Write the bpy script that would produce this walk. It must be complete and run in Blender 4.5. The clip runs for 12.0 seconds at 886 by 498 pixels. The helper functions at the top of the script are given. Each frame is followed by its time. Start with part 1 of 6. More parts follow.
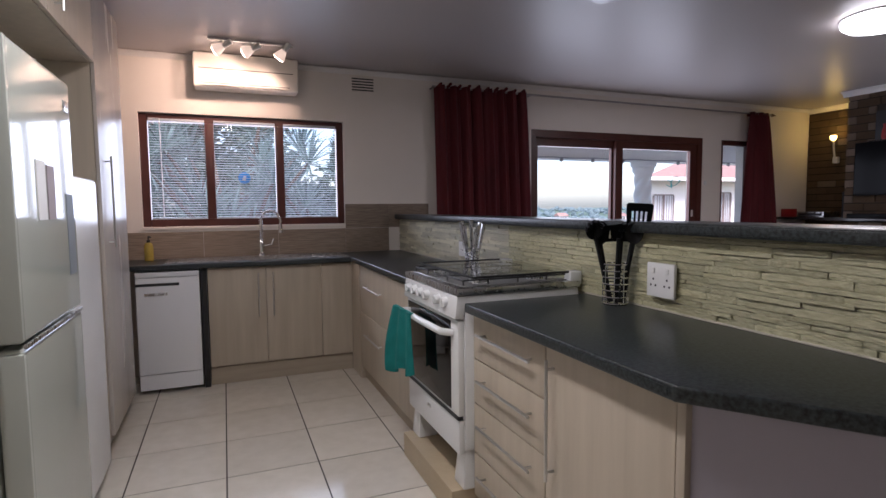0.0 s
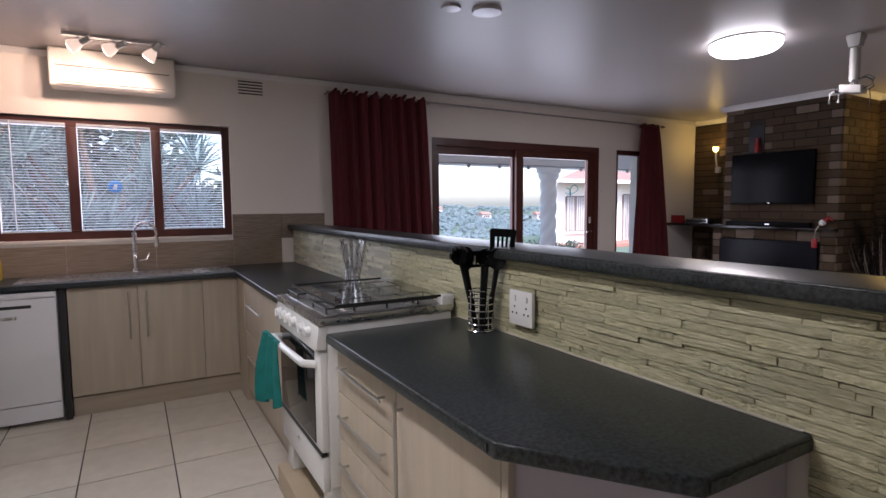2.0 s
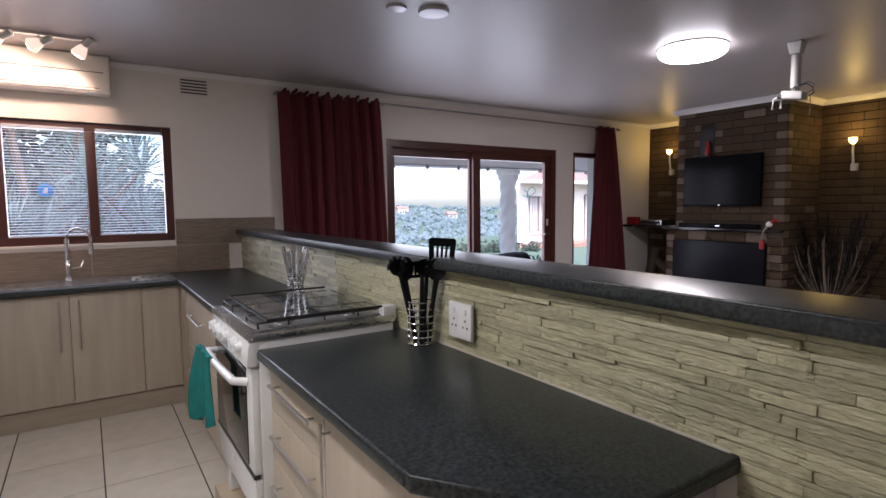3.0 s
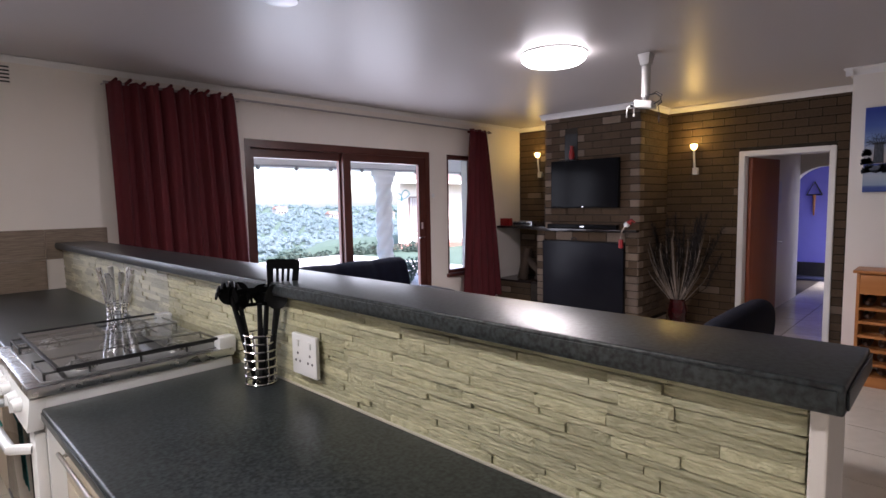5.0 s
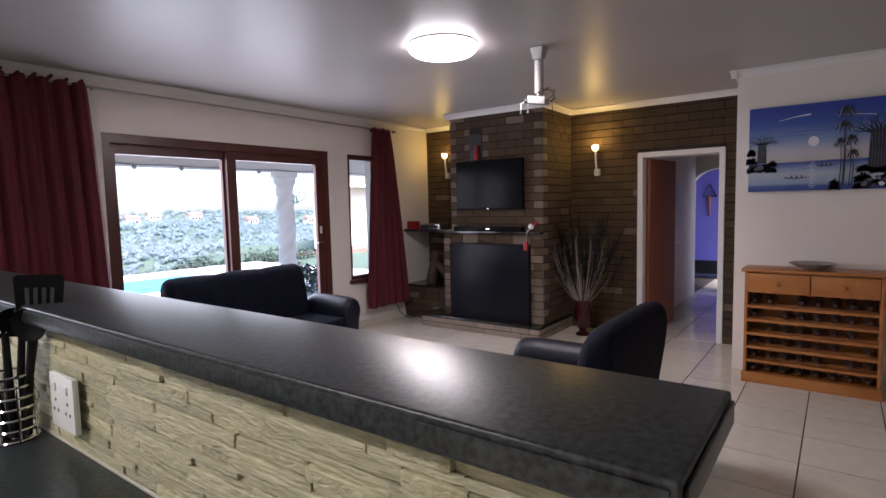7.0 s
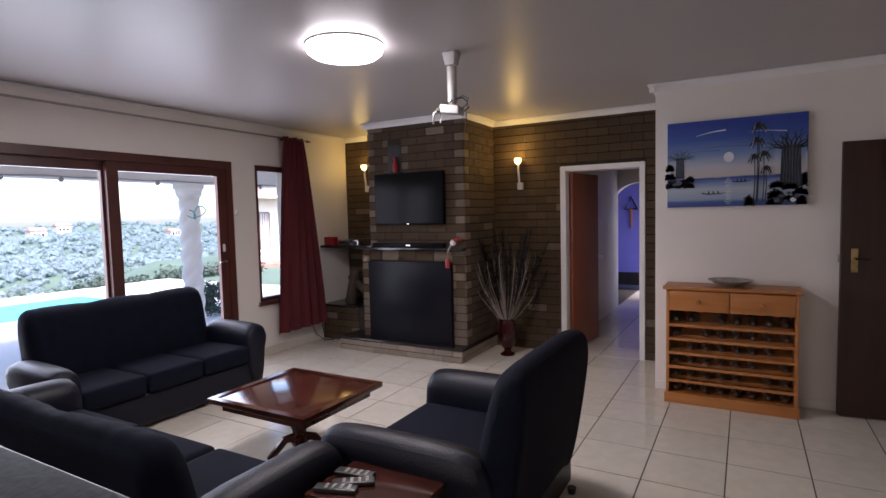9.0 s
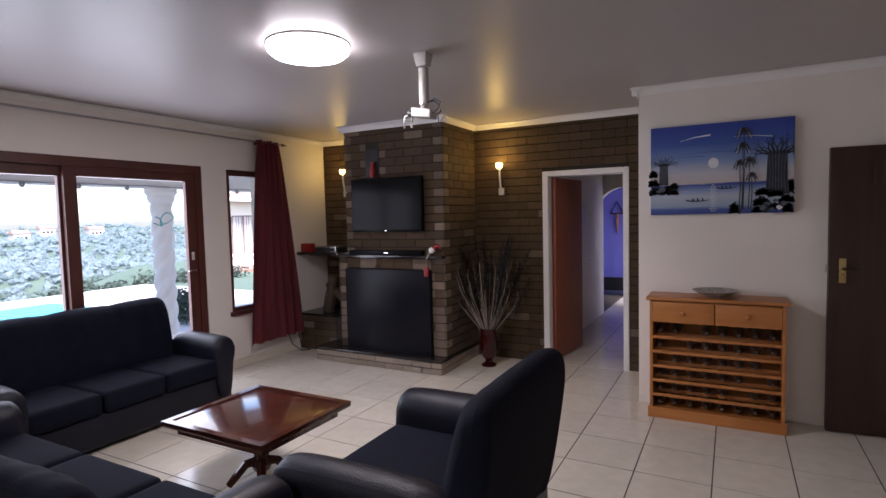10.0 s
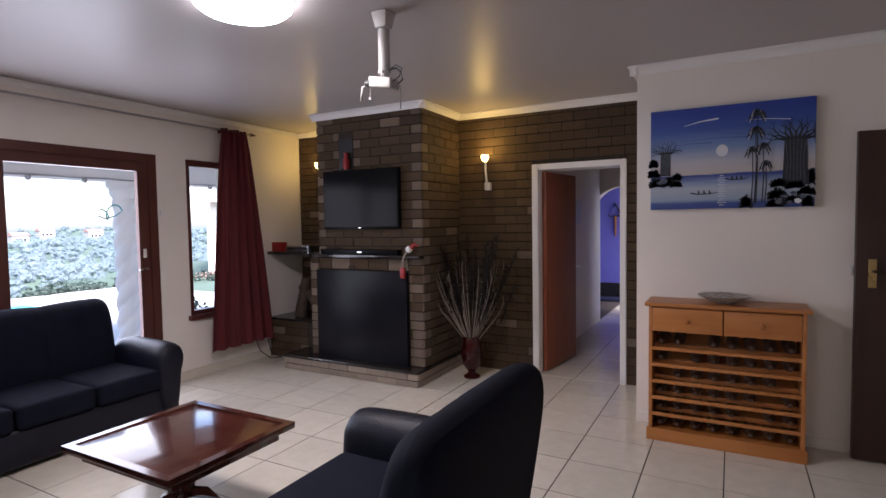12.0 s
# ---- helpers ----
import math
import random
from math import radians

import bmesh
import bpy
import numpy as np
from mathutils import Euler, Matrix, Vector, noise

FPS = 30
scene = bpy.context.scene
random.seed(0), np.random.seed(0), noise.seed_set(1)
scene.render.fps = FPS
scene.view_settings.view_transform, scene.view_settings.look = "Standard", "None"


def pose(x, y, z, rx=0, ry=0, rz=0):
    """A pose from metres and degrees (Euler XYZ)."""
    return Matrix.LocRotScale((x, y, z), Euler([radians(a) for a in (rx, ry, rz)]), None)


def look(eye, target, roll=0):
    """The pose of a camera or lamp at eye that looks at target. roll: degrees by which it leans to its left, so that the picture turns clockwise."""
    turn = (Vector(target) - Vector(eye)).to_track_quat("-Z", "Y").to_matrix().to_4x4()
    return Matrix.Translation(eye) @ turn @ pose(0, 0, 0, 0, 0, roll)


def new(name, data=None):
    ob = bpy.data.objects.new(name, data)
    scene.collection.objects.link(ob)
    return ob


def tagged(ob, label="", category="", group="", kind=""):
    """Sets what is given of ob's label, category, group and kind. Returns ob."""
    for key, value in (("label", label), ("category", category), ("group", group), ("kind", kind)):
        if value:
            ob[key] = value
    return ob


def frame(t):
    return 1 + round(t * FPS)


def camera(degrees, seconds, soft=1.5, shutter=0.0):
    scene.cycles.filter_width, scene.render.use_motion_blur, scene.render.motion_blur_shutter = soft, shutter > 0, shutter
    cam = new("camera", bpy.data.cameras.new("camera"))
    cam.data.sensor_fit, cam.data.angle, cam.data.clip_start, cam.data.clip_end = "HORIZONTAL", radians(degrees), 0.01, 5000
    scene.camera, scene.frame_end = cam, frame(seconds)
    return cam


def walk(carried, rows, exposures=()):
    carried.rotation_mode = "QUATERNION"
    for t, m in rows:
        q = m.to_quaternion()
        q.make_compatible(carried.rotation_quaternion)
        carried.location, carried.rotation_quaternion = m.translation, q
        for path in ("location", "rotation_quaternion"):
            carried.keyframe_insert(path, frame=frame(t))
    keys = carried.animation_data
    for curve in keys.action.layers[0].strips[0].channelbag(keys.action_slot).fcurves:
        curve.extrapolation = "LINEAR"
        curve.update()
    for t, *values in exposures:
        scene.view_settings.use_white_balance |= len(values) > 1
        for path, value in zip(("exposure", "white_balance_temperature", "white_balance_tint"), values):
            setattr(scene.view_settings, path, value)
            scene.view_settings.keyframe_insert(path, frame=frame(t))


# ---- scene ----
cam = camera(78.8, 12.0)
PATH = [
    (0, (2.927, 1.279, 1.36), (3.674, 3.128, 1.205), -0.5),
    (0.5, (2.968, 1.281, 1.39), (3.782, 3.101, 1.232), -0.4),
    (1, (3.032, 1.283, 1.416), (3.918, 3.069, 1.256), -0.4),
    (1.5, (3.109, 1.276, 1.437), (4.055, 3.03, 1.275), -0.4),
    (2, (3.203, 1.267, 1.463), (4.197, 2.995, 1.3), -0.4),
    (2.5, (3.273, 1.264, 1.483), (4.311, 2.966, 1.318), -0.5),
    (3, (3.338, 1.279, 1.495), (4.437, 2.942, 1.33), -0.5),
    (5, (3.572, 1.39, 1.543), (5.0, 2.779, 1.37), -1.0),
    (5.5, (3.655, 1.408, 1.543), (5.145, 2.731, 1.372), -1.2),
    (6, (3.766, 1.412, 1.542), (5.303, 2.68, 1.373), -1.2),
    (6.5, (3.882, 1.399, 1.535), (5.455, 2.624, 1.369), -1.2),
    (7, (3.985, 1.399, 1.517), (5.591, 2.579, 1.353), -1.3),
    (7.5, (4.075, 1.445, 1.534), (5.735, 2.548, 1.365), -1.4),
    (8.5, (4.285, 1.44, 1.556), (5.985, 2.475, 1.41), -1.4),
    (9.5, (4.481, 1.474, 1.577), (6.244, 2.415, 1.454), -1.4),
    (10, (4.598, 1.45, 1.601), (6.357, 2.394, 1.478), -1.4),
    (10.5, (4.689, 1.445, 1.574), (6.452, 2.383, 1.461), -1.3),
    (11, (4.845, 1.46, 1.551), (6.606, 2.401, 1.44), -1.2),
    (11.5, (4.99, 1.508, 1.515), (6.754, 2.445, 1.411), -1.0),
    (12, (5.136, 1.514, 1.504), (6.896, 2.458, 1.403), -0.9),
]
EXPOSURE = 2.2
walk(cam, [(t, look(eye, target, roll)) for t, eye, target, roll in PATH], [(0.0, EXPOSURE - 0.76, 5930, 23), (3.0, EXPOSURE - 0.44, 6000, 23), (5.0, EXPOSURE - 0.02, 6090, 23), (6.0, EXPOSURE - 0.02, 6090, 23), (9.5, EXPOSURE - 0.12, 6090, 23), (12.0, EXPOSURE - 0.03, 6090, 23)])

# ---- light ----
world = bpy.data.worlds.new("sky")
scene.world = world
world.use_nodes = True
wn = world.node_tree.nodes
sky = wn.new("ShaderNodeTexSky")
sky.sky_type = "NISHITA"
sky.sun_disc = False
sky.sun_elevation = radians(48)
sky.sun_rotation = radians(200)
sky.air_density = 1.0
sky.dust_density = 2.0
world.node_tree.links.new(sky.outputs[0], wn["Background"].inputs[0])
wn["Background"].inputs[1].default_value = 0.15


def lamp(name, kind, energy, color, matrix, size=0.1, size_y=None, spot=60):
    data = bpy.data.lights.new(name, kind)
    data.energy, data.color = energy, color
    if kind == "AREA":
        data.size = size
        if size_y:
            data.shape, data.size_y = "RECTANGLE", size_y
    elif kind == "SUN":
        data.angle = size
    else:
        data.shadow_soft_size = size
    if kind == "SPOT":
        data.spot_size, data.spot_blend = radians(spot), 0.6
    ob = new(name, data)
    ob.matrix_world = matrix
    return ob


lamp("sun", "SUN", 3.2, (1.0, 0.97, 0.92), look((0, 0, 30), (4, 10, 18)), size=radians(20))
lamp("ceiling_lamp_light", "AREA", 6.5, (1.0, 0.92, 0.83), look((7.03, 3.6, 2.49), (7.03, 3.6, 0)), size=0.4)
WARM = (1.0, 0.66, 0.15)
lamp("sconce_light", "POINT", 1.35, WARM, pose(10.02, 3.67, 2.17), size=0.03)
lamp("sconce_light", "POINT", 0.85, WARM, pose(10.02, 5.80, 2.22), size=0.03)
for sx, sy, sz, tx, ty, tz in ((2.88, 5.64, 2.49, 2.35, 6.2, 2.0), (3.08, 5.64, 2.49, 2.75, 6.2, 2.15), (3.33, 5.63, 2.46, 3.1, 6.1, 2.1)):
    lamp("spot_light", "SPOT", 4.5, (1.0, 0.68, 0.46), look((sx, sy, sz), (tx, ty, tz)), size=0.03, spot=100)
lamp("kitchen_window_daylight", "AREA", 9, (0.85, 0.92, 1.0), look((3.13, 6.42, 1.67), (3.13, 4.0, 1.2)), size=1.6, size_y=0.9)
lamp("sliding_door_daylight", "AREA", 15, (0.91, 0.95, 1.0), look((7.1, 6.42, 1.2), (7.1, 4.0, 0.9)), size=2.2, size_y=1.9)
# Unseen lamp, added to brighten the kitchen from above.
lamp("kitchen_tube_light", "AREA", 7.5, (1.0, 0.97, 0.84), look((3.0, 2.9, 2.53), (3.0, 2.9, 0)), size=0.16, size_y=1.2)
# Fill lamp added out of view to light the blue room.
lamp("blue_room_daylight", "AREA", 1.2, (1.0, 0.96, 0.93), look((14.3, 1.62, 1.4), (14.3, 4.0, 1.2)), size=1.2, size_y=1.2)


# ---- materials ----
def nodes_of(name):
    m = bpy.data.materials.new(name)
    m.use_nodes = True
    return m, m.node_tree.nodes, m.node_tree.links, m.node_tree.nodes["Principled BSDF"]


def surf(name, a, b=None, rough=0.5, metal=0.0, scale=6.0, stretch=(1, 1, 1), detail=4.0, bump=0.0, bscale=60.0, per_object=0.0, island=0.0,
         rough_var=0.1, coat=0.0, spec=0.5, contrast=0.5, bdist=0.01):
    """Two-scale noise surface: colours a to b by a stretched noise, roughness varied, fine bump."""
    m, n, l, p = nodes_of(name)
    co = n.new("ShaderNodeTexCoord")
    mp = n.new("ShaderNodeMapping")
    mp.inputs["Scale"].default_value = stretch
    l.new(co.outputs["Object"], mp.inputs[0])
    t = n.new("ShaderNodeTexNoise")
    t.inputs["Scale"].default_value, t.inputs["Detail"].default_value = scale, detail
    info = n.new("ShaderNodeObjectInfo")
    if per_object:
        off = n.new("ShaderNodeVectorMath")
        off.operation = "MULTIPLY_ADD"
        l.new(info.outputs["Random"], off.inputs[0])
        off.inputs[1].default_value = (17, 31, 23)
        l.new(mp.outputs[0], off.inputs[2])
        l.new(off.outputs[0], t.inputs["Vector"])
    else:
        l.new(mp.outputs[0], t.inputs["Vector"])
    ramp = n.new("ShaderNodeValToRGB")
    ramp.color_ramp.elements[0].position, ramp.color_ramp.elements[1].position = 0.5 - contrast / 2, 0.5 + contrast / 2
    ramp.color_ramp.elements[0].color = (*a, 1)
    ramp.color_ramp.elements[1].color = (*(b or a), 1)
    l.new(t.outputs["Fac"], ramp.inputs[0])
    out = ramp.outputs[0]
    if per_object or island:
        hsv = n.new("ShaderNodeHueSaturation")
        rng = n.new("ShaderNodeMapRange")
        amount = per_object or island
        rng.inputs["To Min"].default_value, rng.inputs["To Max"].default_value = 1 - amount, 1 + amount
        if island:
            g = n.new("ShaderNodeNewGeometry")
            l.new(g.outputs["Random Per Island"], rng.inputs[0])
        else:
            l.new(info.outputs["Random"], rng.inputs[0])
        l.new(rng.outputs[0], hsv.inputs["Value"])
        l.new(out, hsv.inputs["Color"])
        out = hsv.outputs[0]
    l.new(out, p.inputs["Base Color"])
    fine = n.new("ShaderNodeTexNoise")
    fine.inputs["Scale"].default_value, fine.inputs["Detail"].default_value = bscale, 5
    l.new(off.outputs[0] if per_object else mp.outputs[0], fine.inputs["Vector"])
    rr = n.new("ShaderNodeMapRange")
    rr.inputs["To Min"].default_value, rr.inputs["To Max"].default_value = max(0.02, rough - rough_var), min(1, rough + rough_var)
    l.new(t.outputs["Fac"], rr.inputs[0])
    l.new(rr.outputs[0], p.inputs["Roughness"])
    p.inputs["Metallic"].default_value = metal
    p.inputs["Specular IOR Level"].default_value = spec
    p.inputs["Coat Weight"].default_value = coat
    if bump:
        bp = n.new("ShaderNodeBump")
        bp.inputs["Strength"].default_value, bp.inputs["Distance"].default_value = bump, bdist
        l.new(fine.outputs["Fac"], bp.inputs["Height"])
        l.new(bp.outputs[0], p.inputs["Normal"])
    return m


def glow(name, color, strength):
    m, n, l, p = nodes_of(name)
    p.inputs["Base Color"].default_value = (0.8, 0.8, 0.8, 1)
    p.inputs["Emission Color"].default_value = (*color, 1)
    p.inputs["Emission Strength"].default_value = strength
    return m


def glass_mat(name, tint=(1, 1, 1), rough=0.0):
    m, n, l, p = nodes_of(name)
    n.remove(p)
    mix, tr, gl, fr = n.new("ShaderNodeMixShader"), n.new("ShaderNodeBsdfTransparent"), n.new("ShaderNodeBsdfGlossy"), n.new("ShaderNodeFresnel")
    tr.inputs[0].default_value = (*tint, 1)
    gl.inputs["Roughness"].default_value = rough
    fr.inputs[0].default_value = 1.45
    l.new(fr.outputs[0], mix.inputs[0])
    l.new(tr.outputs[0], mix.inputs[1])
    l.new(gl.outputs[0], mix.inputs[2])
    l.new(mix.outputs[0], n["Material Output"].inputs[0])
    return m


M_WALL = surf("white_wall_paint", (0.79, 0.735, 0.68), (0.84, 0.785, 0.73), 0.6, scale=1.5, bump=0.08, bscale=120)
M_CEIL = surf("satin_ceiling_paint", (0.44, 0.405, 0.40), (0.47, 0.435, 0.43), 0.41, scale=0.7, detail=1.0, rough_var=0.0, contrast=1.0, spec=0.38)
M_CORNICE = surf("cornice_plaster", (0.78, 0.76, 0.75), (0.82, 0.80, 0.79), 0.5, scale=3)
M_TILE = surf("ceramic_floor_tile", (0.65, 0.60, 0.51), (0.73, 0.68, 0.59), 0.13, scale=5, per_object=0.05, rough_var=0.06, bump=0.02, bscale=14)
M_GROUT = surf("dark_grout", (0.045, 0.035, 0.03), (0.08, 0.065, 0.055), 0.9, scale=8)
M_BRICK = surf("rustic_face_brick", (0.077, 0.046, 0.025), (0.142, 0.089, 0.048), 0.6, scale=9, stretch=(1, 1, 3.0), per_object=0.2, bump=0.9, bscale=26, bdist=0.02)
M_BRICKL = surf("buff_corner_brick", (0.195, 0.140, 0.102), (0.31, 0.235, 0.175), 0.62, scale=9, stretch=(1, 1, 3.0), per_object=0.2, bump=0.9, bscale=26, bdist=0.02)
M_HEARTH = surf("pale_hearth_brick", (0.34, 0.265, 0.205), (0.48, 0.39, 0.31), 0.65, scale=9, stretch=(1, 1, 3.0), per_object=0.15, bump=0.8, bscale=26, bdist=0.02)
M_MORTAR = surf("brick_mortar", (0.024, 0.018, 0.013), (0.048, 0.037, 0.027), 0.95, scale=20)
M_LEDGE = surf("ledgestone_strip", (0.36, 0.345, 0.205), (0.57, 0.545, 0.36), 0.45, scale=6, stretch=(0.4, 1, 0.35), per_object=0.2, bump=0.5, bscale=9, bdist=0.02)
M_WOODTILE = surf("woodgrain_wall_tile", (0.17, 0.125, 0.09), (0.34, 0.27, 0.21), 0.35, scale=3.5, stretch=(1.2, 1, 14), per_object=0.1, bump=0.2, bscale=20, contrast=0.4)
M_ASH = surf("ash_laminate", (0.44, 0.375, 0.29), (0.56, 0.485, 0.385), 0.42, scale=3.0, stretch=(7, 7, 0.5), bump=0.05, bscale=40, per_object=0.04, contrast=0.6)
M_ASHDARK = surf("ash_laminate_plinth", (0.36, 0.30, 0.23), (0.46, 0.39, 0.30), 0.5, scale=3.0, stretch=(0.6, 0.6, 8), bump=0.05)
M_TOP = surf("dark_granite_laminate", (0.004, 0.005, 0.006), (0.045, 0.056, 0.058), 0.32, scale=95, detail=3, contrast=0.34, rough_var=0.03, bump=0.04, bscale=150)
M_PANEL = surf("lilac_grey_panel", (0.40, 0.37, 0.43), (0.45, 0.42, 0.48), 0.45, scale=2)
M_ENAMEL = surf("white_enamel", (0.76, 0.77, 0.77), (0.80, 0.81, 0.81), 0.22, scale=3, rough_var=0.05)
M_DW = surf("white_appliance_paint", (0.80, 0.81, 0.84), (0.84, 0.85, 0.88), 0.3, scale=2, rough_var=0.05)
M_FRIDGE = surf("silver_fridge_paint", (0.44, 0.47, 0.42), (0.48, 0.51, 0.46), 0.10, scale=2, rough_var=0.04, coat=0.3)
M_STEEL = surf("brushed_steel", (0.52, 0.52, 0.52), (0.66, 0.66, 0.66), 0.28, metal=1.0, scale=20, stretch=(1, 8, 1))
M_HANDLE = surf("satin_steel", (0.60, 0.59, 0.57), (0.64, 0.63, 0.61), 0.34, metal=1.0, scale=3, rough_var=0.03)
M_NYLON = surf("black_nylon", (0.004, 0.004, 0.005), (0.009, 0.009, 0.010), 0.5, scale=12, spec=0.25)
M_CHROME = surf("chrome", (0.75, 0.75, 0.76), (0.82, 0.82, 0.83), 0.08, metal=1.0, scale=5, rough_var=0.03)
M_BLACK = surf("black_plastic", (0.012, 0.012, 0.013), (0.022, 0.022, 0.024), 0.4, scale=9)
M_IRON = surf("black_cast_iron", (0.012, 0.012, 0.013), (0.03, 0.03, 0.03), 0.5, scale=30, bump=0.2)
M_GLOSSBLACK = surf("black_gloss_screen", (0.005, 0.005, 0.006), (0.008, 0.008, 0.009), 0.3, scale=3, rough_var=0.04, spec=0.04)
M_SCREEN = surf("glossy_dark_screen", (0.004, 0.004, 0.005), (0.006, 0.006, 0.007), 0.16, scale=3, rough_var=0.04, spec=0.07)
M_DARKGLASS = surf("dark_oven_glass", (0.006, 0.006, 0.006), (0.012, 0.011, 0.01), 0.06, scale=3, rough_var=0.02)
M_HOB = surf("smoked_hob_glass", (0.16, 0.16, 0.16), (0.22, 0.22, 0.22), 0.2, scale=4, rough_var=0.04)
M_TEAL = surf("teal_towel", (0.0, 0.155, 0.145), (0.006, 0.22, 0.205), 0.95, scale=14, bump=0.6, bscale=300)
M_FRAME = surf("mahogany_frame", (0.06, 0.017, 0.013), (0.11, 0.033, 0.024), 0.35, scale=4, stretch=(1, 1, 0.4), bump=0.1, bscale=60)
M_CURTAIN = surf("dark_red_velvet", (0.072, 0.005, 0.009), (0.12, 0.010, 0.015), 0.8, scale=9, stretch=(1, 1, 0.3), bump=0.25, bscale=200)
M_ROD = surf("brushed_rod", (0.33, 0.31, 0.31), (0.42, 0.40, 0.40), 0.4, metal=0.7, scale=10)
M_BLIND = surf("white_blind_slat", (0.46, 0.50, 0.56), (0.54, 0.57, 0.62), 0.45, scale=4)
M_AC = surf("cream_plastic", (0.74, 0.71, 0.66), (0.78, 0.75, 0.70), 0.4, scale=3)
M_WHITEPL = surf("white_plastic", (0.74, 0.74, 0.73), (0.80, 0.80, 0.79), 0.35, scale=4)
M_POLE = surf("grey_white_bracket_paint", (0.42, 0.41, 0.39), (0.50, 0.49, 0.47), 0.4, scale=6)
M_SEAL = surf("pale_sealant", (0.42, 0.40, 0.32), (0.55, 0.52, 0.43), 0.5, scale=9)
M_LEATHER = surf("navy_leather", (0.0026, 0.003, 0.009), (0.006, 0.007, 0.018), 0.45, spec=0.35, scale=5, bump=0.25, bscale=140, rough_var=0.1)
M_COVER = surf("navy_fabric_cover", (0.0035, 0.004, 0.011), (0.007, 0.009, 0.020), 0.85, spec=0.15, scale=12, bump=0.4, bscale=220)
M_TABLE = surf("mahogany_table", (0.038, 0.010, 0.007), (0.085, 0.025, 0.015), 0.16, scale=3, stretch=(6, 0.8, 1), coat=0.3, rough_var=0.06)
M_PINE = surf("orange_pine", (0.38, 0.130, 0.030), (0.50, 0.205, 0.058), 0.38, scale=2.5, stretch=(2, 0.6, 7), bump=0.06, bscale=40, per_object=0.06)
M_REDDOOR = surf("red_brown_door", (0.21, 0.052, 0.022), (0.30, 0.085, 0.038), 0.4, scale=2.5, stretch=(6, 6, 0.6), bump=0.08)
M_DARKDOOR = surf("dark_brown_door", (0.026, 0.010, 0.007), (0.048, 0.019, 0.013), 0.4, scale=2.5, stretch=(6, 6, 0.6), bump=0.12)
M_DOORFRAME = surf("painted_door_frame", (0.72, 0.70, 0.68), (0.78, 0.76, 0.74), 0.45, scale=4)
M_SLATE = surf("polished_black_hearth", (0.012, 0.010, 0.010), (0.035, 0.028, 0.026), 0.15, scale=7, rough_var=0.06)
M_BLUE = surf("blue_wall_colour", (0.17, 0.17, 0.62), (0.20, 0.20, 0.68), 0.6, scale=2)
M_REDGLASS = surf("red_glazed_vase", (0.022, 0.002, 0.003), (0.05, 0.004, 0.005), 0.1, scale=6)
M_TWIG = surf("pale_dry_twig", (0.30, 0.25, 0.21), (0.44, 0.37, 0.31), 0.8, scale=20)
M_FEATHER = surf("dark_plume", (0.012, 0.010, 0.010), (0.04, 0.03, 0.028), 0.9, scale=30)
M_RED = surf("red_lacquer", (0.22, 0.009, 0.009), (0.30, 0.014, 0.014), 0.4, scale=8)
M_BRASS = surf("aged_brass", (0.45, 0.33, 0.15), (0.55, 0.42, 0.2), 0.3, metal=1.0, scale=12)
M_BRONZE = surf("dark_bronze", (0.05, 0.035, 0.022), (0.09, 0.065, 0.04), 0.4, metal=0.8, scale=12)
M_GLASS = glass_mat("clear_glass")
M_LID = glass_mat("smoked_glass", (0.74, 0.73, 0.72))
M_BULB = glow("warm_bulb", (1.0, 0.68, 0.18), 2.3)
M_SPOTB = glow("warm_spot_bulb", (1.0, 0.75, 0.5), 9)
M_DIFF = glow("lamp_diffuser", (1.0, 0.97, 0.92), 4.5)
M_CONC = surf("patio_concrete", (0.50, 0.48, 0.44), (0.60, 0.57, 0.53), 0.8, scale=2, bump=0.2)
M_PLASTER = surf("white_exterior_plaster", (0.74, 0.70, 0.66), (0.80, 0.76, 0.72), 0.8, scale=2, bump=0.2, bscale=30)
M_ROOF = surf("red_roof_tile", (0.22, 0.12, 0.10), (0.31, 0.19, 0.16), 0.8, scale=4, bump=0.3)
M_TERRACE = surf("red_brick_paving", (0.24, 0.11, 0.08), (0.34, 0.18, 0.14), 0.8, scale=9, bump=0.3)
M_HOUSEFRAME = surf("weathered_window_wood", (0.16, 0.12, 0.11), (0.24, 0.19, 0.17), 0.6, scale=6)
M_FARWALL = surf("dull_house_wall", (0.36, 0.34, 0.33), (0.45, 0.42, 0.40), 0.9, scale=1)
M_WATER = surf("pool_water", (0.03, 0.36, 0.42), (0.06, 0.44, 0.50), 0.3, scale=1.5, bump=0.2, bscale=6, spec=0.02)
M_GRASS = surf("lawn_and_bush", (0.06, 0.10, 0.065), (0.095, 0.14, 0.10), 0.9, scale=0.3, bump=0.5, bscale=4)
M_LEAF = surf("strap_leaf", (0.10, 0.17, 0.15), (0.26, 0.36, 0.345), 0.4, scale=3, island=0.45)
# Haze is put into both valley leaf colours, paler and bluer on the far hill.
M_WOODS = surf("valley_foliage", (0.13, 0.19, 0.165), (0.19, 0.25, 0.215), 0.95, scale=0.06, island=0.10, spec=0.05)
M_WOODSHAZE = surf("far_foliage_haze_tint", (0.20, 0.27, 0.285), (0.26, 0.325, 0.34), 0.95, scale=0.02, island=0.06, spec=0.05)
M_BUSH = surf("bush_leaf", (0.055, 0.090, 0.068), (0.095, 0.125, 0.10), 0.8, scale=0.05, island=0.2)


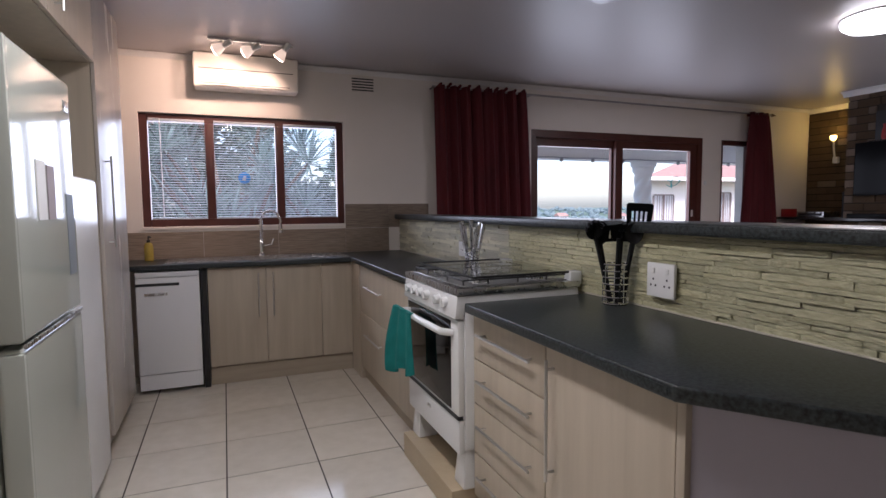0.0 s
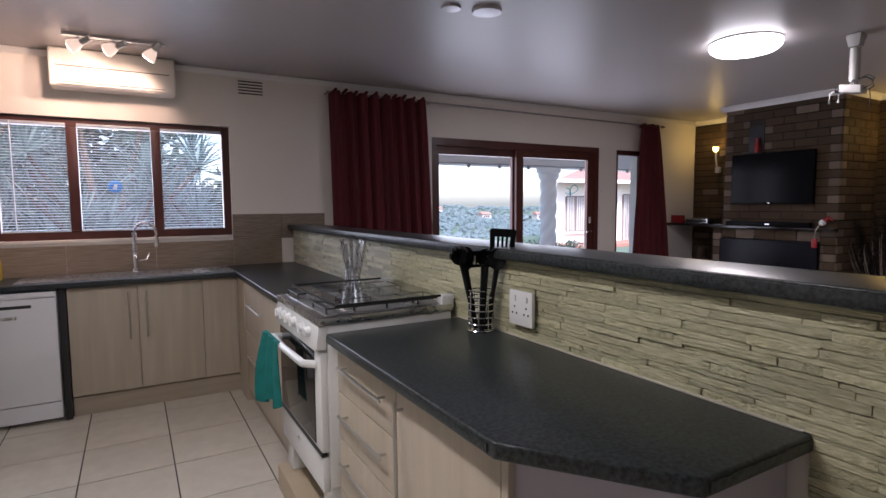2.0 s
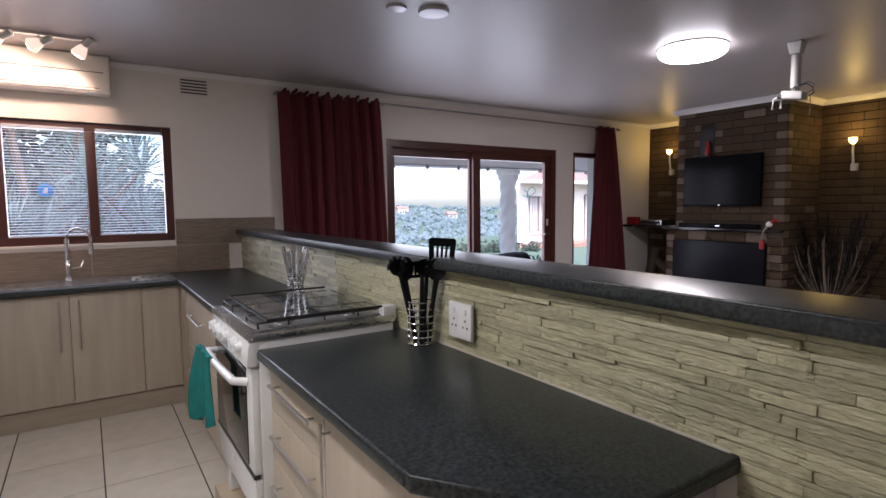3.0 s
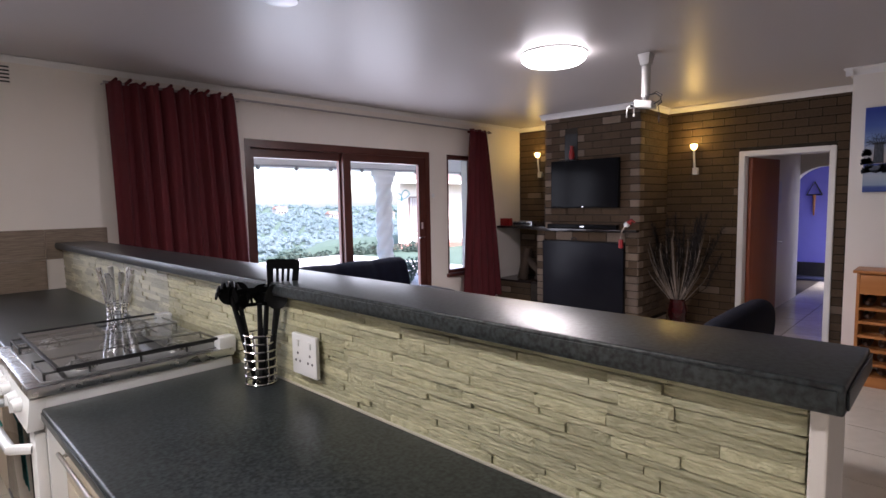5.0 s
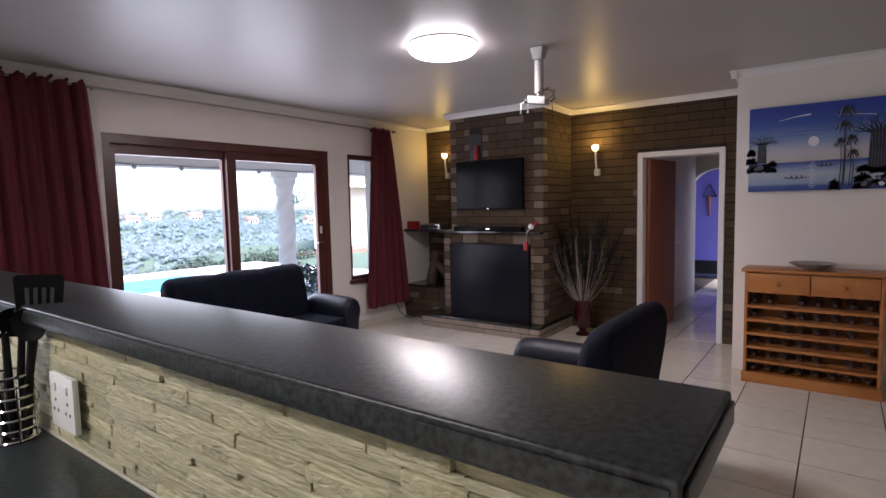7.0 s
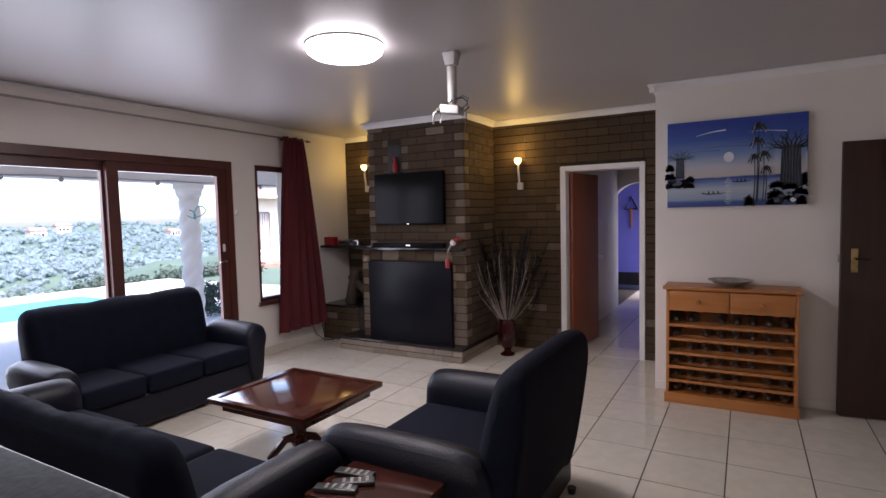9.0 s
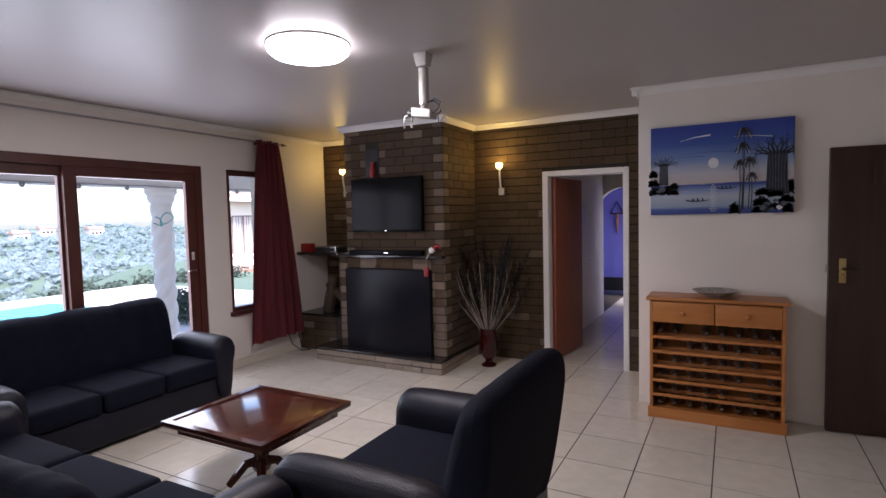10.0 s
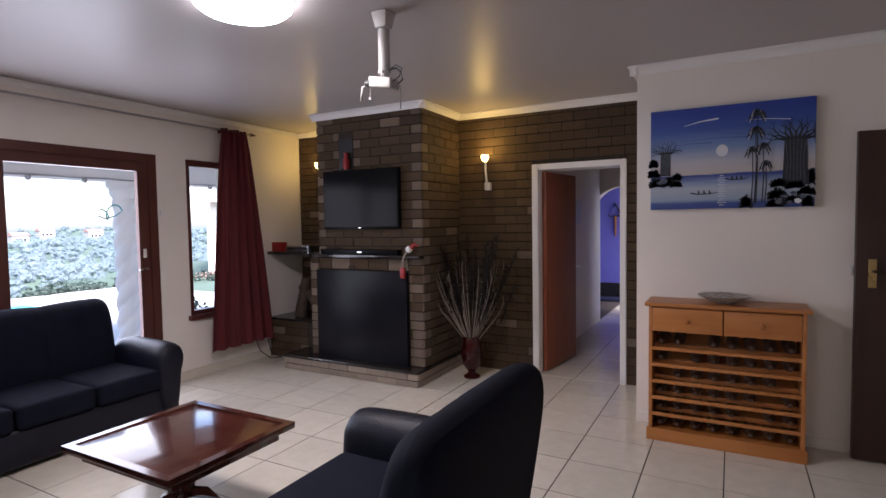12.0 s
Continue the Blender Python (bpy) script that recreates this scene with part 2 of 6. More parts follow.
def leafy(m, share):
    """Lets part of the light pass through thin leaves."""
    n, l = m.node_tree.nodes, m.node_tree.links
    p = n["Principled BSDF"]
    mix, tr = n.new("ShaderNodeMixShader"), n.new("ShaderNodeBsdfTranslucent")
    l.new(p.inputs["Base Color"].links[0].from_socket, tr.inputs[0])
    mix.inputs[0].default_value = share
    l.new(p.outputs[0], mix.inputs[1])
    l.new(tr.outputs[0], mix.inputs[2])
    l.new(mix.outputs[0], n["Material Output"].inputs[0])


for m in (M_LEAF, M_WOODS, M_WOODSHAZE, M_BUSH):
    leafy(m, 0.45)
M_LOG = surf("dark_firewood", (0.035, 0.024, 0.017), (0.09, 0.06, 0.04), 0.9, scale=8, bump=0.6)
M_TRUNK = surf("bark", (0.10, 0.075, 0.055), (0.18, 0.14, 0.10), 0.9, scale=8, bump=0.6)


# ---- building helpers ----
ORIGIN = {}


def add_box(bm, x0, x1, y0, y1, z0, z1):
    v = [bm.verts.new((x, y, z)) for z in (z0, z1) for y in (y0, y1) for x in (x0, x1)]
    for f in ((0, 2, 3, 1), (4, 5, 7, 6), (0, 1, 5, 4), (2, 6, 7, 3), (0, 4, 6, 2), (1, 3, 7, 5)):
        bm.faces.new([v[k] for k in f])
    return bm


def box(x0, x1, y0, y1, z0, z1, bev=0.0, seg=2):
    bm = add_box(bmesh.new(), x0, x1, y0, y1, z0, z1)
    if bev:
        bmesh.ops.bevel(bm, geom=bm.edges[:], offset=bev, segments=seg, profile=0.6, affect="EDGES")
    return bm


def tube(bm, pts, r, seg=8, r_end=None):
    pts = [Vector(p) for p in pts]
    rings = []
    for k, p in enumerate(pts):
        d = (pts[min(k + 1, len(pts) - 1)] - pts[max(k - 1, 0)]).normalized()
        side = d.cross(Vector((0, 0, 1)) if abs(d.z) < 0.95 else Vector((1, 0, 0))).normalized()
        up = side.cross(d)
        rad = r if r_end is None else r + (r_end - r) * k / (len(pts) - 1)
        rings.append([bm.verts.new(p + rad * (math.cos(2 * math.pi * j / seg) * side + math.sin(2 * math.pi * j / seg) * up)) for j in range(seg)])
    for a, b in zip(rings, rings[1:]):
        for j in range(seg):
            bm.faces.new((a[j], a[(j + 1) % seg], b[(j + 1) % seg], b[j]))
    bm.faces.new(rings[0][::-1])
    bm.faces.new(rings[-1])
    return bm


def lathe(bm, prof, cx, cy, seg=24):
    rings = [[bm.verts.new((cx + r * math.cos(2 * math.pi * j / seg), cy + r * math.sin(2 * math.pi * j / seg), z)) for j in range(seg)] for r, z in prof]
    for a, b in zip(rings, rings[1:]):
        for j in range(seg):
            bm.faces.new((a[j], a[(j + 1) % seg], b[(j + 1) % seg], b[j]))
    bm.faces.new(rings[0][::-1])
    bm.faces.new(rings[-1])
    return bm


def prism(poly, z0, z1, bev=0.0):
    """A flat polygon in x and y, raised from z0 to z1."""
    bm = bmesh.new()
    lo = [bm.verts.new((x, y, z0)) for x, y in poly]
    hi = [bm.verts.new((x, y, z1)) for x, y in poly]
    bm.faces.new(lo[::-1])
    bm.faces.new(hi)
    n = len(poly)
    for k in range(n):
        bm.faces.new((lo[k], lo[(k + 1) % n], hi[(k + 1) % n], hi[k]))
    bmesh.ops.recalc_face_normals(bm, faces=bm.faces[:])
    if bev:
        bmesh.ops.bevel(bm, geom=bm.edges[:], offset=bev, segments=3, profile=0.6, affect="EDGES")
    return bm


def make(name, bm, material, smooth):
    me = bpy.data.meshes.new(name)
    bmesh.ops.recalc_face_normals(bm, faces=bm.faces[:])
    bm.to_mesh(me)
    bm.free()
    me.materials.append(material)
    if smooth:
        for poly in me.polygons:
            poly.use_smooth = True
        me.set_sharp_from_angle(angle=radians(40))
    return new(name, me)


def thing(name, loc, label, category, group="", rz=0.0, kind=""):
    ob = new(name)
    ob.empty_display_size = 0.1
    ob.matrix_world = pose(*loc, 0, 0, rz)
    ORIGIN[ob.name] = Vector(loc) if not rz else Vector((0, 0, 0))
    return tagged(ob, label, category, group, kind)


def part(name, bm, material, parent, label="", smooth=True):
    """Links a bmesh as one mesh under a thing or part. World places, unless the thing is turned (then its own)."""
    o = ORIGIN.get(parent.name, Vector((0, 0, 0)))
    bmesh.ops.translate(bm, verts=bm.verts[:], vec=-o)
    ob = make(name, bm, material, smooth)
    ob.parent = parent
    ORIGIN[ob.name] = o
    return tagged(ob, label)


def solo(name, bm, material, label, category, group="", smooth=True):
    """A thing of one mesh, with its origin at the middle of its base."""
    lo = Vector([min(v.co[k] for v in bm.verts) for k in range(3)])
    hi = Vector([max(v.co[k] for v in bm.verts) for k in range(3)])
    o = Vector(((lo.x + hi.x) / 2, (lo.y + hi.y) / 2, lo.z))
    bmesh.ops.translate(bm, verts=bm.verts[:], vec=-o)
    ob = make(name, bm, material, smooth)
    ob.location = o
    ORIGIN[ob.name] = o
    return tagged(ob, label, category, group)


def struct(name, bm, material, label="", smooth=False):
    ob = make(name, bm, material, smooth)
    ORIGIN[ob.name] = Vector((0, 0, 0))
    return tagged(ob, label, "", "", "structure")


def shared(name, mesh, parent, loc, scale=(1, 1, 1), rot=None):
    ob = new(name, mesh)
    ob.parent = parent
    ob.matrix_basis = Matrix.LocRotScale(Vector(loc) - ORIGIN.get(parent.name, Vector((0, 0, 0))), rot, scale)
    return ob


def unit_mesh(name, material, bev=0.06):
    bm = box(-0.5, 0.5, -0.5, 0.5, -0.5, 0.5, bev, 1)
    me = bpy.data.meshes.new(name)
    bm.to_mesh(me)
    bm.free()
    me.materials.append(material)
    return me


# ---- large structure ----
NY, NT, CEIL = 6.19, 6.44, 2.60
WX, SY, BX, PX, PY = 1.62, -1.6, 10.165, 9.30, 2.13
bm = bmesh.new()
for x0, x1, z0, z1 in ((WX - 0.2, 2.32, 0, CEIL), (2.32, 3.95, 0, 1.215), (2.32, 3.95, 2.135, CEIL), (3.95, 5.91, 0, CEIL), (5.91, 8.30, 2.16, CEIL),
                       (8.30, 8.60, 0, CEIL), (8.60, 9.15, 0, 0.595), (8.60, 9.15, 2.15, CEIL), (9.15, BX + 0.25, 0, CEIL)):
    add_box(bm, x0, x1, NY, NT, z0, z1)
wall_north = struct("wall_north", bm, M_WALL, "white painted plaster wall with window and sliding door")
struct("wall_west", box(WX - 0.2, WX, SY, NY, 0, CEIL), M_WALL, "white painted kitchen wall")
struct("wall_south", box(WX - 0.2, PX, SY - 0.2, SY, 0, CEIL), M_WALL, "white painted wall")
struct("wall_picture", prism([(PX, SY - 0.2), (BX + 0.25, SY - 0.2), (BX + 0.25, PY), (PX, PY)], 0, CEIL), M_WALL, "white painted wall that juts out beside the passage door")
bm = bmesh.new()
for y0, y1, z0, z1 in ((PY, 2.37, 0, CEIL), (2.37, 3.19, 2.01, CEIL), (3.19, NY, 0, CEIL)):
    add_box(bm, BX + 0.012, BX + 0.25, y0, y1, z0, z1)
wall_east = struct("wall_east", bm, M_MORTAR, "brown face brick wall with dark mortar")
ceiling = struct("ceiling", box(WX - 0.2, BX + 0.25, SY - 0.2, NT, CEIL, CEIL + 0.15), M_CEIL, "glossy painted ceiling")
struct("floor_slab", box(WX - 0.2, BX + 0.25, SY - 0.2, NT, -0.2, -0.003), M_GROUT, "dark grout between floor tiles")


def cornice(name, p, q, nx, ny, size=0.06):
    """A coved cornice from p to q; (nx, ny) points into the room."""
    bm = bmesh.new()
    prof = [(0.0, 0.0), (0.0, -size), (0.008, -size), (0.016, -size * 0.7), (0.03, -size * 0.42), (0.05, -size * 0.2), (size, -0.012), (size, 0.0)]
    rings = [[bm.verts.new((x + d * nx, y + d * ny, CEIL - 0.002 + h)) for d, h in prof] for x, y in (p, q)]
    for k in range(len(prof)):
        bm.faces.new((rings[0][k], rings[0][(k + 1) % len(prof)], rings[1][(k + 1) % len(prof)], rings[1][k]))
    bm.faces.new(rings[0])
    bm.faces.new(rings[1][::-1])
    return struct(name, bm, M_CORNICE, "white coved plaster cornice", True)


CH0, CH1, CHX = 4.01, 5.245, 9.41
cornice("trim_north", (WX, NY), (BX, NY), 0, -1, 0.04)
cornice("trim_east", (BX, PY), (BX, CH0), -1, 0)
cornice("trim_east", (BX, CH1), (BX, NY), -1, 0)
cornice("trim_chimney", (CHX, CH0 - 0.05), (CHX, CH1 + 0.05), -1, 0)
cornice("trim_chimney", (CHX - 0.05, CH0), (BX, CH0), 0, -1)
cornice("trim_picture", (PX, SY), (PX, PY + 0.05), -1, 0)
cornice("trim_picture", (PX - 0.05, PY), (BX, PY), 0, 1)
struct("baseboard", box(8.32, 9.6, NY - 0.012, NY - 0.002, 0.0, 0.09, 0.003), M_TILE, "tiled skirting along the wall")
struct("baseboard", box(PX - 0.012, PX - 0.002, SY, PY, 0.0, 0.07, 0.003), M_WALL, "low painted skirting")

# passage beyond the brick wall, with an arch to a blue room
struct("wall_passage", box(BX + 0.25, 13.3, 3.24, 3.44, 0, 2.45), M_WALL, "white passage wall")
struct("wall_passage", box(BX + 0.25, 13.3, 2.02, 2.22, 0, 2.45), M_WALL, "white passage wall")
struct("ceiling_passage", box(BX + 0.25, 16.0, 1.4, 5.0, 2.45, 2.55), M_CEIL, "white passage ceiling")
bm = bmesh.new()
arch = [(1.5, 0), (2.50, 0)] + [(2.93 - 0.43 * math.cos(a), 1.55 + 0.43 * math.sin(a)) for a in np.linspace(0, math.pi, 17)] + [(3.36, 0), (4.9, 0), (4.9, 2.45), (1.5, 2.45)]
lo = [bm.verts.new((13.3, y, z)) for y, z in arch]
hi = [bm.verts.new((13.5, y, z)) for y, z in arch]
bm.faces.new(lo)
bm.faces.new(hi[::-1])
for k in range(len(arch)):
    bm.faces.new((lo[k], hi[k], hi[(k + 1) % len(arch)], lo[(k + 1) % len(arch)]))
struct("wall_arch", bm, M_WALL, "white wall with a rounded archway")
struct("wall_blue", box(15.6, 15.8, 1.4, 5.0, 0, 2.45), M_BLUE, "blue wall of the far room")
struct("wall_blue", box(13.5, 15.6, 4.8, 5.0, 0, 2.45), M_BLUE, "blue wall of the far room")
# Opening out of view, added to let light into the blue room.
bm = bmesh.new()
for x0, x1, z0, z1 in ((13.5, 13.65, 0, 2.45), (14.95, 15.6, 0, 2.45), (13.65, 14.95, 0, 0.75), (13.65, 14.95, 2.05, 2.45)):
    add_box(bm, x0, x1, 1.4, 1.55, z0, z1)
struct("wall_blue", bm, M_BLUE, "blue wall with an unseen opening added for light")
struct("floor_passage_slab", box(BX + 0.25, 16.0, 1.4, 5.0, -0.2, -0.003), M_GROUT, "dark grout between passage tiles")
struct("baseboard", box(15.58, 15.598, 1.55, 4.8, 0, 0.30), M_BLACK, "dark skirting in the blue room")

# ---- windows and doors in the walls ----
def sheet(x0, x1, y, z0, z1):
    bm = bmesh.new()
    bm.faces.new([bm.verts.new(p) for p in ((x0, y, z0), (x1, y, z0), (x1, y, z1), (x0, y, z1))])
    return bm


def glaze(x0, x1, y, z0, z1, parent):
    """One pane with its face towards the room."""
    pane = part("pane", sheet(x0, x1, y, z0, z1), M_GLASS, parent, "", False)
    if pane.data.polygons[0].normal.y > 0:
        pane.data.flip_normals()
    pane.visible_shadow = False
    return pane


def window(name, x0, x1, z0, z1, mulls, y, label, w=0.06):
    ob = thing(name, ((x0 + x1) / 2, y, z0), label, "window", kind="structure")
    fr = bmesh.new()
    for a, b, c, d in ((x0, x0 + w, z0, z1), (x1 - w, x1, z0, z1), (x0 + w, x1 - w, z0, z0 + w), (x0 + w, x1 - w, z1 - w, z1)):
        add_box(fr, a, b, y, y + 0.07, c, d)
    bmesh.ops.bevel(fr, geom=fr.edges[:], offset=0.004, segments=1, affect="EDGES")
    part("window_frame", fr, M_FRAME, ob)
    edges = [x0 + w] + [m for a in mulls for m in a] + [x1 - w]
    for a, b in mulls:
        part("mullion", box(a, b, y - 0.004, y + 0.07, z0 + w, z1 - w, 0.004), M_FRAME, ob)
    for a, b in zip(edges[::2], edges[1::2]):
        glaze(a, b, y + 0.048, z0 + w, z1 - w, ob)
    return ob


win_k = window("window_1", 2.32, 3.95, 1.22, 2.13, ((2.80, 2.87), (3.36, 3.43)), 6.225, "mahogany framed three-pane kitchen window with blinds")
struct("window_sill", box(2.32, 3.95, 6.19 - 0.015, 6.30, 1.195, 1.2195, 0.004), M_WALL, "white plastered window sill")
window("window_2", 8.60, 9.15, 0.60, 2.148, (), 6.215, "tall narrow mahogany framed window beside the sliding door")
struct("window_sill", box(8.57, 9.18, 6.15, 6.215, 0.575, 0.62, 0.006), M_FRAME, "mahogany window sill")

slat = unit_mesh("blind_slat", M_BLIND, 0.05)
blind = thing("venetian_blind", (3.13, 6.215, 1.28), "white venetian blind with open slats in the kitchen window", "blind")
for a, b in ((2.385, 2.80), (2.87, 3.36), (3.43, 3.885)):
    n = 38
    for k in range(n):
        shared("slat", slat, blind, ((a + b) / 2, 6.232, 1.295 + k * (0.775 / n)), (b - a - 0.01, 0.016, 0.0022), Euler((radians(12), 0, 0)))
    part("headrail", box(a, b, 6.222, 6.246, 2.072, 2.095, 0.003), M_BLIND, blind)
    part("bottom_rail", box(a, b, 6.222, 6.244, 1.278, 1.288, 0.003), M_BLIND, blind)
part("wand", tube(bmesh.new(), [(2.47, 6.205, 2.09), (2.475, 6.203, 1.30)], 0.004, 6), M_WHITEPL, blind, "clear plastic tilt wand")

st_ = thing("window_sticker", (3.10, 6.27, 1.60), "round blue sticker on the middle kitchen window pane", "sticker")
bm = bmesh.new()
bm.faces.new([bm.verts.new((3.10 + 0.05 * math.cos(a), 6.270, 1.625 + 0.05 * math.sin(a))) for a in np.linspace(0, 6.283, 24, endpoint=False)])
part("disc", bm, surf("blue_sticker", (0.02, 0.22, 0.55), (0.04, 0.30, 0.65), 0.4), st_, "", False)
part("emblem", tube(bmesh.new(), [(3.095, 6.2685, 1.60), (3.105, 6.2685, 1.645)], 0.016, 10, 0.010), M_WHITEPL, st_, "pale emblem")

# the sliding door: fixed leaf and sliding leaf
door = thing("door_1", (7.1, 6.22, 0), "mahogany framed sliding glass door to the veranda", "sliding door", kind="structure")
bm = bmesh.new()
for a, b, c, d in ((5.91, 5.975, 0, 2.16), (8.225, 8.30, 0, 2.16), (5.975, 8.225, 2.085, 2.16), (5.975, 8.225, 0, 0.05)):
    add_box(bm, a, b, 6.20, 6.31, c, d)
part("door_frame", bm, M_FRAME, door, "", False)
for name, a, b, y, st in (("fixed_leaf", 5.975, 7.06, 6.265, 0.06), ("sliding_leaf", 7.02, 8.225, 6.215, 0.10)):
    bm = bmesh.new()
    for p, q, c, d in ((a, a + st, 0.05, 2.085), (b - st, b, 0.05, 2.085), (a + st, b - st, 0.05, 0.17), (a + st, b - st, 2.0, 2.085)):
        add_box(bm, p, q, y, y + 0.04, c, d)
    leaf = part(name, bm, M_FRAME, door, "", False)
    glaze(a + st, b - st, y + 0.02, 0.17, 2.0, leaf)
part("door_handle", tube(bmesh.new(), [(8.17, 6.215, 1.12), (8.17, 6.18, 1.12), (8.09, 6.18, 1.115)], 0.008, 8), M_STEEL, door, "steel lever handle")
part("lock_plate", box(8.155, 8.185, 6.208, 6.216, 1.22, 1.30, 0.003), M_WHITEPL, door, "pale lock plate")
solo("alarm_contact", box(8.315, 8.345, 6.165, 6.189, 1.60, 1.65, 0.004), M_WHITEPL, "small white alarm contact on the wall by the sliding door", "sensor")

ds = thing("door_sticker", (7.86, 6.23, 1.55), "teal scrolled sticker on the sliding door pane", "sticker")
bm = tube(bmesh.new(), [(7.80 + 0.035 * math.sin(k * 0.62) + 0.012 * k, 6.233, 1.60 + 0.055 * math.cos(k * 0.62) + 0.004 * k) for k in range(14)], 0.006, 5)
tube(bm, [(7.78, 6.233, 1.60), (7.84, 6.233, 1.575), (7.93, 6.233, 1.60), (7.98, 6.233, 1.635)], 0.005, 5)
part("scroll", bm, surf("teal_sticker", (0.05, 0.30, 0.32), (0.08, 0.36, 0.38), 0.5), ds)

# passage door: white steel frame and an open red-brown leaf
dr = thing("door_2", (BX, 2.78, 0), "white painted steel door frame in the brick wall with an open red-brown leaf", "door", kind="structure")
bm = bmesh.new()
for y0, y1, z0, z1 in ((2.345, 2.40, 0, 2.04), (3.16, 3.22, 0, 2.04), (2.40, 3.16, 1.985, 2.04)):
    add_box(bm, BX - 0.02, BX + 0.255, y0, y1, z0, z1)
bmesh.ops.bevel(bm, geom=bm.edges[:], offset=0.006, segments=2, affect="EDGES")
part("door_frame", bm, M_DOORFRAME, dr)
leaf = box(0.0, 0.74, -0.02, 0.02, 0.012, 1.975, 0.003)
bmesh.ops.rotate(leaf, verts=leaf.verts[:], cent=(0, 0, 0), matrix=Matrix.Rotation(radians(-8), 3, "Z"))
bmesh.ops.translate(leaf, verts=leaf.verts[:], vec=(BX + 0.10, 3.135, 0))
lf = part("door_leaf", leaf, M_REDDOOR, dr, "red-brown wooden leaf standing open")
part("door_handle", tube(bmesh.new(), [(10.98, 3.0, 1.0), (10.98, 2.955, 1.0), (10.90, 2.955, 1.0)], 0.009, 8), M_STEEL, lf, "steel lever handle")

# dark open door leaf against the white wall
bd = thing("door_3", (9.20, 0.45, 0), "dark brown wooden door leaf standing open against the wall", "door", kind="structure")
bm = box(-0.02, 0.02, -0.81, 0.0, 0.012, 2.005, 0.003)
bmesh.ops.rotate(bm, verts=bm.verts[:], cent=(0, 0, 0), matrix=Matrix.Rotation(radians(6), 3, "Z"))
bmesh.ops.translate(bm, verts=bm.verts[:], vec=(9.185, 0.855, 0))
part("door_leaf", bm, M_DARKDOOR, bd)
for k in range(9):
    part("groove", box(9.158, 9.164, 0.60 - k * 0.05, 0.612 - k * 0.05, 1.75, 1.90), M_DARKDOOR, bd)
part("lock_plate", box(9.155, 9.163, 0.755, 0.795, 1.07, 1.24, 0.002), M_BRASS, bd, "worn brass lock plate")
part("door_handle", tube(bmesh.new(), [(9.16, 0.772, 1.17), (9.115, 0.772, 1.17), (9.115, 0.69, 1.165)], 0.009, 8), M_BRONZE, bd, "dark bronze lever handle")
part("hinge", tube(bmesh.new(), [(9.175, 0.868, 1.14), (9.175, 0.868, 1.20)], 0.006, 6), M_STEEL, bd)

# ---- kitchen ----
CT = 0.957
solo("worktop", prism([(1.64, 5.66), (3.88, 5.66), (3.88, 4.06), (4.475, 4.06), (4.475, 6.185), (1.64, 6.185)], CT - 0.04, CT, 0.008), M_TOP,
     "dark speckled laminate worktop in the corner with the sink", "worktop")
wtp = thing("worktop", (4.16, 2.6, CT - 0.04), "dark speckled laminate worktop with a clipped corner beside the stove", "worktop")
part("slab", prism([(3.848, 3.325), (4.475, 3.325), (4.475, 1.853), (4.092, 1.853), (3.848, 2.18)], CT - 0.04, CT, 0.008), M_TOP, wtp)
part("front_edge", box(3.8445, 3.8475, 2.20, 3.315, CT - 0.031, CT - 0.009, 0.0012), M_TOP, wtp)
part("end_edge", box(4.105, 4.465, 1.8495, 1.8525, CT - 0.031, CT - 0.009, 0.0012), M_TOP, wtp)


def bar_handle(parent, p, q, off, r=0.006):
    """A bar handle from p to q with two stand-offs; off points from the front to the bar."""
    p, q, off = Vector(p), Vector(q), Vector(off)
    d = (q - p).normalized()
    bm = tube(bmesh.new(), [p + off, q + off], r, 8)
    for c in (p + d * 0.03, q - d * 0.03):
        tube(bm, [c, c + off], r * 0.8, 6)
    return part("handle", bm, M_HANDLE, parent, "brushed steel bar handle")


def base_unit_north(x0, x1, hx, label):
    ob = thing("base_cabinet", ((x0 + x1) / 2, 5.95, 0), label, "cabinet", "base cabinets")
    part("body", box(x0 + 0.002, x1 - 0.002, 5.735, 6.17, 0.14, CT - 0.042), M_ASH, ob)
    d = part("door", box(x0 + 0.001, x1 - 0.001, 5.715, 5.733, 0.15, CT - 0.05, 0.002), M_ASH, ob)
    if hx:
        bar_handle(d, (hx, 5.715, 0.52), (hx, 5.715, 0.86), (0, -0.028, 0))
    return ob


base_unit_north(2.79, 3.2125, 3.155, "pale ash laminate sink cabinet door with a long bar handle")
base_unit_north(3.2135, 3.6425, 3.265, "pale ash laminate sink cabinet door with a long bar handle")
base_unit_north(3.6435, 3.895, 0, "narrow pale ash laminate corner cabinet")
solo("plinth", box(2.79, 3.93, 5.745, 5.76, 0.0, 0.135), M_ASHDARK, "pale wood plinth under the sink cabinets", "plinth")
solo("corner_post", box(3.897, 3.955, 5.45, 5.74, 0.0, CT - 0.042), M_ASH, "pale ash laminate corner filler panel", "filler panel")


def drawer_unit(x, y0, y1, splits, label, plinth=True):
    ob = thing("drawer_cabinet", (x + 0.28, (y0 + y1) / 2, 0), label, "cabinet", "drawer cabinets")
    part("body", box(x + 0.02, 4.46, y0, y1, 0.10, CT - 0.042), M_ASH, ob)
    for z0, z1 in splits:
        f = part("drawer", box(x, x + 0.018, y0 + 0.002, y1 - 0.002, z0, z1, 0.002), M_ASH, ob)
        zz = z1 - min(0.075, (z1 - z0) * 0.4)
        bar_handle(f, (x, y0 + 0.06, zz), (x, y1 - 0.08, zz), (-0.03, 0, 0))
    part("plinth", box(x + 0.04, x + 0.055, y0, y1, 0, 0.098), M_ASHDARK, ob)
    return ob


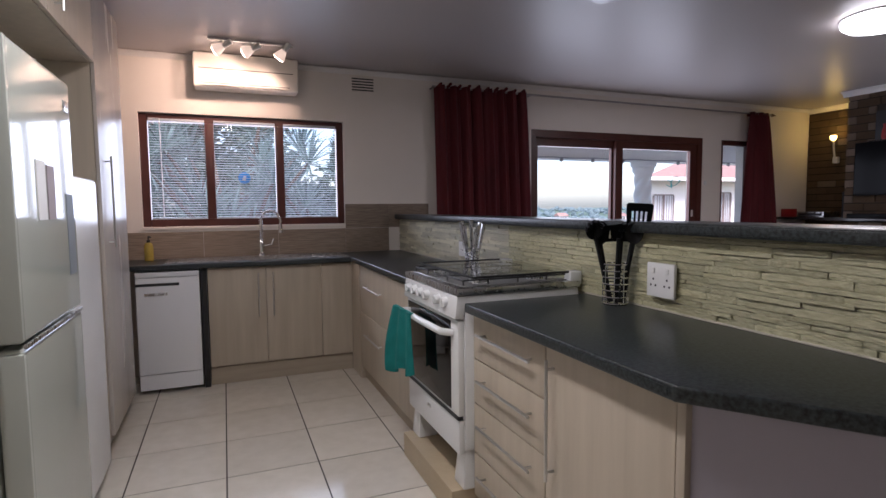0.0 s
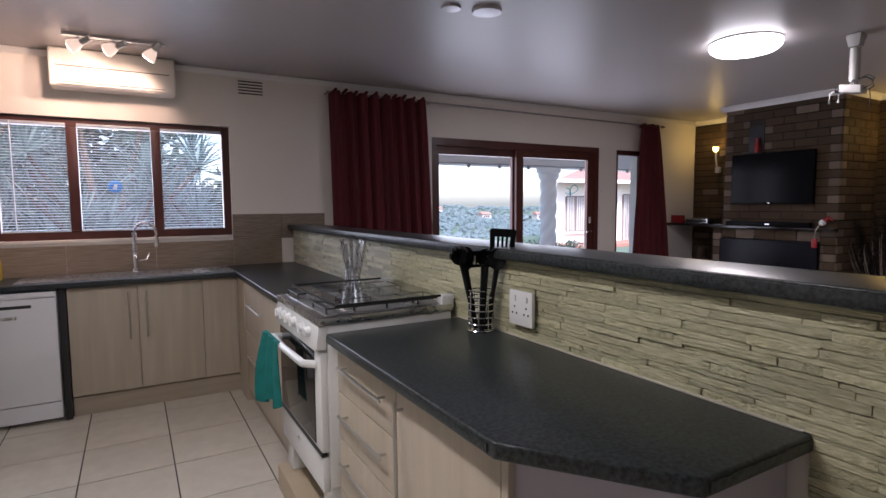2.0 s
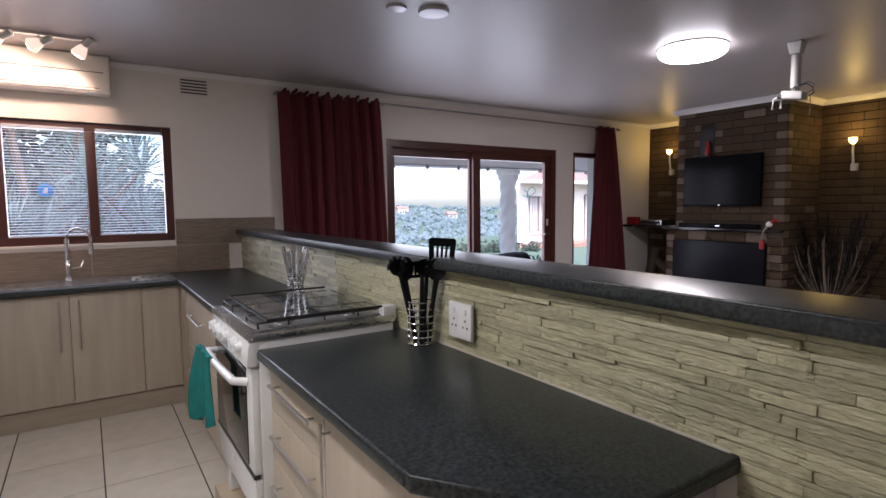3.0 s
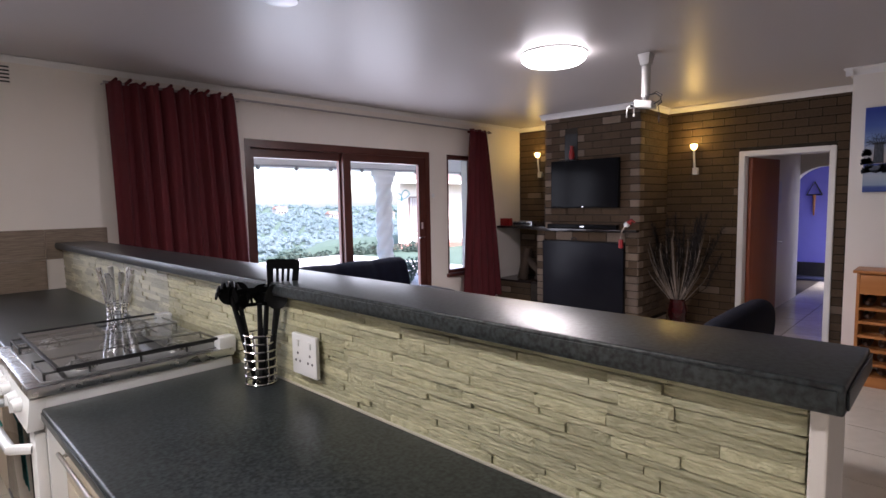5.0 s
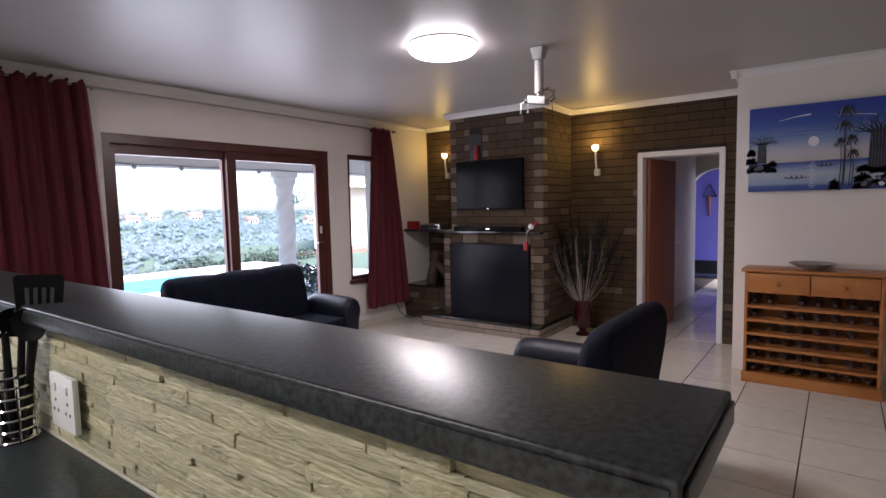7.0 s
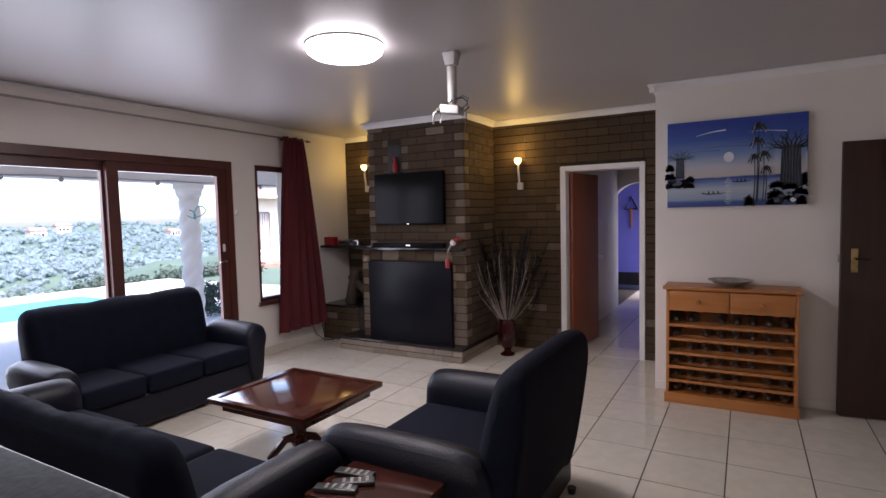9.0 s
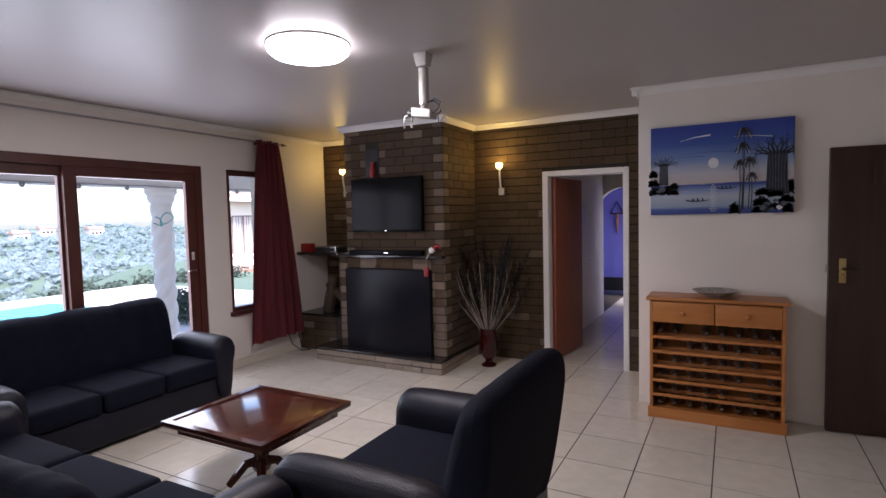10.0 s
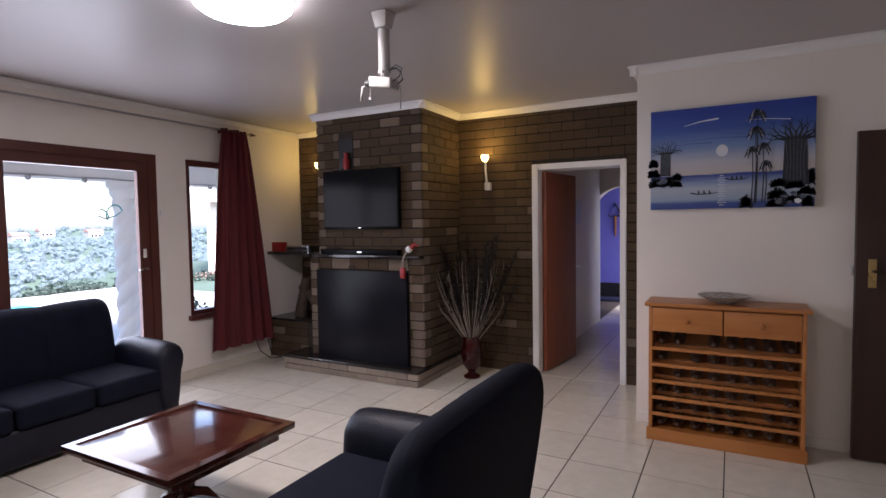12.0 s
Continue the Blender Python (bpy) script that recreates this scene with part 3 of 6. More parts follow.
drawer_unit(3.90, 2.785, 3.345, ((0.715, 0.905), (0.52, 0.71), (0.30, 0.515), (0.105, 0.295)), "pale ash laminate cabinet with four drawers and steel bar handles")
ob = drawer_unit(3.90, 4.30, 5.44, (), "pale ash laminate cabinet with two wide drawers")
for z0, z1 in ((0.545, 0.905), (0.11, 0.54)):
    f = part("drawer", box(3.90, 3.918, 4.08, 5.438, z0, z1, 0.002), M_ASH, ob)
    bar_handle(f, (3.90, 4.80, z1 - 0.14), (3.90, 5.22, z1 - 0.14), (-0.03, 0, 0))
part("side", box(3.92, 4.46, 4.06, 4.30, 0.10, CT - 0.042), M_ASH, ob)
ob = thing("end_cabinet", (4.2, 2.4, 0), "pale ash cabinet with a door and lilac-grey angled end panel", "cabinet", "base cabinets")
part("body", prism([(3.92, 2.78), (4.46, 2.78), (4.46, 1.90), (4.13, 1.90), (3.92, 2.20)], 0.02, CT - 0.042), M_PANEL, ob, "lilac-grey end panel", False)
d = part("door", box(3.90, 3.918, 2.225, 2.78, 0.105, 0.905, 0.002), M_ASH, ob)
bar_handle(d, (3.90, 2.735, 0.46), (3.90, 2.735, 0.865), (-0.03, 0, 0))
part("edge_strip", box(3.90, 3.92, 2.195, 2.222, 0.02, 0.912, 0.002), M_ASH, ob)

# dishwasher
dw = thing("dishwasher", (2.53, 5.9, 0), "white freestanding dishwasher under the worktop", "dishwasher")
part("body", box(2.315, 2.735, 5.69, 6.15, 0.03, 0.905, 0.004), M_DW, dw)
part("door", box(2.315, 2.735, 5.66, 5.688, 0.155, 0.865, 0.006), M_DW, dw)
part("kick_panel", box(2.315, 2.735, 5.67, 5.688, 0.035, 0.148, 0.004), M_DW, dw)
part("control_panel", box(2.315, 2.735, 5.665, 5.69, 0.87, 0.905, 0.003), M_DW, dw)
part("grip_slot", box(2.315, 2.60, 5.655, 5.662, 0.805, 0.825, 0.002), M_BLACK, dw, "black recessed grip")
part("trim", box(2.37, 2.52, 5.654, 5.66, 0.735, 0.755, 0.002), M_STEEL, dw, "grey trim bar")
solo("filler_panel", box(2.745, 2.785, 5.70, 6.15, 0.0, CT - 0.042), M_BLACK, "black upright strip in the gap beside the dishwasher", "filler panel")

# sink and tap
sk = thing("sink", (3.2, 5.95, CT), "stainless steel double bowl sink set in the worktop", "sink")
bm = bmesh.new()
z = CT + 0.004
for a, b, c, d in ((2.50, 3.88, 5.74, 5.78), (2.50, 3.88, 6.06, 6.15), (2.50, 2.84, 5.78, 6.06), (3.17, 3.22, 5.78, 6.06), (3.55, 3.88, 5.78, 6.06)):
    add_box(bm, a, b, c, d, CT + 0.0005, z)
part("rim", bm, M_STEEL, sk, "", False)
for a, b in ((2.84, 3.17), (3.22, 3.55)):
    part("bowl", box(a, b, 5.78, 6.06, CT + 0.0005, CT + 0.002), M_STEEL, sk, "", False)
for k in range(7):
    part("drain_ridge", box(3.60, 3.84, 5.80 + k * 0.037, 5.812 + k * 0.037, z, z + 0.003, 0.001), M_STEEL, sk)
tap = thing("kitchen_tap", (3.21, 6.09, CT), "chrome spring neck kitchen tap with a pull-down spray", "tap")
part("base", lathe(bmesh.new(), [(0.03, CT + 0.004), (0.028, CT + 0.02), (0.018, CT + 0.03), (0.018, CT + 0.14), (0.012, CT + 0.15)], 3.21, 6.09, 16), M_CHROME, tap)
neck = [(3.21, 6.09, CT + 0.13), (3.21, 6.09, CT + 0.30)] + [(3.21 + 0.075 * (1 - math.cos(a)), 6.09 - 0.05 * (1 - math.cos(a)), CT + 0.30 + 0.085 * math.sin(a)) for a in np.linspace(0.2, math.pi, 10)] + [(3.36, 5.99, CT + 0.25)]
part("neck", tube(bmesh.new(), neck, 0.011, 8), M_CHROME, tap)
coil = [(3.21 + 0.016 * math.cos(k * 0.9), 6.09 + 0.016 * math.sin(k * 0.9), CT + 0.15 + k * 0.0023) for k in range(70)]
part("spring", tube(bmesh.new(), coil, 0.003, 5), M_CHROME, tap)
part("spray_head", tube(bmesh.new(), [(3.36, 5.99, CT + 0.275), (3.36, 5.99, CT + 0.20)], 0.013, 10, 0.021), M_CHROME, tap)
part("lever", tube(bmesh.new(), [(3.23, 6.09, CT + 0.09), (3.29, 6.08, CT + 0.10), (3.31, 6.07, CT + 0.15)], 0.006, 8), M_CHROME, tap)
soap = thing("soap_bottle", (2.365, 6.08, CT), "clear pump bottle of yellow dish soap", "soap bottle")
M_SOAP = surf("yellow_soap", (0.42, 0.30, 0.05), (0.5, 0.37, 0.08), 0.25, scale=5)
part("bottle", lathe(bmesh.new(), [(0.030, CT), (0.033, CT + 0.01), (0.033, CT + 0.11), (0.026, CT + 0.135), (0.012, CT + 0.145)], 2.365, 6.08, 16), M_SOAP, soap)
part("pump", tube(lathe(bmesh.new(), [(0.014, CT + 0.145), (0.014, CT + 0.165), (0.005, CT + 0.168), (0.005, CT + 0.19)], 2.365, 6.08, 10), [(2.365, 6.08, CT + 0.19), (2.385, 6.04, CT + 0.187)], 0.007, 6), M_BLACK, soap, "black pump")

# stove on its low plinth
SY0, SY1, SX0, SX1, ST = 3.345, 4.04, 3.83, 4.44, 1.025
solo("stove_plinth", box(3.80, 4.46, 3.36, 4.045, 0.0, 0.125, 0.006), surf("beige_plinth_tile", (0.42, 0.33, 0.21), (0.52, 0.42, 0.28), 0.5, scale=5, bump=0.2),
     "beige tiled plinth under the stove", "plinth")
st = thing("gas_stove", ((SX0 + SX1) / 2, (SY0 + SY1) / 2, 0.125), "white freestanding gas stove with dark oven window", "stove")
part("body", box(SX0 + 0.03, SX1, SY0, SY1, 0.30, 0.985, 0.01), M_ENAMEL, st)
for yy in (SY0 + 0.055, SY1 - 0.055):
    bm = box(-0.055, 0.055, -0.055, 0.055, 0.0, 0.18, 0.012)
    for v in bm.verts:
        if v.co.z > 0.09:
            v.co.x *= 0.75
            v.co.y *= 0.75
    bmesh.ops.translate(bm, verts=bm.verts[:], vec=(SX0 + 0.075, yy, 0.125))
    part("foot", bm, M_ENAMEL, st)
    bm = box(SX1 - 0.10, SX1 - 0.02, yy - 0.04, yy + 0.04, 0.125, 0.30, 0.008)
    part("foot", bm, M_ENAMEL, st)
bm = box(SX0 - 0.012, SX0 + 0.03, SY0, SY1, 0.885, 0.982, 0.004)
for v in bm.verts:
    v.co.x += (v.co.z - 0.93) * 0.12
part("control_panel", bm, M_ENAMEL, st, "sloped white control panel")
for k in range(6):
    yy = SY1 - 0.09 - k * 0.088 - (0.05 if k > 3 else 0)
    kn = part("knob", tube(bmesh.new(), [(SX0 - 0.008, yy, 0.945), (SX0 - 0.034, yy, 0.942)], 0.024, 14, 0.020), M_ENAMEL, st)
    part("grip", box(SX0 - 0.041, SX0 - 0.030, yy - 0.005, yy + 0.005, 0.924, 0.960, 0.002), M_ENAMEL, kn)
od = part("oven_door", box(SX0, SX0 + 0.03, SY0 + 0.006, SY1 - 0.006, 0.455, 0.875, 0.008), M_ENAMEL, st)
part("door_glass", box(SX0 - 0.004, SX0 + 0.004, SY0 + 0.085, SY1 - 0.03, 0.47, 0.865, 0.003), M_DARKGLASS, od, "dark oven window")
part("door_handle", tube(bmesh.new(), [(SX0, SY0 + 0.06, 0.815), (SX0 - 0.05, SY0 + 0.08, 0.822), (SX0 - 0.062, (SY0 + SY1) / 2, 0.825), (SX0 - 0.05, SY1 - 0.08, 0.822), (SX0, SY1 - 0.06, 0.815)], 0.016, 10), M_ENAMEL, od, "white bowed handle")
part("trim_strip", box(SX0 - 0.004, SX0 + 0.02, SY0 + 0.004, SY1 - 0.004, 0.442, 0.456), M_BLACK, st, "black seal strip")
part("warming_drawer", box(SX0 + 0.002, SX0 + 0.03, SY0 + 0.006, SY1 - 0.006, 0.285, 0.438, 0.008), M_ENAMEL, st)
part("badge", box(SX0 - 0.001, SX0 + 0.003, 3.70, 3.74, 0.375, 0.395, 0.002), M_STEEL, st)
part("hob_rim", box(SX0 - 0.01, SX1 + 0.005, SY0 - 0.008, SY1 + 0.008, 0.985, ST - 0.008, 0.01), M_STEEL, st, "stainless hob surround")
part("hob_plate", box(SX0 + 0.03, SX1 - 0.02, SY0 + 0.025, SY1 - 0.025, ST - 0.012, ST - 0.004, 0.003), M_HOB, st, "dark glossy hob plate")
for bx_, by_ in ((SX0 + 0.16, SY0 + 0.13), (SX0 + 0.46, SY0 + 0.13), (SX0 + 0.16, SY1 - 0.13), (SX0 + 0.46, SY1 - 0.13), (SX0 + 0.31, (SY0 + SY1) / 2)):
    part("burner", lathe(bmesh.new(), [(0.05, ST - 0.005), (0.048, ST + 0.006), (0.036, ST + 0.008), (0.036, ST + 0.014), (0.03, ST + 0.017)], bx_, by_, 18), M_STEEL, st)
for yy in (SY0 + 0.04, SY1 - 0.22):
    bm = bmesh.new()
    y1 = yy + 0.18
    zz = ST + 0.018
    tube(bm, [(SX0 + 0.04, yy, zz), (SX1 - 0.03, yy, zz)], 0.0038, 6)
    tube(bm, [(SX0 + 0.04, y1, zz), (SX1 - 0.03, y1, zz)], 0.0038, 6)
    for xx in (SX0 + 0.04, SX0 + 0.16, SX0 + 0.31, SX0 + 0.46, SX1 - 0.03):
        tube(bm, [(xx, yy, zz), (xx, y1, zz)], 0.0038, 6)
        for y in (yy, y1):
            tube(bm, [(xx, y, zz), (xx, y, ST - 0.004)], 0.0038, 6)
    part("pan_grate", bm, M_IRON, st, "black iron pan grate")
bm = bmesh.new()
bm.faces.new([bm.verts.new(p) for p in ((SX0 + 0.075, SY0 + 0.012, ST + 0.033), (SX1 - 0.015, SY0 + 0.012, ST + 0.033), (SX1 - 0.015, SY1 - 0.012, ST + 0.033), (SX0 + 0.075, SY1 - 0.012, ST + 0.033))])
lid = part("glass_lid", bm, M_LID, st, "smoked glass lid lying closed over the burners", False)
lid.visible_shadow = False
if lid.data.polygons[0].normal.z < 0:
    lid.data.flip_normals()
for y0, y1, x0, x1 in ((SY0 + 0.010, SY1 - 0.010, SX0 + 0.066, SX0 + 0.076), (SY0 + 0.006, SY0 + 0.014, SX0 + 0.066, SX1 - 0.05), (SY1 - 0.014, SY1 - 0.006, SX0 + 0.066, SX1 - 0.05)):
    part("lid_edge", box(x0, x1, y0, y1, ST + 0.027, ST + 0.037, 0.002), M_BLACK, lid)
part("lid_hinge", box(SX1 - 0.05, SX1 + 0.015, SY0 - 0.004, SY0 + 0.05, ST - 0.03, ST + 0.035, 0.01), M_ENAMEL, st, "white lid hinge")
part("lid_hinge", box(SX1 - 0.05, SX1 + 0.015, SY1 - 0.05, SY1 + 0.004, ST - 0.03, ST + 0.035, 0.01), M_ENAMEL, st, "white lid hinge")


def cloth(fn, nu, nv, thick):
    """A sheet from fn(u, v) with thickness."""
    bm = bmesh.new()
    g = [[bm.verts.new(fn(u / nu, v / nv)) for v in range(nv + 1)] for u in range(nu + 1)]
    for u in range(nu):
        for v in range(nv):
            bm.faces.new((g[u][v], g[u + 1][v], g[u + 1][v + 1], g[u][v + 1]))
    bmesh.ops.recalc_face_normals(bm, faces=bm.faces[:])
    bmesh.ops.solidify(bm, geom=bm.faces[:], thickness=thick)
    return bm


def towel(u, v):
    y = SY1 - 0.02 - u * 0.27
    drop = 0.36 - 0.06 * u + 0.015 * math.sin(u * 9)
    if v < 0.12:
        return (SX0 - 0.030 - 0.05 * v / 0.12, y, 0.800 + 0.048 * math.sin(v / 0.12 * 1.571))
    w = (v - 0.12) / 0.88
    fold = 0.018 * math.sin(u * 15 + 0.6 + 0.8 * w) * (0.35 + 0.65 * w)
    return (SX0 - 0.082 - fold - 0.035 * math.sin(w * 2.2) * (1 - u) ** 2, y + 0.05 * w * (0.6 - u), 0.848 - w * drop)


solo("dish_towel", cloth(towel, 40, 22, 0.006), M_TEAL, "teal dish towel hung over the oven door handle", "towel")


def wire_holder(name, x, y, z, r, h, label, rings=7):
    ob = thing(name, (x, y, z), label, "utensil holder")
    for k in range(rings):
        zz = z + 0.006 + h * k / (rings - 1)
        part("wire_ring", tube(bmesh.new(), [(x + r * math.cos(a), y + r * math.sin(a), zz) for a in np.linspace(0, 2 * math.pi, 21)], 0.0032, 5), M_CHROME, ob)
    for k in range(8):
        a = k * math.pi / 4
        part("wire", tube(bmesh.new(), [(x + r * math.cos(a), y + r * math.sin(a), z + 0.004), (x + r * math.cos(a), y + r * math.sin(a), z + h)], 0.0022, 5), M_CHROME, ob)
    part("base", lathe(bmesh.new(), [(r - 0.003, z), (r, z + 0.003), (r - 0.002, z + 0.006)], x, y, 20), M_CHROME, ob)
    return ob


UX, UY = 4.40, 3.045
wire_holder("utensil_holder", UX, UY, CT, 0.05, 0.16, "chrome wire holder full of black cooking utensils on the worktop")


def utensil(name, label, x, y, lean, h, w, tall, rz, slots=0, prongs=0, tip=0.0):
    """A black utensil in the holder: a handle leaning by lean over its height h, and a slotted, pronged or solid head."""
    z0 = CT + 0.01
    ob = thing(name, (x, y, z0), label, "utensil", "black utensils")
    dx, dy = lean
    p = lambda f: (x + dx * f, y + dy * f, z0 + h * f)
    part("handle", tube(bmesh.new(), [p(0), p(0.35), p(0.80)], 0.011, 8, 0.008), M_NYLON, ob)
    bm = bmesh.new()
    if slots:
        side = 0.2 * w
        gap = (w - 2 * side) / (2 * slots - 1)
        cols = [-w / 2, -w / 2 + 0.008] + [-w / 2 + side + k * gap for k in range(2 * slots)] + [w / 2 - 0.008, w / 2]
        rows_z = (-0.5, -0.3, 0.22, 0.44, 0.5)
        trim = lambda c, r: 0.86 if c in (0, len(cols) - 1) and r in (0, 4) else 1.0
        g = [[bm.verts.new((xx * (1.0 + 0.16 * zz), 0.004 * (1 - (2 * xx / w) ** 2), zz * tall * trim(c, r))) for r, zz in enumerate(rows_z)] for c, xx in enumerate(cols)]
        for k in range(len(cols) - 1):
            for j in range(4):
                hole = j == 1 and 2 <= k < len(cols) - 3 and k % 2 == 0
                if not hole:
                    bm.faces.new((g[k][j], g[k + 1][j], g[k + 1][j + 1], g[k][j + 1]))
        bmesh.ops.solidify(bm, geom=bm.faces[:], thickness=0.004)
    else:
        bmesh.ops.create_uvsphere(bm, u_segments=18, v_segments=10, radius=0.5)
        for v in bm.verts:
            dish = 0.022 * ((2 * v.co.x) ** 2 + (2 * v.co.z) ** 2)
            v.co = Vector((v.co.x * w, v.co.y * 0.016 - dish, v.co.z * tall))
    turn = Matrix.Rotation(radians(rz), 3, "Z") @ Matrix.Rotation(radians(tip), 3, "X") @ Matrix.Rotation(dx * 1.2, 3, "Y")
    bmesh.ops.rotate(bm, verts=bm.verts[:], cent=(0, 0, 0), matrix=turn)
    bmesh.ops.translate(bm, verts=bm.verts[:], vec=p(0.86))
    head = part("head", bm, M_NYLON, ob)
    for k in range(prongs):
        a = math.pi * (0.08 + 0.84 * k / (prongs - 1))
        b = Vector((w * 0.46 * math.cos(a), -0.018, tall * 0.46 * math.sin(a)))
        bm = tube(bmesh.new(), [b, b * 1.18 + Vector((0, -0.02, 0)), b * 1.22 + Vector((0, -0.045, 0))], 0.007, 6, 0.004)
        bmesh.ops.rotate(bm, verts=bm.verts[:], cent=(0, 0, 0), matrix=turn)
        bmesh.ops.translate(bm, verts=bm.verts[:], vec=p(0.86))
        part("prong", bm, M_NYLON, head)
    return ob


utensil("slotted_spatula", "black slotted spatula in the wire holder", UX + 0.01, UY - 0.015, (0.05, -0.065), 0.40, 0.098, 0.115, -30, slots=4)
utensil("pasta_server", "black pronged pasta server in the wire holder", UX - 0.015, UY + 0.01, (-0.06, 0.06), 0.35, 0.07, 0.085, -25, prongs=7, tip=20)
utensil("skimmer", "black slotted skimmer in the wire holder", UX - 0.005, UY - 0.01, (-0.005, -0.02), 0.325, 0.125, 0.095, -28, slots=5, tip=42)
utensil("ladle", "black ladle in the wire holder", UX + 0.012, UY + 0.012, (0.03, -0.005), 0.34, 0.095, 0.085, -40, tip=25)
utensil("serving_spoon", "black serving spoon in the wire holder", UX - 0.012, UY + 0.02, (-0.03, 0.05), 0.33, 0.07, 0.10, -15, tip=10)
utensil("whisk_spoon", "black slotted spoon in the wire holder", UX + 0.02, UY - 0.02, (0.02, -0.045), 0.335, 0.072, 0.09, -35, tip=15)
VX, VY = 4.28, 4.17
wire_holder("cutlery_holder", VX, VY, CT, 0.042, 0.15, "chrome wire holder with steel cutlery behind the stove")
for k in range(9):
    a = k * 2.4
    q = Vector((VX + 0.02 * math.cos(a), VY + 0.02 * math.sin(a), CT + 0.008))
    e = q + Vector((0.05 * math.cos(a), 0.05 * math.sin(a), 0.265 + 0.06 * ((k * 37) % 10) / 10))
    ob = thing("knife" if k % 3 == 0 else "fork" if k % 3 == 1 else "spoon", tuple(q), "steel cutlery with a pale handle in the wire holder", "cutlery", "cutlery")
    part("handle", tube(bmesh.new(), [q + (e - q) * 0.5, q + (e - q) * 0.8, e], 0.008, 6, 0.012), M_STEEL, ob)
    part("blade", tube(bmesh.new(), [q, q + (e - q) * 0.5], 0.006, 6), M_CHROME, ob)

# bar wall between kitchen and living room
bar_wall = struct("wall_bar", box(4.49, 4.62, 1.54, 6.188, 0, 1.252), M_WALL, "low white wall carrying the bar top, faced with ledgestone")
struct("trim_bar_end", box(4.47, 4.625, 1.515, 1.538, 0, 1.252, 0.003), M_WALL, "white plastered end of the bar wall")
bt = thing("bar_top", (4.54, 3.85, 1.253), "long dark speckled laminate bar top", "bar top")
part("slab", box(4.420, 4.668, 1.492, 6.186, 1.253, 1.296, 0.005, 3), M_TOP, bt)
part("front_edge", box(4.416, 4.4195, 1.50, 6.18, 1.261, 1.288, 0.0015), M_TOP, bt)
part("back_edge", box(4.6685, 4.672, 1.50, 6.18, 1.261, 1.288, 0.0015), M_TOP, bt)
part("end_edge", box(4.428, 4.660, 1.488, 1.4915, 1.261, 1.288, 0.0015), M_TOP, bt)


def socket(name, x, y0, y1, z0, z1, label, outlets):
    ob = thing(name, (x, (y0 + y1) / 2, z0), label, "socket")
    part("plate", box(x - 0.022, x - 0.008, y0, y1, z0, z1, 0.004), M_WHITEPL, ob)
    for k in range(outlets):
        yc = y0 + (y1 - y0) * (k + 0.5) / outlets
        for dy, dz in ((0, 0.018), (-0.012, -0.006), (0.012, -0.006)):
            part("hole", tube(bmesh.new(), [(x - 0.0225, yc + dy, z0 + 0.05 + dz), (x - 0.021, yc + dy, z0 + 0.05 + dz)], 0.0045, 8), M_BLACK, ob)
        part("switch", box(x - 0.026, x - 0.021, yc - 0.008, yc + 0.008, z1 - 0.04, z1 - 0.02, 0.002), M_WHITEPL, ob)
    return ob


socket("wall_socket", 4.462, 2.775, 2.912, 1.012, 1.142, "white double wall socket on the ledgestone", 2)
socket("wall_socket", 4.462, 4.62, 4.73, 1.02, 1.12, "white wall socket on the ledgestone behind the stove", 1)

# west side: fridge, freezer, cupboards
fr = thing("fridge", (2.02, 3.45, 0), "pale silver fridge freezer with notes on its door", "fridge")
part("body", box(1.66, 2.31, 3.12, 3.80, 0.03, 1.855, 0.012), M_FRIDGE, fr)
for z0, z1 in ((0.98, 1.85), (0.06, 0.965)):
    d = part("door", box(2.315, 2.385, 3.12, 3.80, z0, z1, 0.02, 4), M_FRIDGE, fr)
    part("door_edge", box(2.335, 2.392, 3.10, 3.125, z0 + 0.01, z1 - 0.01, 0.006), M_FRIDGE, d)
part("handle_trim", box(2.383, 2.392, 3.13, 3.79, 0.966, 0.979, 0.002), M_STEEL, fr, "chrome strip between the doors")
part("badge", box(2.384, 2.388, 3.70, 3.76, 1.73, 1.77, 0.002), M_STEEL, fr)
for y0, y1, z0, z1, c in ((3.33, 3.42, 1.33, 1.52, (0.75, 0.75, 0.74)), (3.44, 3.52, 1.33, 1.51, (0.3, 0.24, 0.24)), (3.66, 3.75, 1.12, 1.42, (0.16, 0.18, 0.2))):
    solo("fridge_note", box(2.3852, 2.388, y0, y1, z0, z1), surf("paper", c, tuple(v * 1.1 for v in c), 0.6), "paper note stuck on the fridge door", "note", "fridge notes")
fz = thing("upright_freezer", (2.02, 4.10, 0), "white upright freezer with a rounded top beside the fridge", "freezer")
part("body", box(1.66, 2.28, 3.86, 4.42, 0.02, 1.50, 0.02), M_ENAMEL, fz)
part("door", box(2.285, 2.345, 3.86, 4.42, 0.06, 1.51, 0.03, 4), M_ENAMEL, fz)
part("grip", box(2.345, 2.355, 3.88, 3.91, 1.05, 1.40, 0.004), surf("yellow_green_strip", (0.45, 0.48, 0.12), (0.5, 0.53, 0.16), 0.4), fz, "yellow-green strip")
pt = thing("pantry_cupboard", (1.98, 5.05, 0), "tall pale laminate pantry cupboard with a long bar handle", "cupboard")
part("body", box(1.64, 2.30, 4.66, 5.43, 0.10, CEIL - 0.02), M_ASH, pt)
d = part("door", box(2.302, 2.32, 4.665, 5.425, 0.11, CEIL - 0.03, 0.002), surf("satin_pale_laminate", (0.52, 0.47, 0.42), (0.55, 0.50, 0.45), 0.25, scale=2, stretch=(3, 3, 0.5)), pt)
bar_handle(d, (2.32, 4.80, 1.15), (2.32, 4.80, 1.66), (0.032, 0, 0), 0.006)
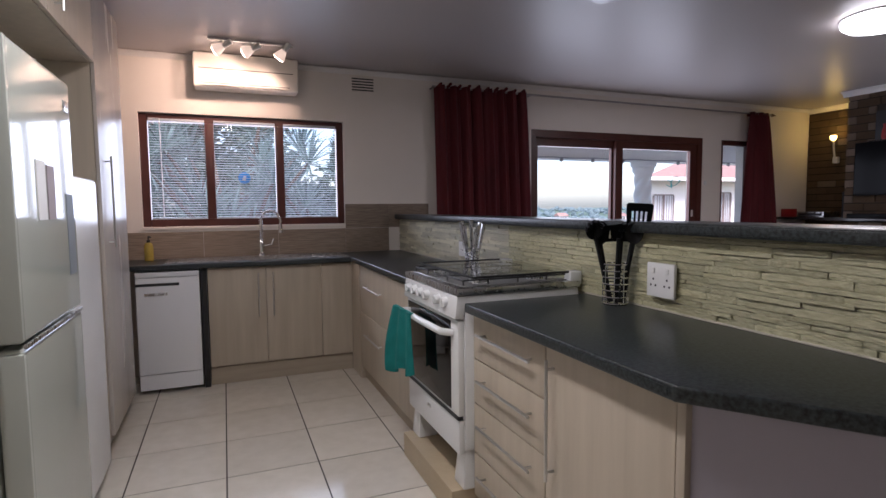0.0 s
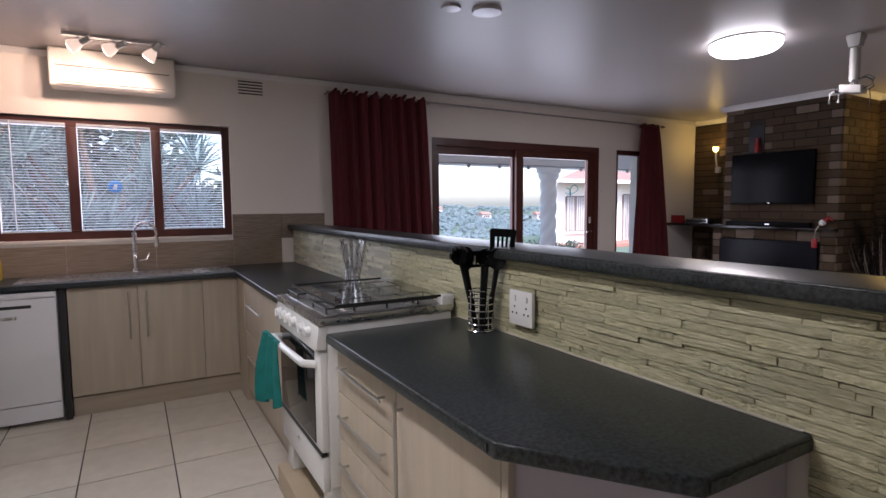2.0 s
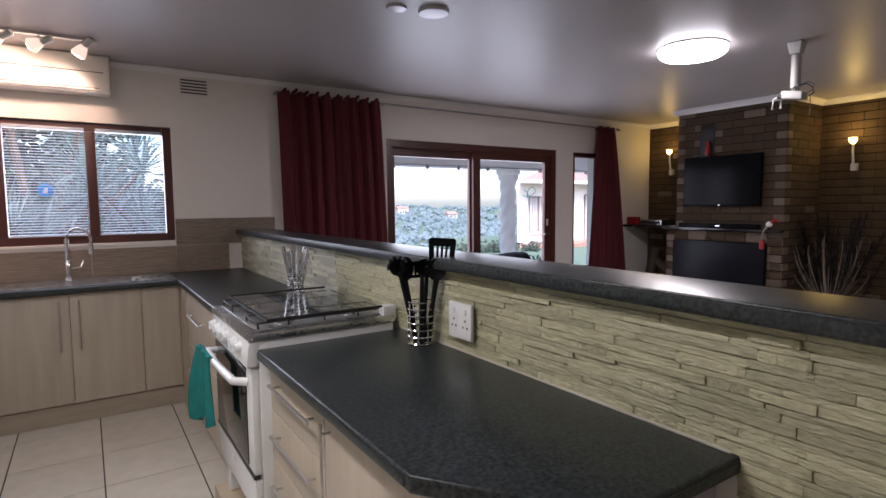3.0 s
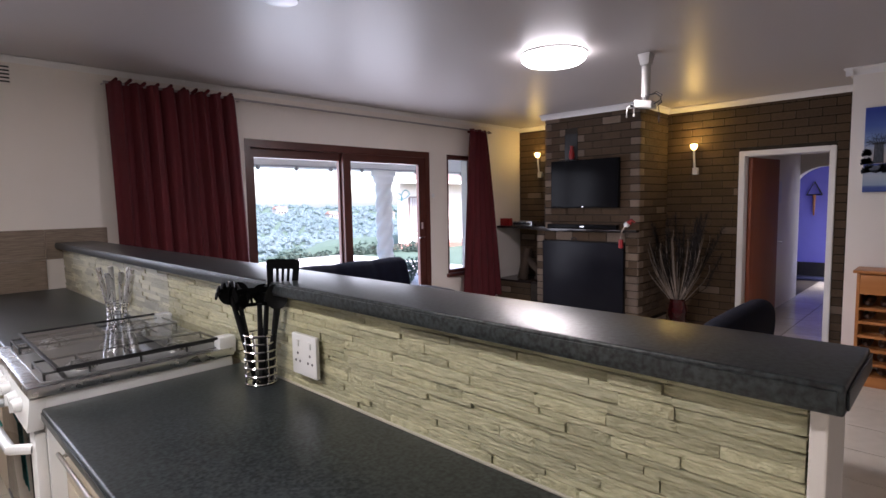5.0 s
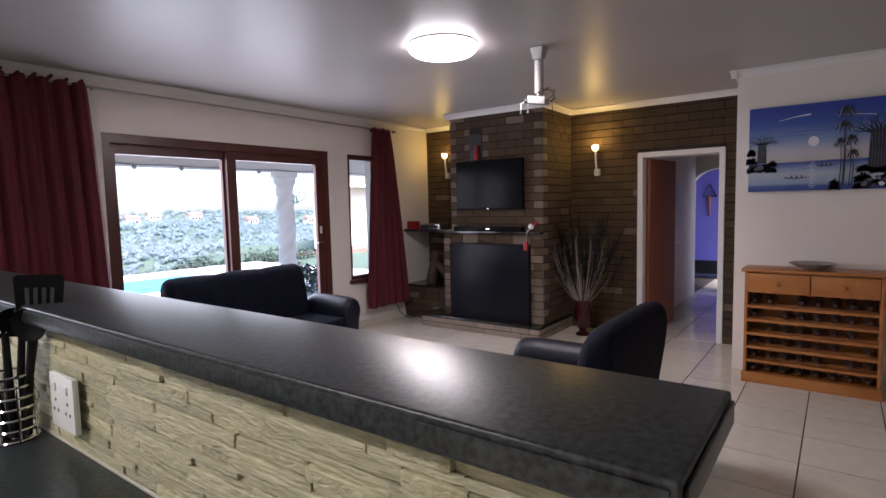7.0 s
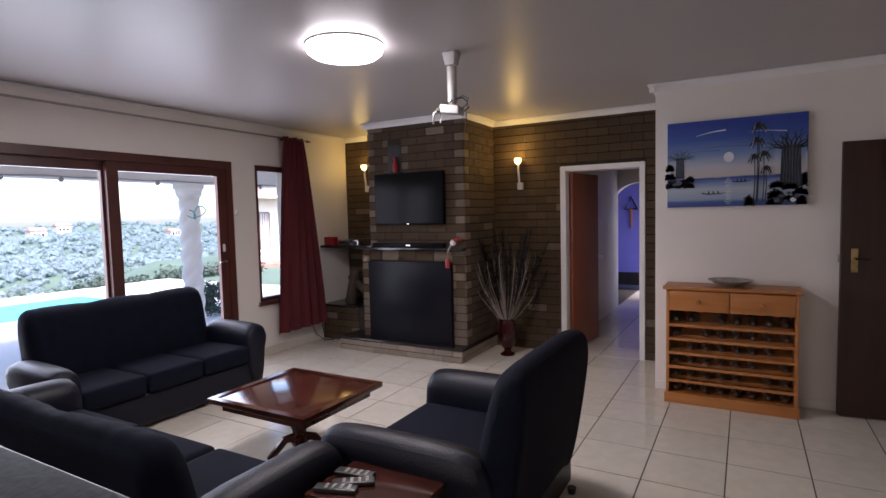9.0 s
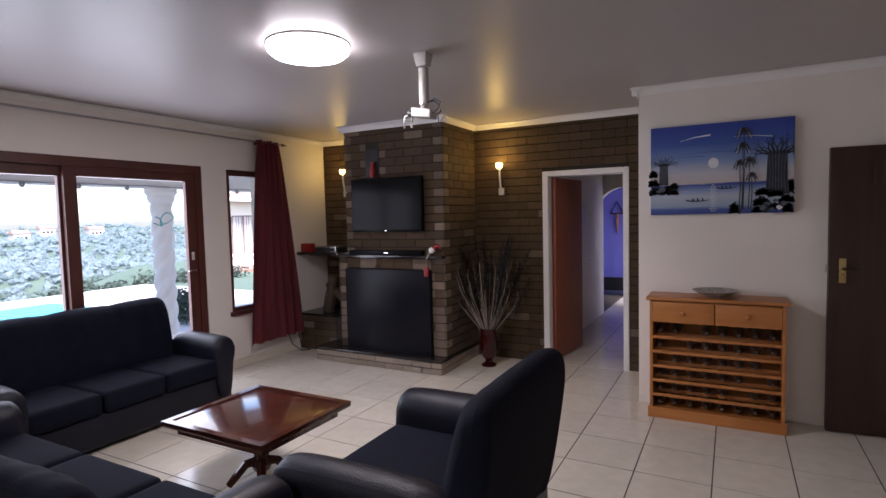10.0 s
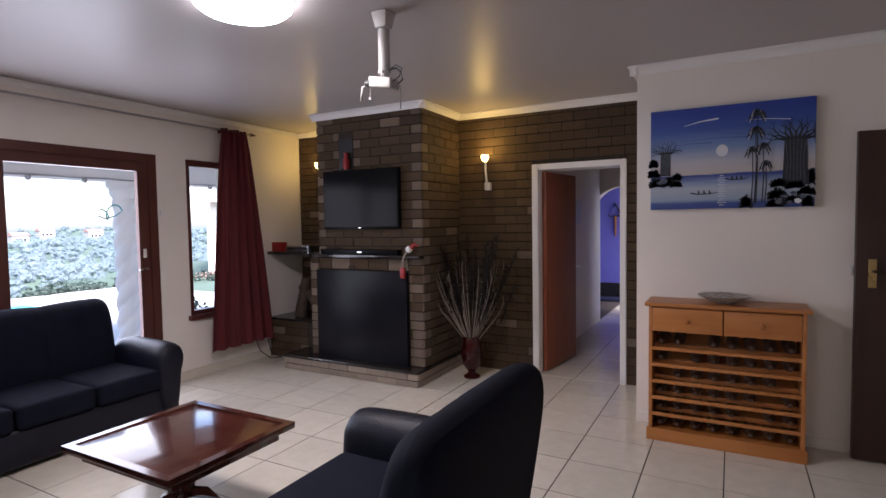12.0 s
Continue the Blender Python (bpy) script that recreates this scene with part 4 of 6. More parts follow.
part("plinth", box(2.25, 2.265, 4.66, 5.43, 0, 0.098), M_ASHDARK, pt)
oc = thing("overhead_cupboard", (1.98, 3.9, 2.13), "pale laminate cupboard over the fridge with bar handles", "cupboard")
part("body", box(1.64, 2.30, 3.05, 4.655, 2.13, CEIL - 0.02), M_ASH, oc)
for y0, y1 in ((3.055, 3.85), (3.855, 4.65)):
    d = part("door", box(2.302, 2.32, y0, y1, 2.135, CEIL - 0.03, 0.002), M_ASH, oc)
    bar_handle(d, (2.32, y0 + 0.1, 2.17), (2.32, y0 + 0.1, 2.32), (0.032, 0, 0))

# Ceiling fitting out of view, added to carry the extra kitchen lamp.
ft = thing("tube_light", (3.0, 2.9, CEIL), "unseen fluorescent ceiling fitting added over the kitchen floor", "ceiling lamp")
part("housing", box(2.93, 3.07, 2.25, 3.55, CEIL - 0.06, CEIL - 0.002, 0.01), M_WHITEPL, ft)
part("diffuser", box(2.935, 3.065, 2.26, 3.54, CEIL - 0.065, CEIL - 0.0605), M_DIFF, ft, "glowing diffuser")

# air conditioner, spots, vent
ac = thing("air_conditioner", (3.14, 6.08, 2.31), "cream wall mounted air conditioner above the kitchen window", "air conditioner")
part("body", prism([(2.74, 6.0), (3.545, 6.0), (3.545, 6.188), (2.74, 6.188)], 2.325, 2.595, 0.018), M_AC, ac)
part("seam", box(2.78, 3.50, 5.995, 6.001, 2.468, 2.473), M_BLACK, ac)
part("louvre", box(2.79, 3.47, 5.985, 6.01, 2.338, 2.352, 0.004), M_AC, ac)
part("outlet_slot", box(2.79, 3.47, 5.995, 6.002, 2.352, 2.359), M_BLACK, ac, "dark air outlet")
M_HEAD = glow("frosted_lamp_glass", (1.0, 0.72, 0.5), 0.28)
sp = thing("spotlight_bar", (3.15, 5.6, CEIL), "chrome ceiling bar with three lit spotlights", "spotlight")
part("bar", box(2.86, 3.46, 5.585, 5.615, CEIL - 0.022, CEIL - 0.001, 0.004), M_CHROME, sp)
for sx, aim in ((2.95, (-0.80, 0.40, -0.42)), (3.15, (-0.80, 0.45, -0.36)), (3.38, (-0.55, 0.35, -0.75))):
    part("stem", tube(bmesh.new(), [(sx, 5.6, CEIL - 0.02), (sx, 5.6, CEIL - 0.055)], 0.008, 8), M_CHROME, sp)
    d = Vector(aim).normalized()
    c = Vector((sx, 5.6, CEIL - 0.068))
    part("socket", tube(bmesh.new(), [c - d * 0.085, c - d * 0.015], 0.021, 14), M_WHITEPL, sp, "white lamp socket")
    hd = part("head", tube(bmesh.new(), [c - d * 0.02, c + d * 0.01, c + d * 0.05], 0.022, 14, 0.047), M_HEAD, sp, "frosted glass head lit from inside")
    part("bulb", tube(bmesh.new(), [c + d * 0.0505, c + d * 0.058], 0.042, 14, 0.034), M_SPOTB, hd, "glowing bulb")
vent = thing("wall_vent", (4.135, NY, 2.41), "white louvred air brick high on the kitchen wall", "vent")
part("frame", box(4.03, 4.24, NY - 0.008, NY - 0.001, 2.405, 2.545, 0.002), M_WALL, vent)
for k in range(5):
    part("slot", box(4.035, 4.235, NY - 0.0095, NY - 0.0078, 2.418 + k * 0.025, 2.429 + k * 0.025), M_BLACK, vent, "dark slot")

# ---- living room ----
rod = thing("curtain_rod", (7.0, 6.10, 2.49), "thin metal curtain rod across the sliding door", "curtain rod")
part("rod", tube(bmesh.new(), [(4.78, 6.10, 2.49), (9.35, 6.10, 2.47)], 0.010, 8), M_ROD, rod)
for x in (5.86, 9.36, 4.79):
    part("bracket", tube(bmesh.new(), [(x, 6.10, 2.485), (x, 6.189, 2.485)], 0.007, 6), M_ROD, rod)
part("finial", tube(bmesh.new(), [(9.34, 6.10, 2.47), (9.41, 6.10, 2.47)], 0.018, 10, 0.004), M_FRAME, rod)


def curtain(top, bottom, z0, z1, folds, depth, label, seed):
    ob = thing("curtain", ((top[0] + top[1]) / 2, 6.09, z0), label, "curtain", "curtains")
    rnd = random.Random(seed)
    ph = [rnd.uniform(0, 6.28) for _ in range(4)]

    def fn(u, v):
        a = top[0] + (top[1] - top[0]) * u
        b = bottom[0] + (bottom[1] - bottom[0]) * u
        s = v ** 0.8
        w = math.sin(u * folds * 6.283 + ph[0] + 0.5 * math.sin(v * 3 + ph[1])) + 0.4 * math.sin(u * folds * 14.1 + ph[2])
        return (a + (b - a) * s, 6.095 - depth * 0.6 * (0.5 + 0.5 * v) + depth * 0.55 * w, z1 + (z0 - z1) * v + 0.004 * math.sin(u * folds * 6.283 + ph[3]))
    part("drape", cloth(fn, 26 * folds // 2, 14, 0.004), M_CURTAIN, ob)
    n = folds + 2
    for k in range(n):
        x = top[0] + (top[1] - top[0]) * (k + 0.5) / n
        bm = bmesh.new()
        tube(bm, [(x + 0.02 * math.cos(a) , 6.10 + 0.022 * math.sin(a), z1 + 0.0 + 0.02 * math.cos(a * 1)) for a in np.linspace(0, 6.283, 11)], 0.012, 6)
        bmesh.ops.translate(bm, verts=bm.verts[:], vec=(0, 0, 0.004 + 0.006 * math.sin(k * 2.1)))
        part("tab", bm, M_CURTAIN, ob, "knotted curtain tab")
    return ob


curtain((4.80, 5.80), (4.83, 5.90), 0.06, 2.50, 8, 0.05, "dark red curtain gathered beside the sliding door", 3)
curtain((8.93, 9.26), (8.70, 9.52), 0.24, 2.46, 5, 0.05, "dark red curtain flaring over the narrow window", 5)

lampob = thing("ceiling_lamp", (7.03, 3.6, CEIL), "round flush ceiling lamp, lit white", "ceiling lamp")
part("diffuser", lathe(bmesh.new(), [(0.226, CEIL - 0.012), (0.232, CEIL - 0.028), (0.226, CEIL - 0.046), (0.200, CEIL - 0.066), (0.12, CEIL - 0.080), (0.01, CEIL - 0.084)], 7.03, 3.6, 40), M_DIFF, lampob, "glowing opal diffuser")
part("rim", lathe(bmesh.new(), [(0.222, CEIL - 0.001), (0.236, CEIL - 0.004), (0.236, CEIL - 0.010), (0.226, CEIL - 0.0115)], 7.03, 3.6, 40), M_WHITEPL, lampob)

pj = thing("projector", (7.53, 3.13, CEIL), "small white bracket hung from a ceiling pole with loose cables", "projector")
rose = box(7.483, 7.577, 3.083, 3.177, CEIL - 0.085, CEIL - 0.001, 0.012)
for v in rose.verts:
    if v.co.z < CEIL - 0.05:
        v.co.x, v.co.y = 7.53 + (v.co.x - 7.53) * 0.74, 3.13 + (v.co.y - 3.13) * 0.74
part("rose", rose, M_POLE, pj, "tapered square ceiling cup")
part("pole", tube(bmesh.new(), [(7.53, 3.13, CEIL - 0.09), (7.53, 3.13, 2.285)], 0.031, 16), M_POLE, pj)
part("collar", lathe(bmesh.new(), [(0.020, 2.262), (0.024, 2.268), (0.024, 2.285), (0.036, 2.286), (0.036, 2.294), (0.031, 2.295)], 7.53, 3.13, 14), M_STEEL, pj)
body = box(7.485, 7.575, 3.065, 3.205, 2.205, 2.262, 0.012, 3)
for v in body.verts:
    v.co.z += (v.co.y - 3.13) * 0.18
part("body", body, M_POLE, pj)
for y in (3.19, 3.245):
    part("arm", tube(bmesh.new(), [(7.53, 3.18, 2.25), (7.515, y + 0.02, 2.225), (7.51, y + 0.022, 2.155)], 0.008, 8), M_POLE, pj, "bent bracket arm")
part("lens", tube(bmesh.new(), [(7.50, 3.20, 2.235), (7.50, 3.225, 2.24)], 0.018, 12), M_BLACK, pj)
cab = bmesh.new()
tube(cab, [(7.53, 3.12, 2.30), (7.52, 3.05, 2.30), (7.50, 3.01, 2.27), (7.50, 3.00, 2.23), (7.50, 3.03, 2.21)], 0.005, 6)
tube(cab, [(7.53, 3.12, 2.29), (7.50, 3.04, 2.31), (7.48, 2.99, 2.28), (7.47, 3.0, 2.24), (7.48, 3.05, 2.22)], 0.004, 6)
tube(cab, [(7.52, 3.03, 2.21), (7.52, 3.025, 2.15), (7.525, 3.03, 2.09)], 0.0025, 5)
part("cable", cab, M_BLACK, pj, "loose black cables")
# Two grey discs of unknown use under the ceiling.
sd = thing("smoke_detector", (4.95, 3.99, CEIL), "two plain grey discs on the ceiling", "detector")
part("disc", lathe(bmesh.new(), [(0.09, CEIL - 0.001), (0.085, CEIL - 0.02), (0.03, CEIL - 0.028)], 5.06, 3.96, 20), M_ROD, sd)
part("disc", lathe(bmesh.new(), [(0.06, CEIL - 0.001), (0.055, CEIL - 0.015), (0.02, CEIL - 0.02)], 4.85, 4.02, 20), M_ROD, sd)


def sconce(y, z, label):
    ob = thing("wall_sconce", (10.15, y, z - 0.34), label, "wall lamp", "wall lamps")
    part("backplate", box(10.10, 10.160, y - 0.03, y + 0.03, z - 0.33, z - 0.25, 0.012), M_AC, ob)
    part("stem", tube(bmesh.new(), [(10.10, y, z - 0.27), (10.07, y, z - 0.12), (10.07, y, z - 0.04)], 0.012, 8), M_AC, ob)
    part("shade", lathe(bmesh.new(), [(0.016, z - 0.05), (0.034, z - 0.03), (0.038, z + 0.0), (0.036, z + 0.012)], 10.06, y, 16), M_BULB, ob, "glowing glass shade")


sconce(3.67, 2.14, "brass wall sconce with a glowing yellow shade on the brick wall")
sconce(5.80, 2.20, "brass wall sconce with a glowing yellow shade in the brick alcove")


def soften(ob, level=2):
    m = ob.modifiers.new("soft", "SUBSURF")
    m.levels = m.render_levels = level
    return ob


def sofa(name, W, D, H, loc, rz, seats, label, inset=0.10, pleats=0.008, material=M_LEATHER, cover=M_COVER):
    """Front along -y, centred on its own origin at the middle of its base."""
    ob = thing(name, loc, label, "sofa" if seats > 1 else "armchair", "dark lounge suite", rz=rz)
    ORIGIN[ob.name] = Vector((0, 0, 0))
    aw, sh = 0.22, 0.42
    part("base", box(-W / 2 + 0.04, W / 2 - 0.04, -D / 2 + 0.05, D / 2 - 0.14, 0.03, 0.27, 0.03, 3), material, ob)
    for s in (-1, 1):
        prof = [(0.02, 0.03), (0.005, 0.36), (-0.035, 0.44), (-0.045, 0.52), (-0.02, 0.585), (0.045, 0.612), (0.125, 0.60), (0.18, 0.54), (0.185, 0.45), (0.165, 0.03)]
        bm = bmesh.new()
        rings = []
        for y, k in ((-D / 2, 0.88), (-D / 2 + 0.05, 1.0), (0.0, 1.0), (D / 2 - 0.12, 1.02)):
            rings.append([bm.verts.new((s * (W / 2 - 0.045 - px * (k if px > 0 else 1) - (0.0)), y + 0.04 * (pz - 0.3) * (1 if y < -D / 2 + 0.1 else 0), 0.03 + (pz - 0.03) * (k * 0.5 + 0.5))) for px, pz in prof])
        for a, b in zip(rings, rings[1:]):
            for k in range(len(prof)):
                bm.faces.new((a[k], a[(k + 1) % len(prof)], b[(k + 1) % len(prof)], b[k]))
        bm.faces.new(rings[0])
        bm.faces.new(rings[-1][::-1])
        bmesh.ops.recalc_face_normals(bm, faces=bm.faces[:])
        soften(part("arm", bm, material, ob))
    iw = W - 2 * aw + 0.06
    for k in range(seats):
        x0 = -iw / 2 + iw * k / seats
        x1 = x0 + iw / seats
        bm = box(x0 + 0.004, x1 - 0.004, -D / 2 + 0.02, D / 2 - 0.24, 0.26, sh, 0.05, 4)
        soften(part("seat_cushion", bm, cover, ob), 1)

    bm = bmesh.new()
    nu = 14 * seats + 2
    prof = [(0.0, 0.30), (-0.01, 0.42), (0.03, 0.60), (0.075, 0.76), (0.115, 0.86), (0.165, 0.90), (0.225, 0.885), (0.25, 0.80), (0.18, 0.4), (0.10, 0.04)]
    cols = []
    for k in range(nu + 1):
        u = k / nu
        end = min(1.0, min(u, 1 - u) * nu / 1.5)
        rim = max(0.0, 1 - min(u, 1 - u) * W / 0.45)
        hump = 0.024 * abs(math.sin(u * math.pi * seats)) ** 0.5 + pleats * (0.4 + rim) * abs(math.sin(u * W * math.pi / 0.135))
        col = []
        for py, pz in prof:
            x = (-W / 2 + inset + (W - 2 * inset) * u) * (1.0 if pz > 0.7 else 0.985)
            y = D / 2 - 0.26 + py * (0.75 + 0.25 * end) + 0.06 * (1 - end) - hump * (1.3 if py < 0.12 and pz > 0.35 else 0)
            z = pz * H / 0.90 * (1 if pz < 0.5 else 0.95 + 0.05 * end) + hump * (pz > 0.8) * 0.75
            col.append(bm.verts.new((x, y, z)))
        cols.append(col)
    for a, b in zip(cols, cols[1:]):
        for j in range(len(prof)):
            bm.faces.new((a[j], a[(j + 1) % len(prof)], b[(j + 1) % len(prof)], b[j]))
    bm.faces.new(cols[0])
    bm.faces.new(cols[-1][::-1])
    bmesh.ops.recalc_face_normals(bm, faces=bm.faces[:])
    soften(part("backrest", bm, cover, ob))
    for x in (-W / 2 + 0.12, W / 2 - 0.12):
        for y in (-D / 2 + 0.12, D / 2 - 0.12):
            part("leg", lathe(bmesh.new(), [(0.02, 0.0), (0.026, 0.035)], x, y, 10), M_BLACK, ob)
    return ob


sofa("sofa", 1.82, 0.84, 0.92, (6.98, 5.72, 0), 0, 3, "dark navy sofa with rolled arms backing onto the sliding door", 0.17)
sofa("sofa", 2.30, 0.88, 0.86, (5.72, 4.10, 0), 90, 3, "dark navy three-seat sofa facing the fireplace", 0.08, 0.022)
sofa("armchair", 1.18, 1.02, 0.935, (6.76, 2.67, 0), 180, 1, "dark navy armchair with rolled arms beside the coffee table", 0.075)


def turned_leg(bm, x, y, z0, z1, r):
    h = z1 - z0
    return lathe(bm, [(r * 0.7, z0), (r, z0 + 0.06 * h), (r * 0.6, z0 + 0.12 * h), (r * 0.75, z0 + 0.3 * h), (r * 1.15, z0 + 0.5 * h), (r * 0.6, z0 + 0.66 * h), (r * 1.1, z0 + 0.72 * h), (r * 1.1, z1)], x, y, 14)


ctab = thing("coffee_table", (6.87, 3.95, 0), "square polished mahogany coffee table on a turned pedestal", "coffee table")
part("tabletop", box(6.50, 7.235, 3.545, 4.345, 0.425, 0.452, 0.006), M_TABLE, ctab)
bm = bmesh.new()
for a, b, c, d in ((6.50, 6.54, 3.545, 4.345), (7.195, 7.235, 3.545, 4.345), (6.54, 7.195, 3.545, 3.585), (6.54, 7.195, 4.305, 4.345)):
    add_box(bm, a, b, c, d, 0.452, 0.458)
part("rim", bm, M_TABLE, ctab, "raised moulded rim", False)
part("apron", box(6.56, 7.175, 3.605, 4.285, 0.37, 0.425), M_TABLE, ctab)
part("pedestal", lathe(bmesh.new(), [(0.05, 0.10), (0.062, 0.13), (0.04, 0.16), (0.048, 0.20), (0.075, 0.26), (0.045, 0.31), (0.06, 0.34), (0.085, 0.37)], 6.87, 3.95, 18), M_TABLE, ctab)
for k in range(4):
    a = math.pi / 4 + k * math.pi / 2
    p = lambda r, z: (6.87 + r * math.cos(a), 3.95 + r * math.sin(a), z)
    part("foot", tube(bmesh.new(), [p(0.03, 0.15), p(0.09, 0.14), p(0.15, 0.07), p(0.19, 0.024)], 0.030, 8, 0.022), M_TABLE, ctab)
stab = thing("side_table", (6.14, 2.74, 0), "low mahogany side table between sofa and armchair", "side table")
part("tabletop", box(5.86, 6.18, 2.48, 2.93, 0.47, 0.50, 0.006), M_TABLE, stab)
for x in (5.90, 6.14):
    for y in (2.52, 2.89):
        part("leg", turned_leg(bmesh.new(), x, y, 0.0, 0.47, 0.022), M_TABLE, stab)
for k, (x, y, a) in enumerate(((5.93, 2.83, 20), (6.0, 2.80, 35), (6.06, 2.84, 10))):
    ob = thing("remote_control", (x, y, 0.50), "black remote control lying on the side table", "remote control", "remotes", rz=a)
    ORIGIN[ob.name] = Vector((0, 0, 0))
    part("case", box(-0.025, 0.025, -0.085, 0.085, 0.0, 0.018, 0.006), M_BLACK, ob)
    for j in range(12):
        part("button", box(-0.018 + (j % 3) * 0.013, -0.009 + (j % 3) * 0.013, -0.06 + (j // 3) * 0.03, -0.048 + (j // 3) * 0.03, 0.017, 0.0205), M_ROD, ob)

# fireplace: core, fire screen, mantel, hearth
chim = struct("wall_chimney", prism([(CHX + 0.012, CH0 + 0.012), (BX + 0.011, CH0 + 0.012), (BX + 0.011, CH1 - 0.012), (CHX + 0.012, CH1 - 0.012)], 0, CEIL), M_MORTAR, "brick chimney breast with dark mortar")
part("pier", box(9.415, 9.62, 5.245, 5.36, 0.153, 1.164), M_MORTAR, chim, "", False)
hearth = struct("hearth", prism([(9.265, 4.01), (BX + 0.01, 4.01), (BX + 0.01, 5.61), (9.265, 5.61)], 0, 0.125), M_MORTAR, "low brick hearth with a polished black slab")
part("slab", box(9.246, BX, 3.985, 5.63, 0.127, 0.152, 0.005), M_SLATE, hearth, "polished black hearth slab", False)
fs = thing("fire_screen", (9.39, 4.71, 0.152), "black sheet metal screen closing the fireplace", "fire screen")
part("panel", box(9.355, 9.388, 4.168, 5.245, 0.153, 1.04, 0.004), surf("black_sheet_metal", (0.006, 0.006, 0.009), (0.012, 0.012, 0.017), 0.32, scale=2, spec=0.12, rough_var=0.1), fs)
part("handle", tube(bmesh.new(), [(9.372, 4.77, 1.035), (9.372, 4.78, 1.075), (9.372, 4.81, 1.09), (9.372, 4.84, 1.075), (9.372, 4.85, 1.035)], 0.006, 8), M_BLACK, fs)
solo("mantel_shelf", box(9.31, 9.395, 4.0, 5.38, 1.168, 1.197, 0.005), M_SLATE, "narrow polished dark mantel shelf", "mantel shelf")
solo("alcove_shelf", box(9.60, 10.14, 5.245, 6.185, 1.165, 1.197, 0.005), M_SLATE, "dark shelf in the alcove beside the chimney", "shelf")
alc = struct("wall_alcove", prism([(9.62, 5.255), (BX + 0.01, 5.255), (BX + 0.01, 6.187), (9.62, 6.187)], 0, 0.42), M_MORTAR, "low brick log box in the alcove")
part("slab", box(9.60, BX, 5.25, 6.186, 0.422, 0.447, 0.005), M_SLATE, alc, "dark red-brown slab", False)
tv = thing("television", (9.36, 4.67, 1.45), "black flat screen television on the chimney breast", "television")
part("case", box(9.335, 9.385, 4.225, 5.11, 1.447, 2.015, 0.006), M_GLOSSBLACK, tv)
part("screen", box(9.331, 9.3355, 4.235, 5.10, 1.468, 2.005), M_SCREEN, tv, "dark glossy screen")
part("badge", box(9.330, 9.3335, 4.655, 4.685, 1.455, 1.463), M_STEEL, tv)
part("bracket", box(9.385, 9.409, 4.5, 4.85, 1.6, 1.9), M_BLACK, tv)
sb = thing("soundbar", (9.36, 4.68, 1.197), "slim black soundbar on the mantel", "soundbar")
part("case", box(9.325, 9.395, 4.24, 5.16, 1.198, 1.250, 0.010), M_GLOSSBLACK, sb)
part("display", box(9.3225, 9.326, 4.65, 4.70, 1.218, 1.230), glow("display_glow", (0.8, 0.9, 1.0), 0.35), sb, "small lit display")
niche = thing("niche", (9.41, 4.87, 2.03), "flat black niche panel standing for shade, with a red vase", "niche")
# Flat black sheet on the brick face stands for the niche's inner shade.
part("back", box(9.40, 9.409, 4.785, 4.955, 2.03, 2.335), M_BLACK, niche)
part("ledge", box(9.355, 9.41, 4.76, 4.99, 2.01, 2.028, 0.003), M_SLATE, niche)
part("red_ornament", lathe(bmesh.new(), [(0.025, 2.029), (0.035, 2.06), (0.03, 2.12), (0.018, 2.16), (0.024, 2.19)], 9.375, 4.845, 14), M_RED, niche, "red ornament")
san = thing("hanging_ornament", (9.30, 4.12, 1.2), "red and white festive ornament hanging off the mantel", "ornament")
bm = bmesh.new()
bmesh.ops.create_icosphere(bm, subdivisions=2, radius=0.034, matrix=Matrix.Translation((9.335, 4.12, 1.255)))
part("head", bm, M_WHITEPL, san)
part("hat", tube(bmesh.new(), [(9.345, 4.10, 1.27), (9.35, 4.07, 1.305), (9.35, 4.03, 1.28)], 0.03, 10, 0.010), M_RED, san, "red hat")
part("beard", tube(bmesh.new(), [(9.33, 4.13, 1.25), (9.31, 4.17, 1.17), (9.31, 4.18, 1.10)], 0.010, 8, 0.006), M_TWIG, san)
part("boot", box(9.295, 9.325, 4.15, 4.20, 0.99, 1.09, 0.01), M_RED, san, "red tag")
dvd = thing("disc_player", (9.95, 5.75, 1.197), "silver disc player on the alcove shelf", "disc player")
part("case", box(9.66, 9.95, 5.62, 5.95, 1.198, 1.262, 0.005), M_STEEL, dvd)
part("front", box(9.655, 9.661, 5.64, 5.93, 1.215, 1.245), M_BLACK, dvd)
solo("red_box", box(9.64, 9.72, 5.99, 6.15, 1.198, 1.30, 0.006), M_RED, "small red box on the alcove shelf", "box")
solo("speaker", box(9.66, 9.86, 5.27, 5.42, 1.198, 1.50, 0.01), M_BLACK, "small black loudspeaker on the alcove shelf", "speaker")
solo("firewood_log", tube(bmesh.new(), [(9.70, 5.40, 0.50), (9.85, 5.90, 0.78)], 0.06, 10, 0.05), M_LOG, "split firewood log leaning in the alcove", "log", "firewood")
solo("firewood_log", tube(bmesh.new(), [(9.75, 5.85, 0.447), (9.82, 5.80, 0.88)], 0.07, 10, 0.06), M_LOG, "firewood log standing in the alcove", "log", "firewood")
solo("firewood_log", tube(bmesh.new(), [(9.80, 5.60, 0.447), (9.95, 5.55, 0.86)], 0.07, 10, 0.06), M_LOG, "firewood log standing in the alcove", "log", "firewood")

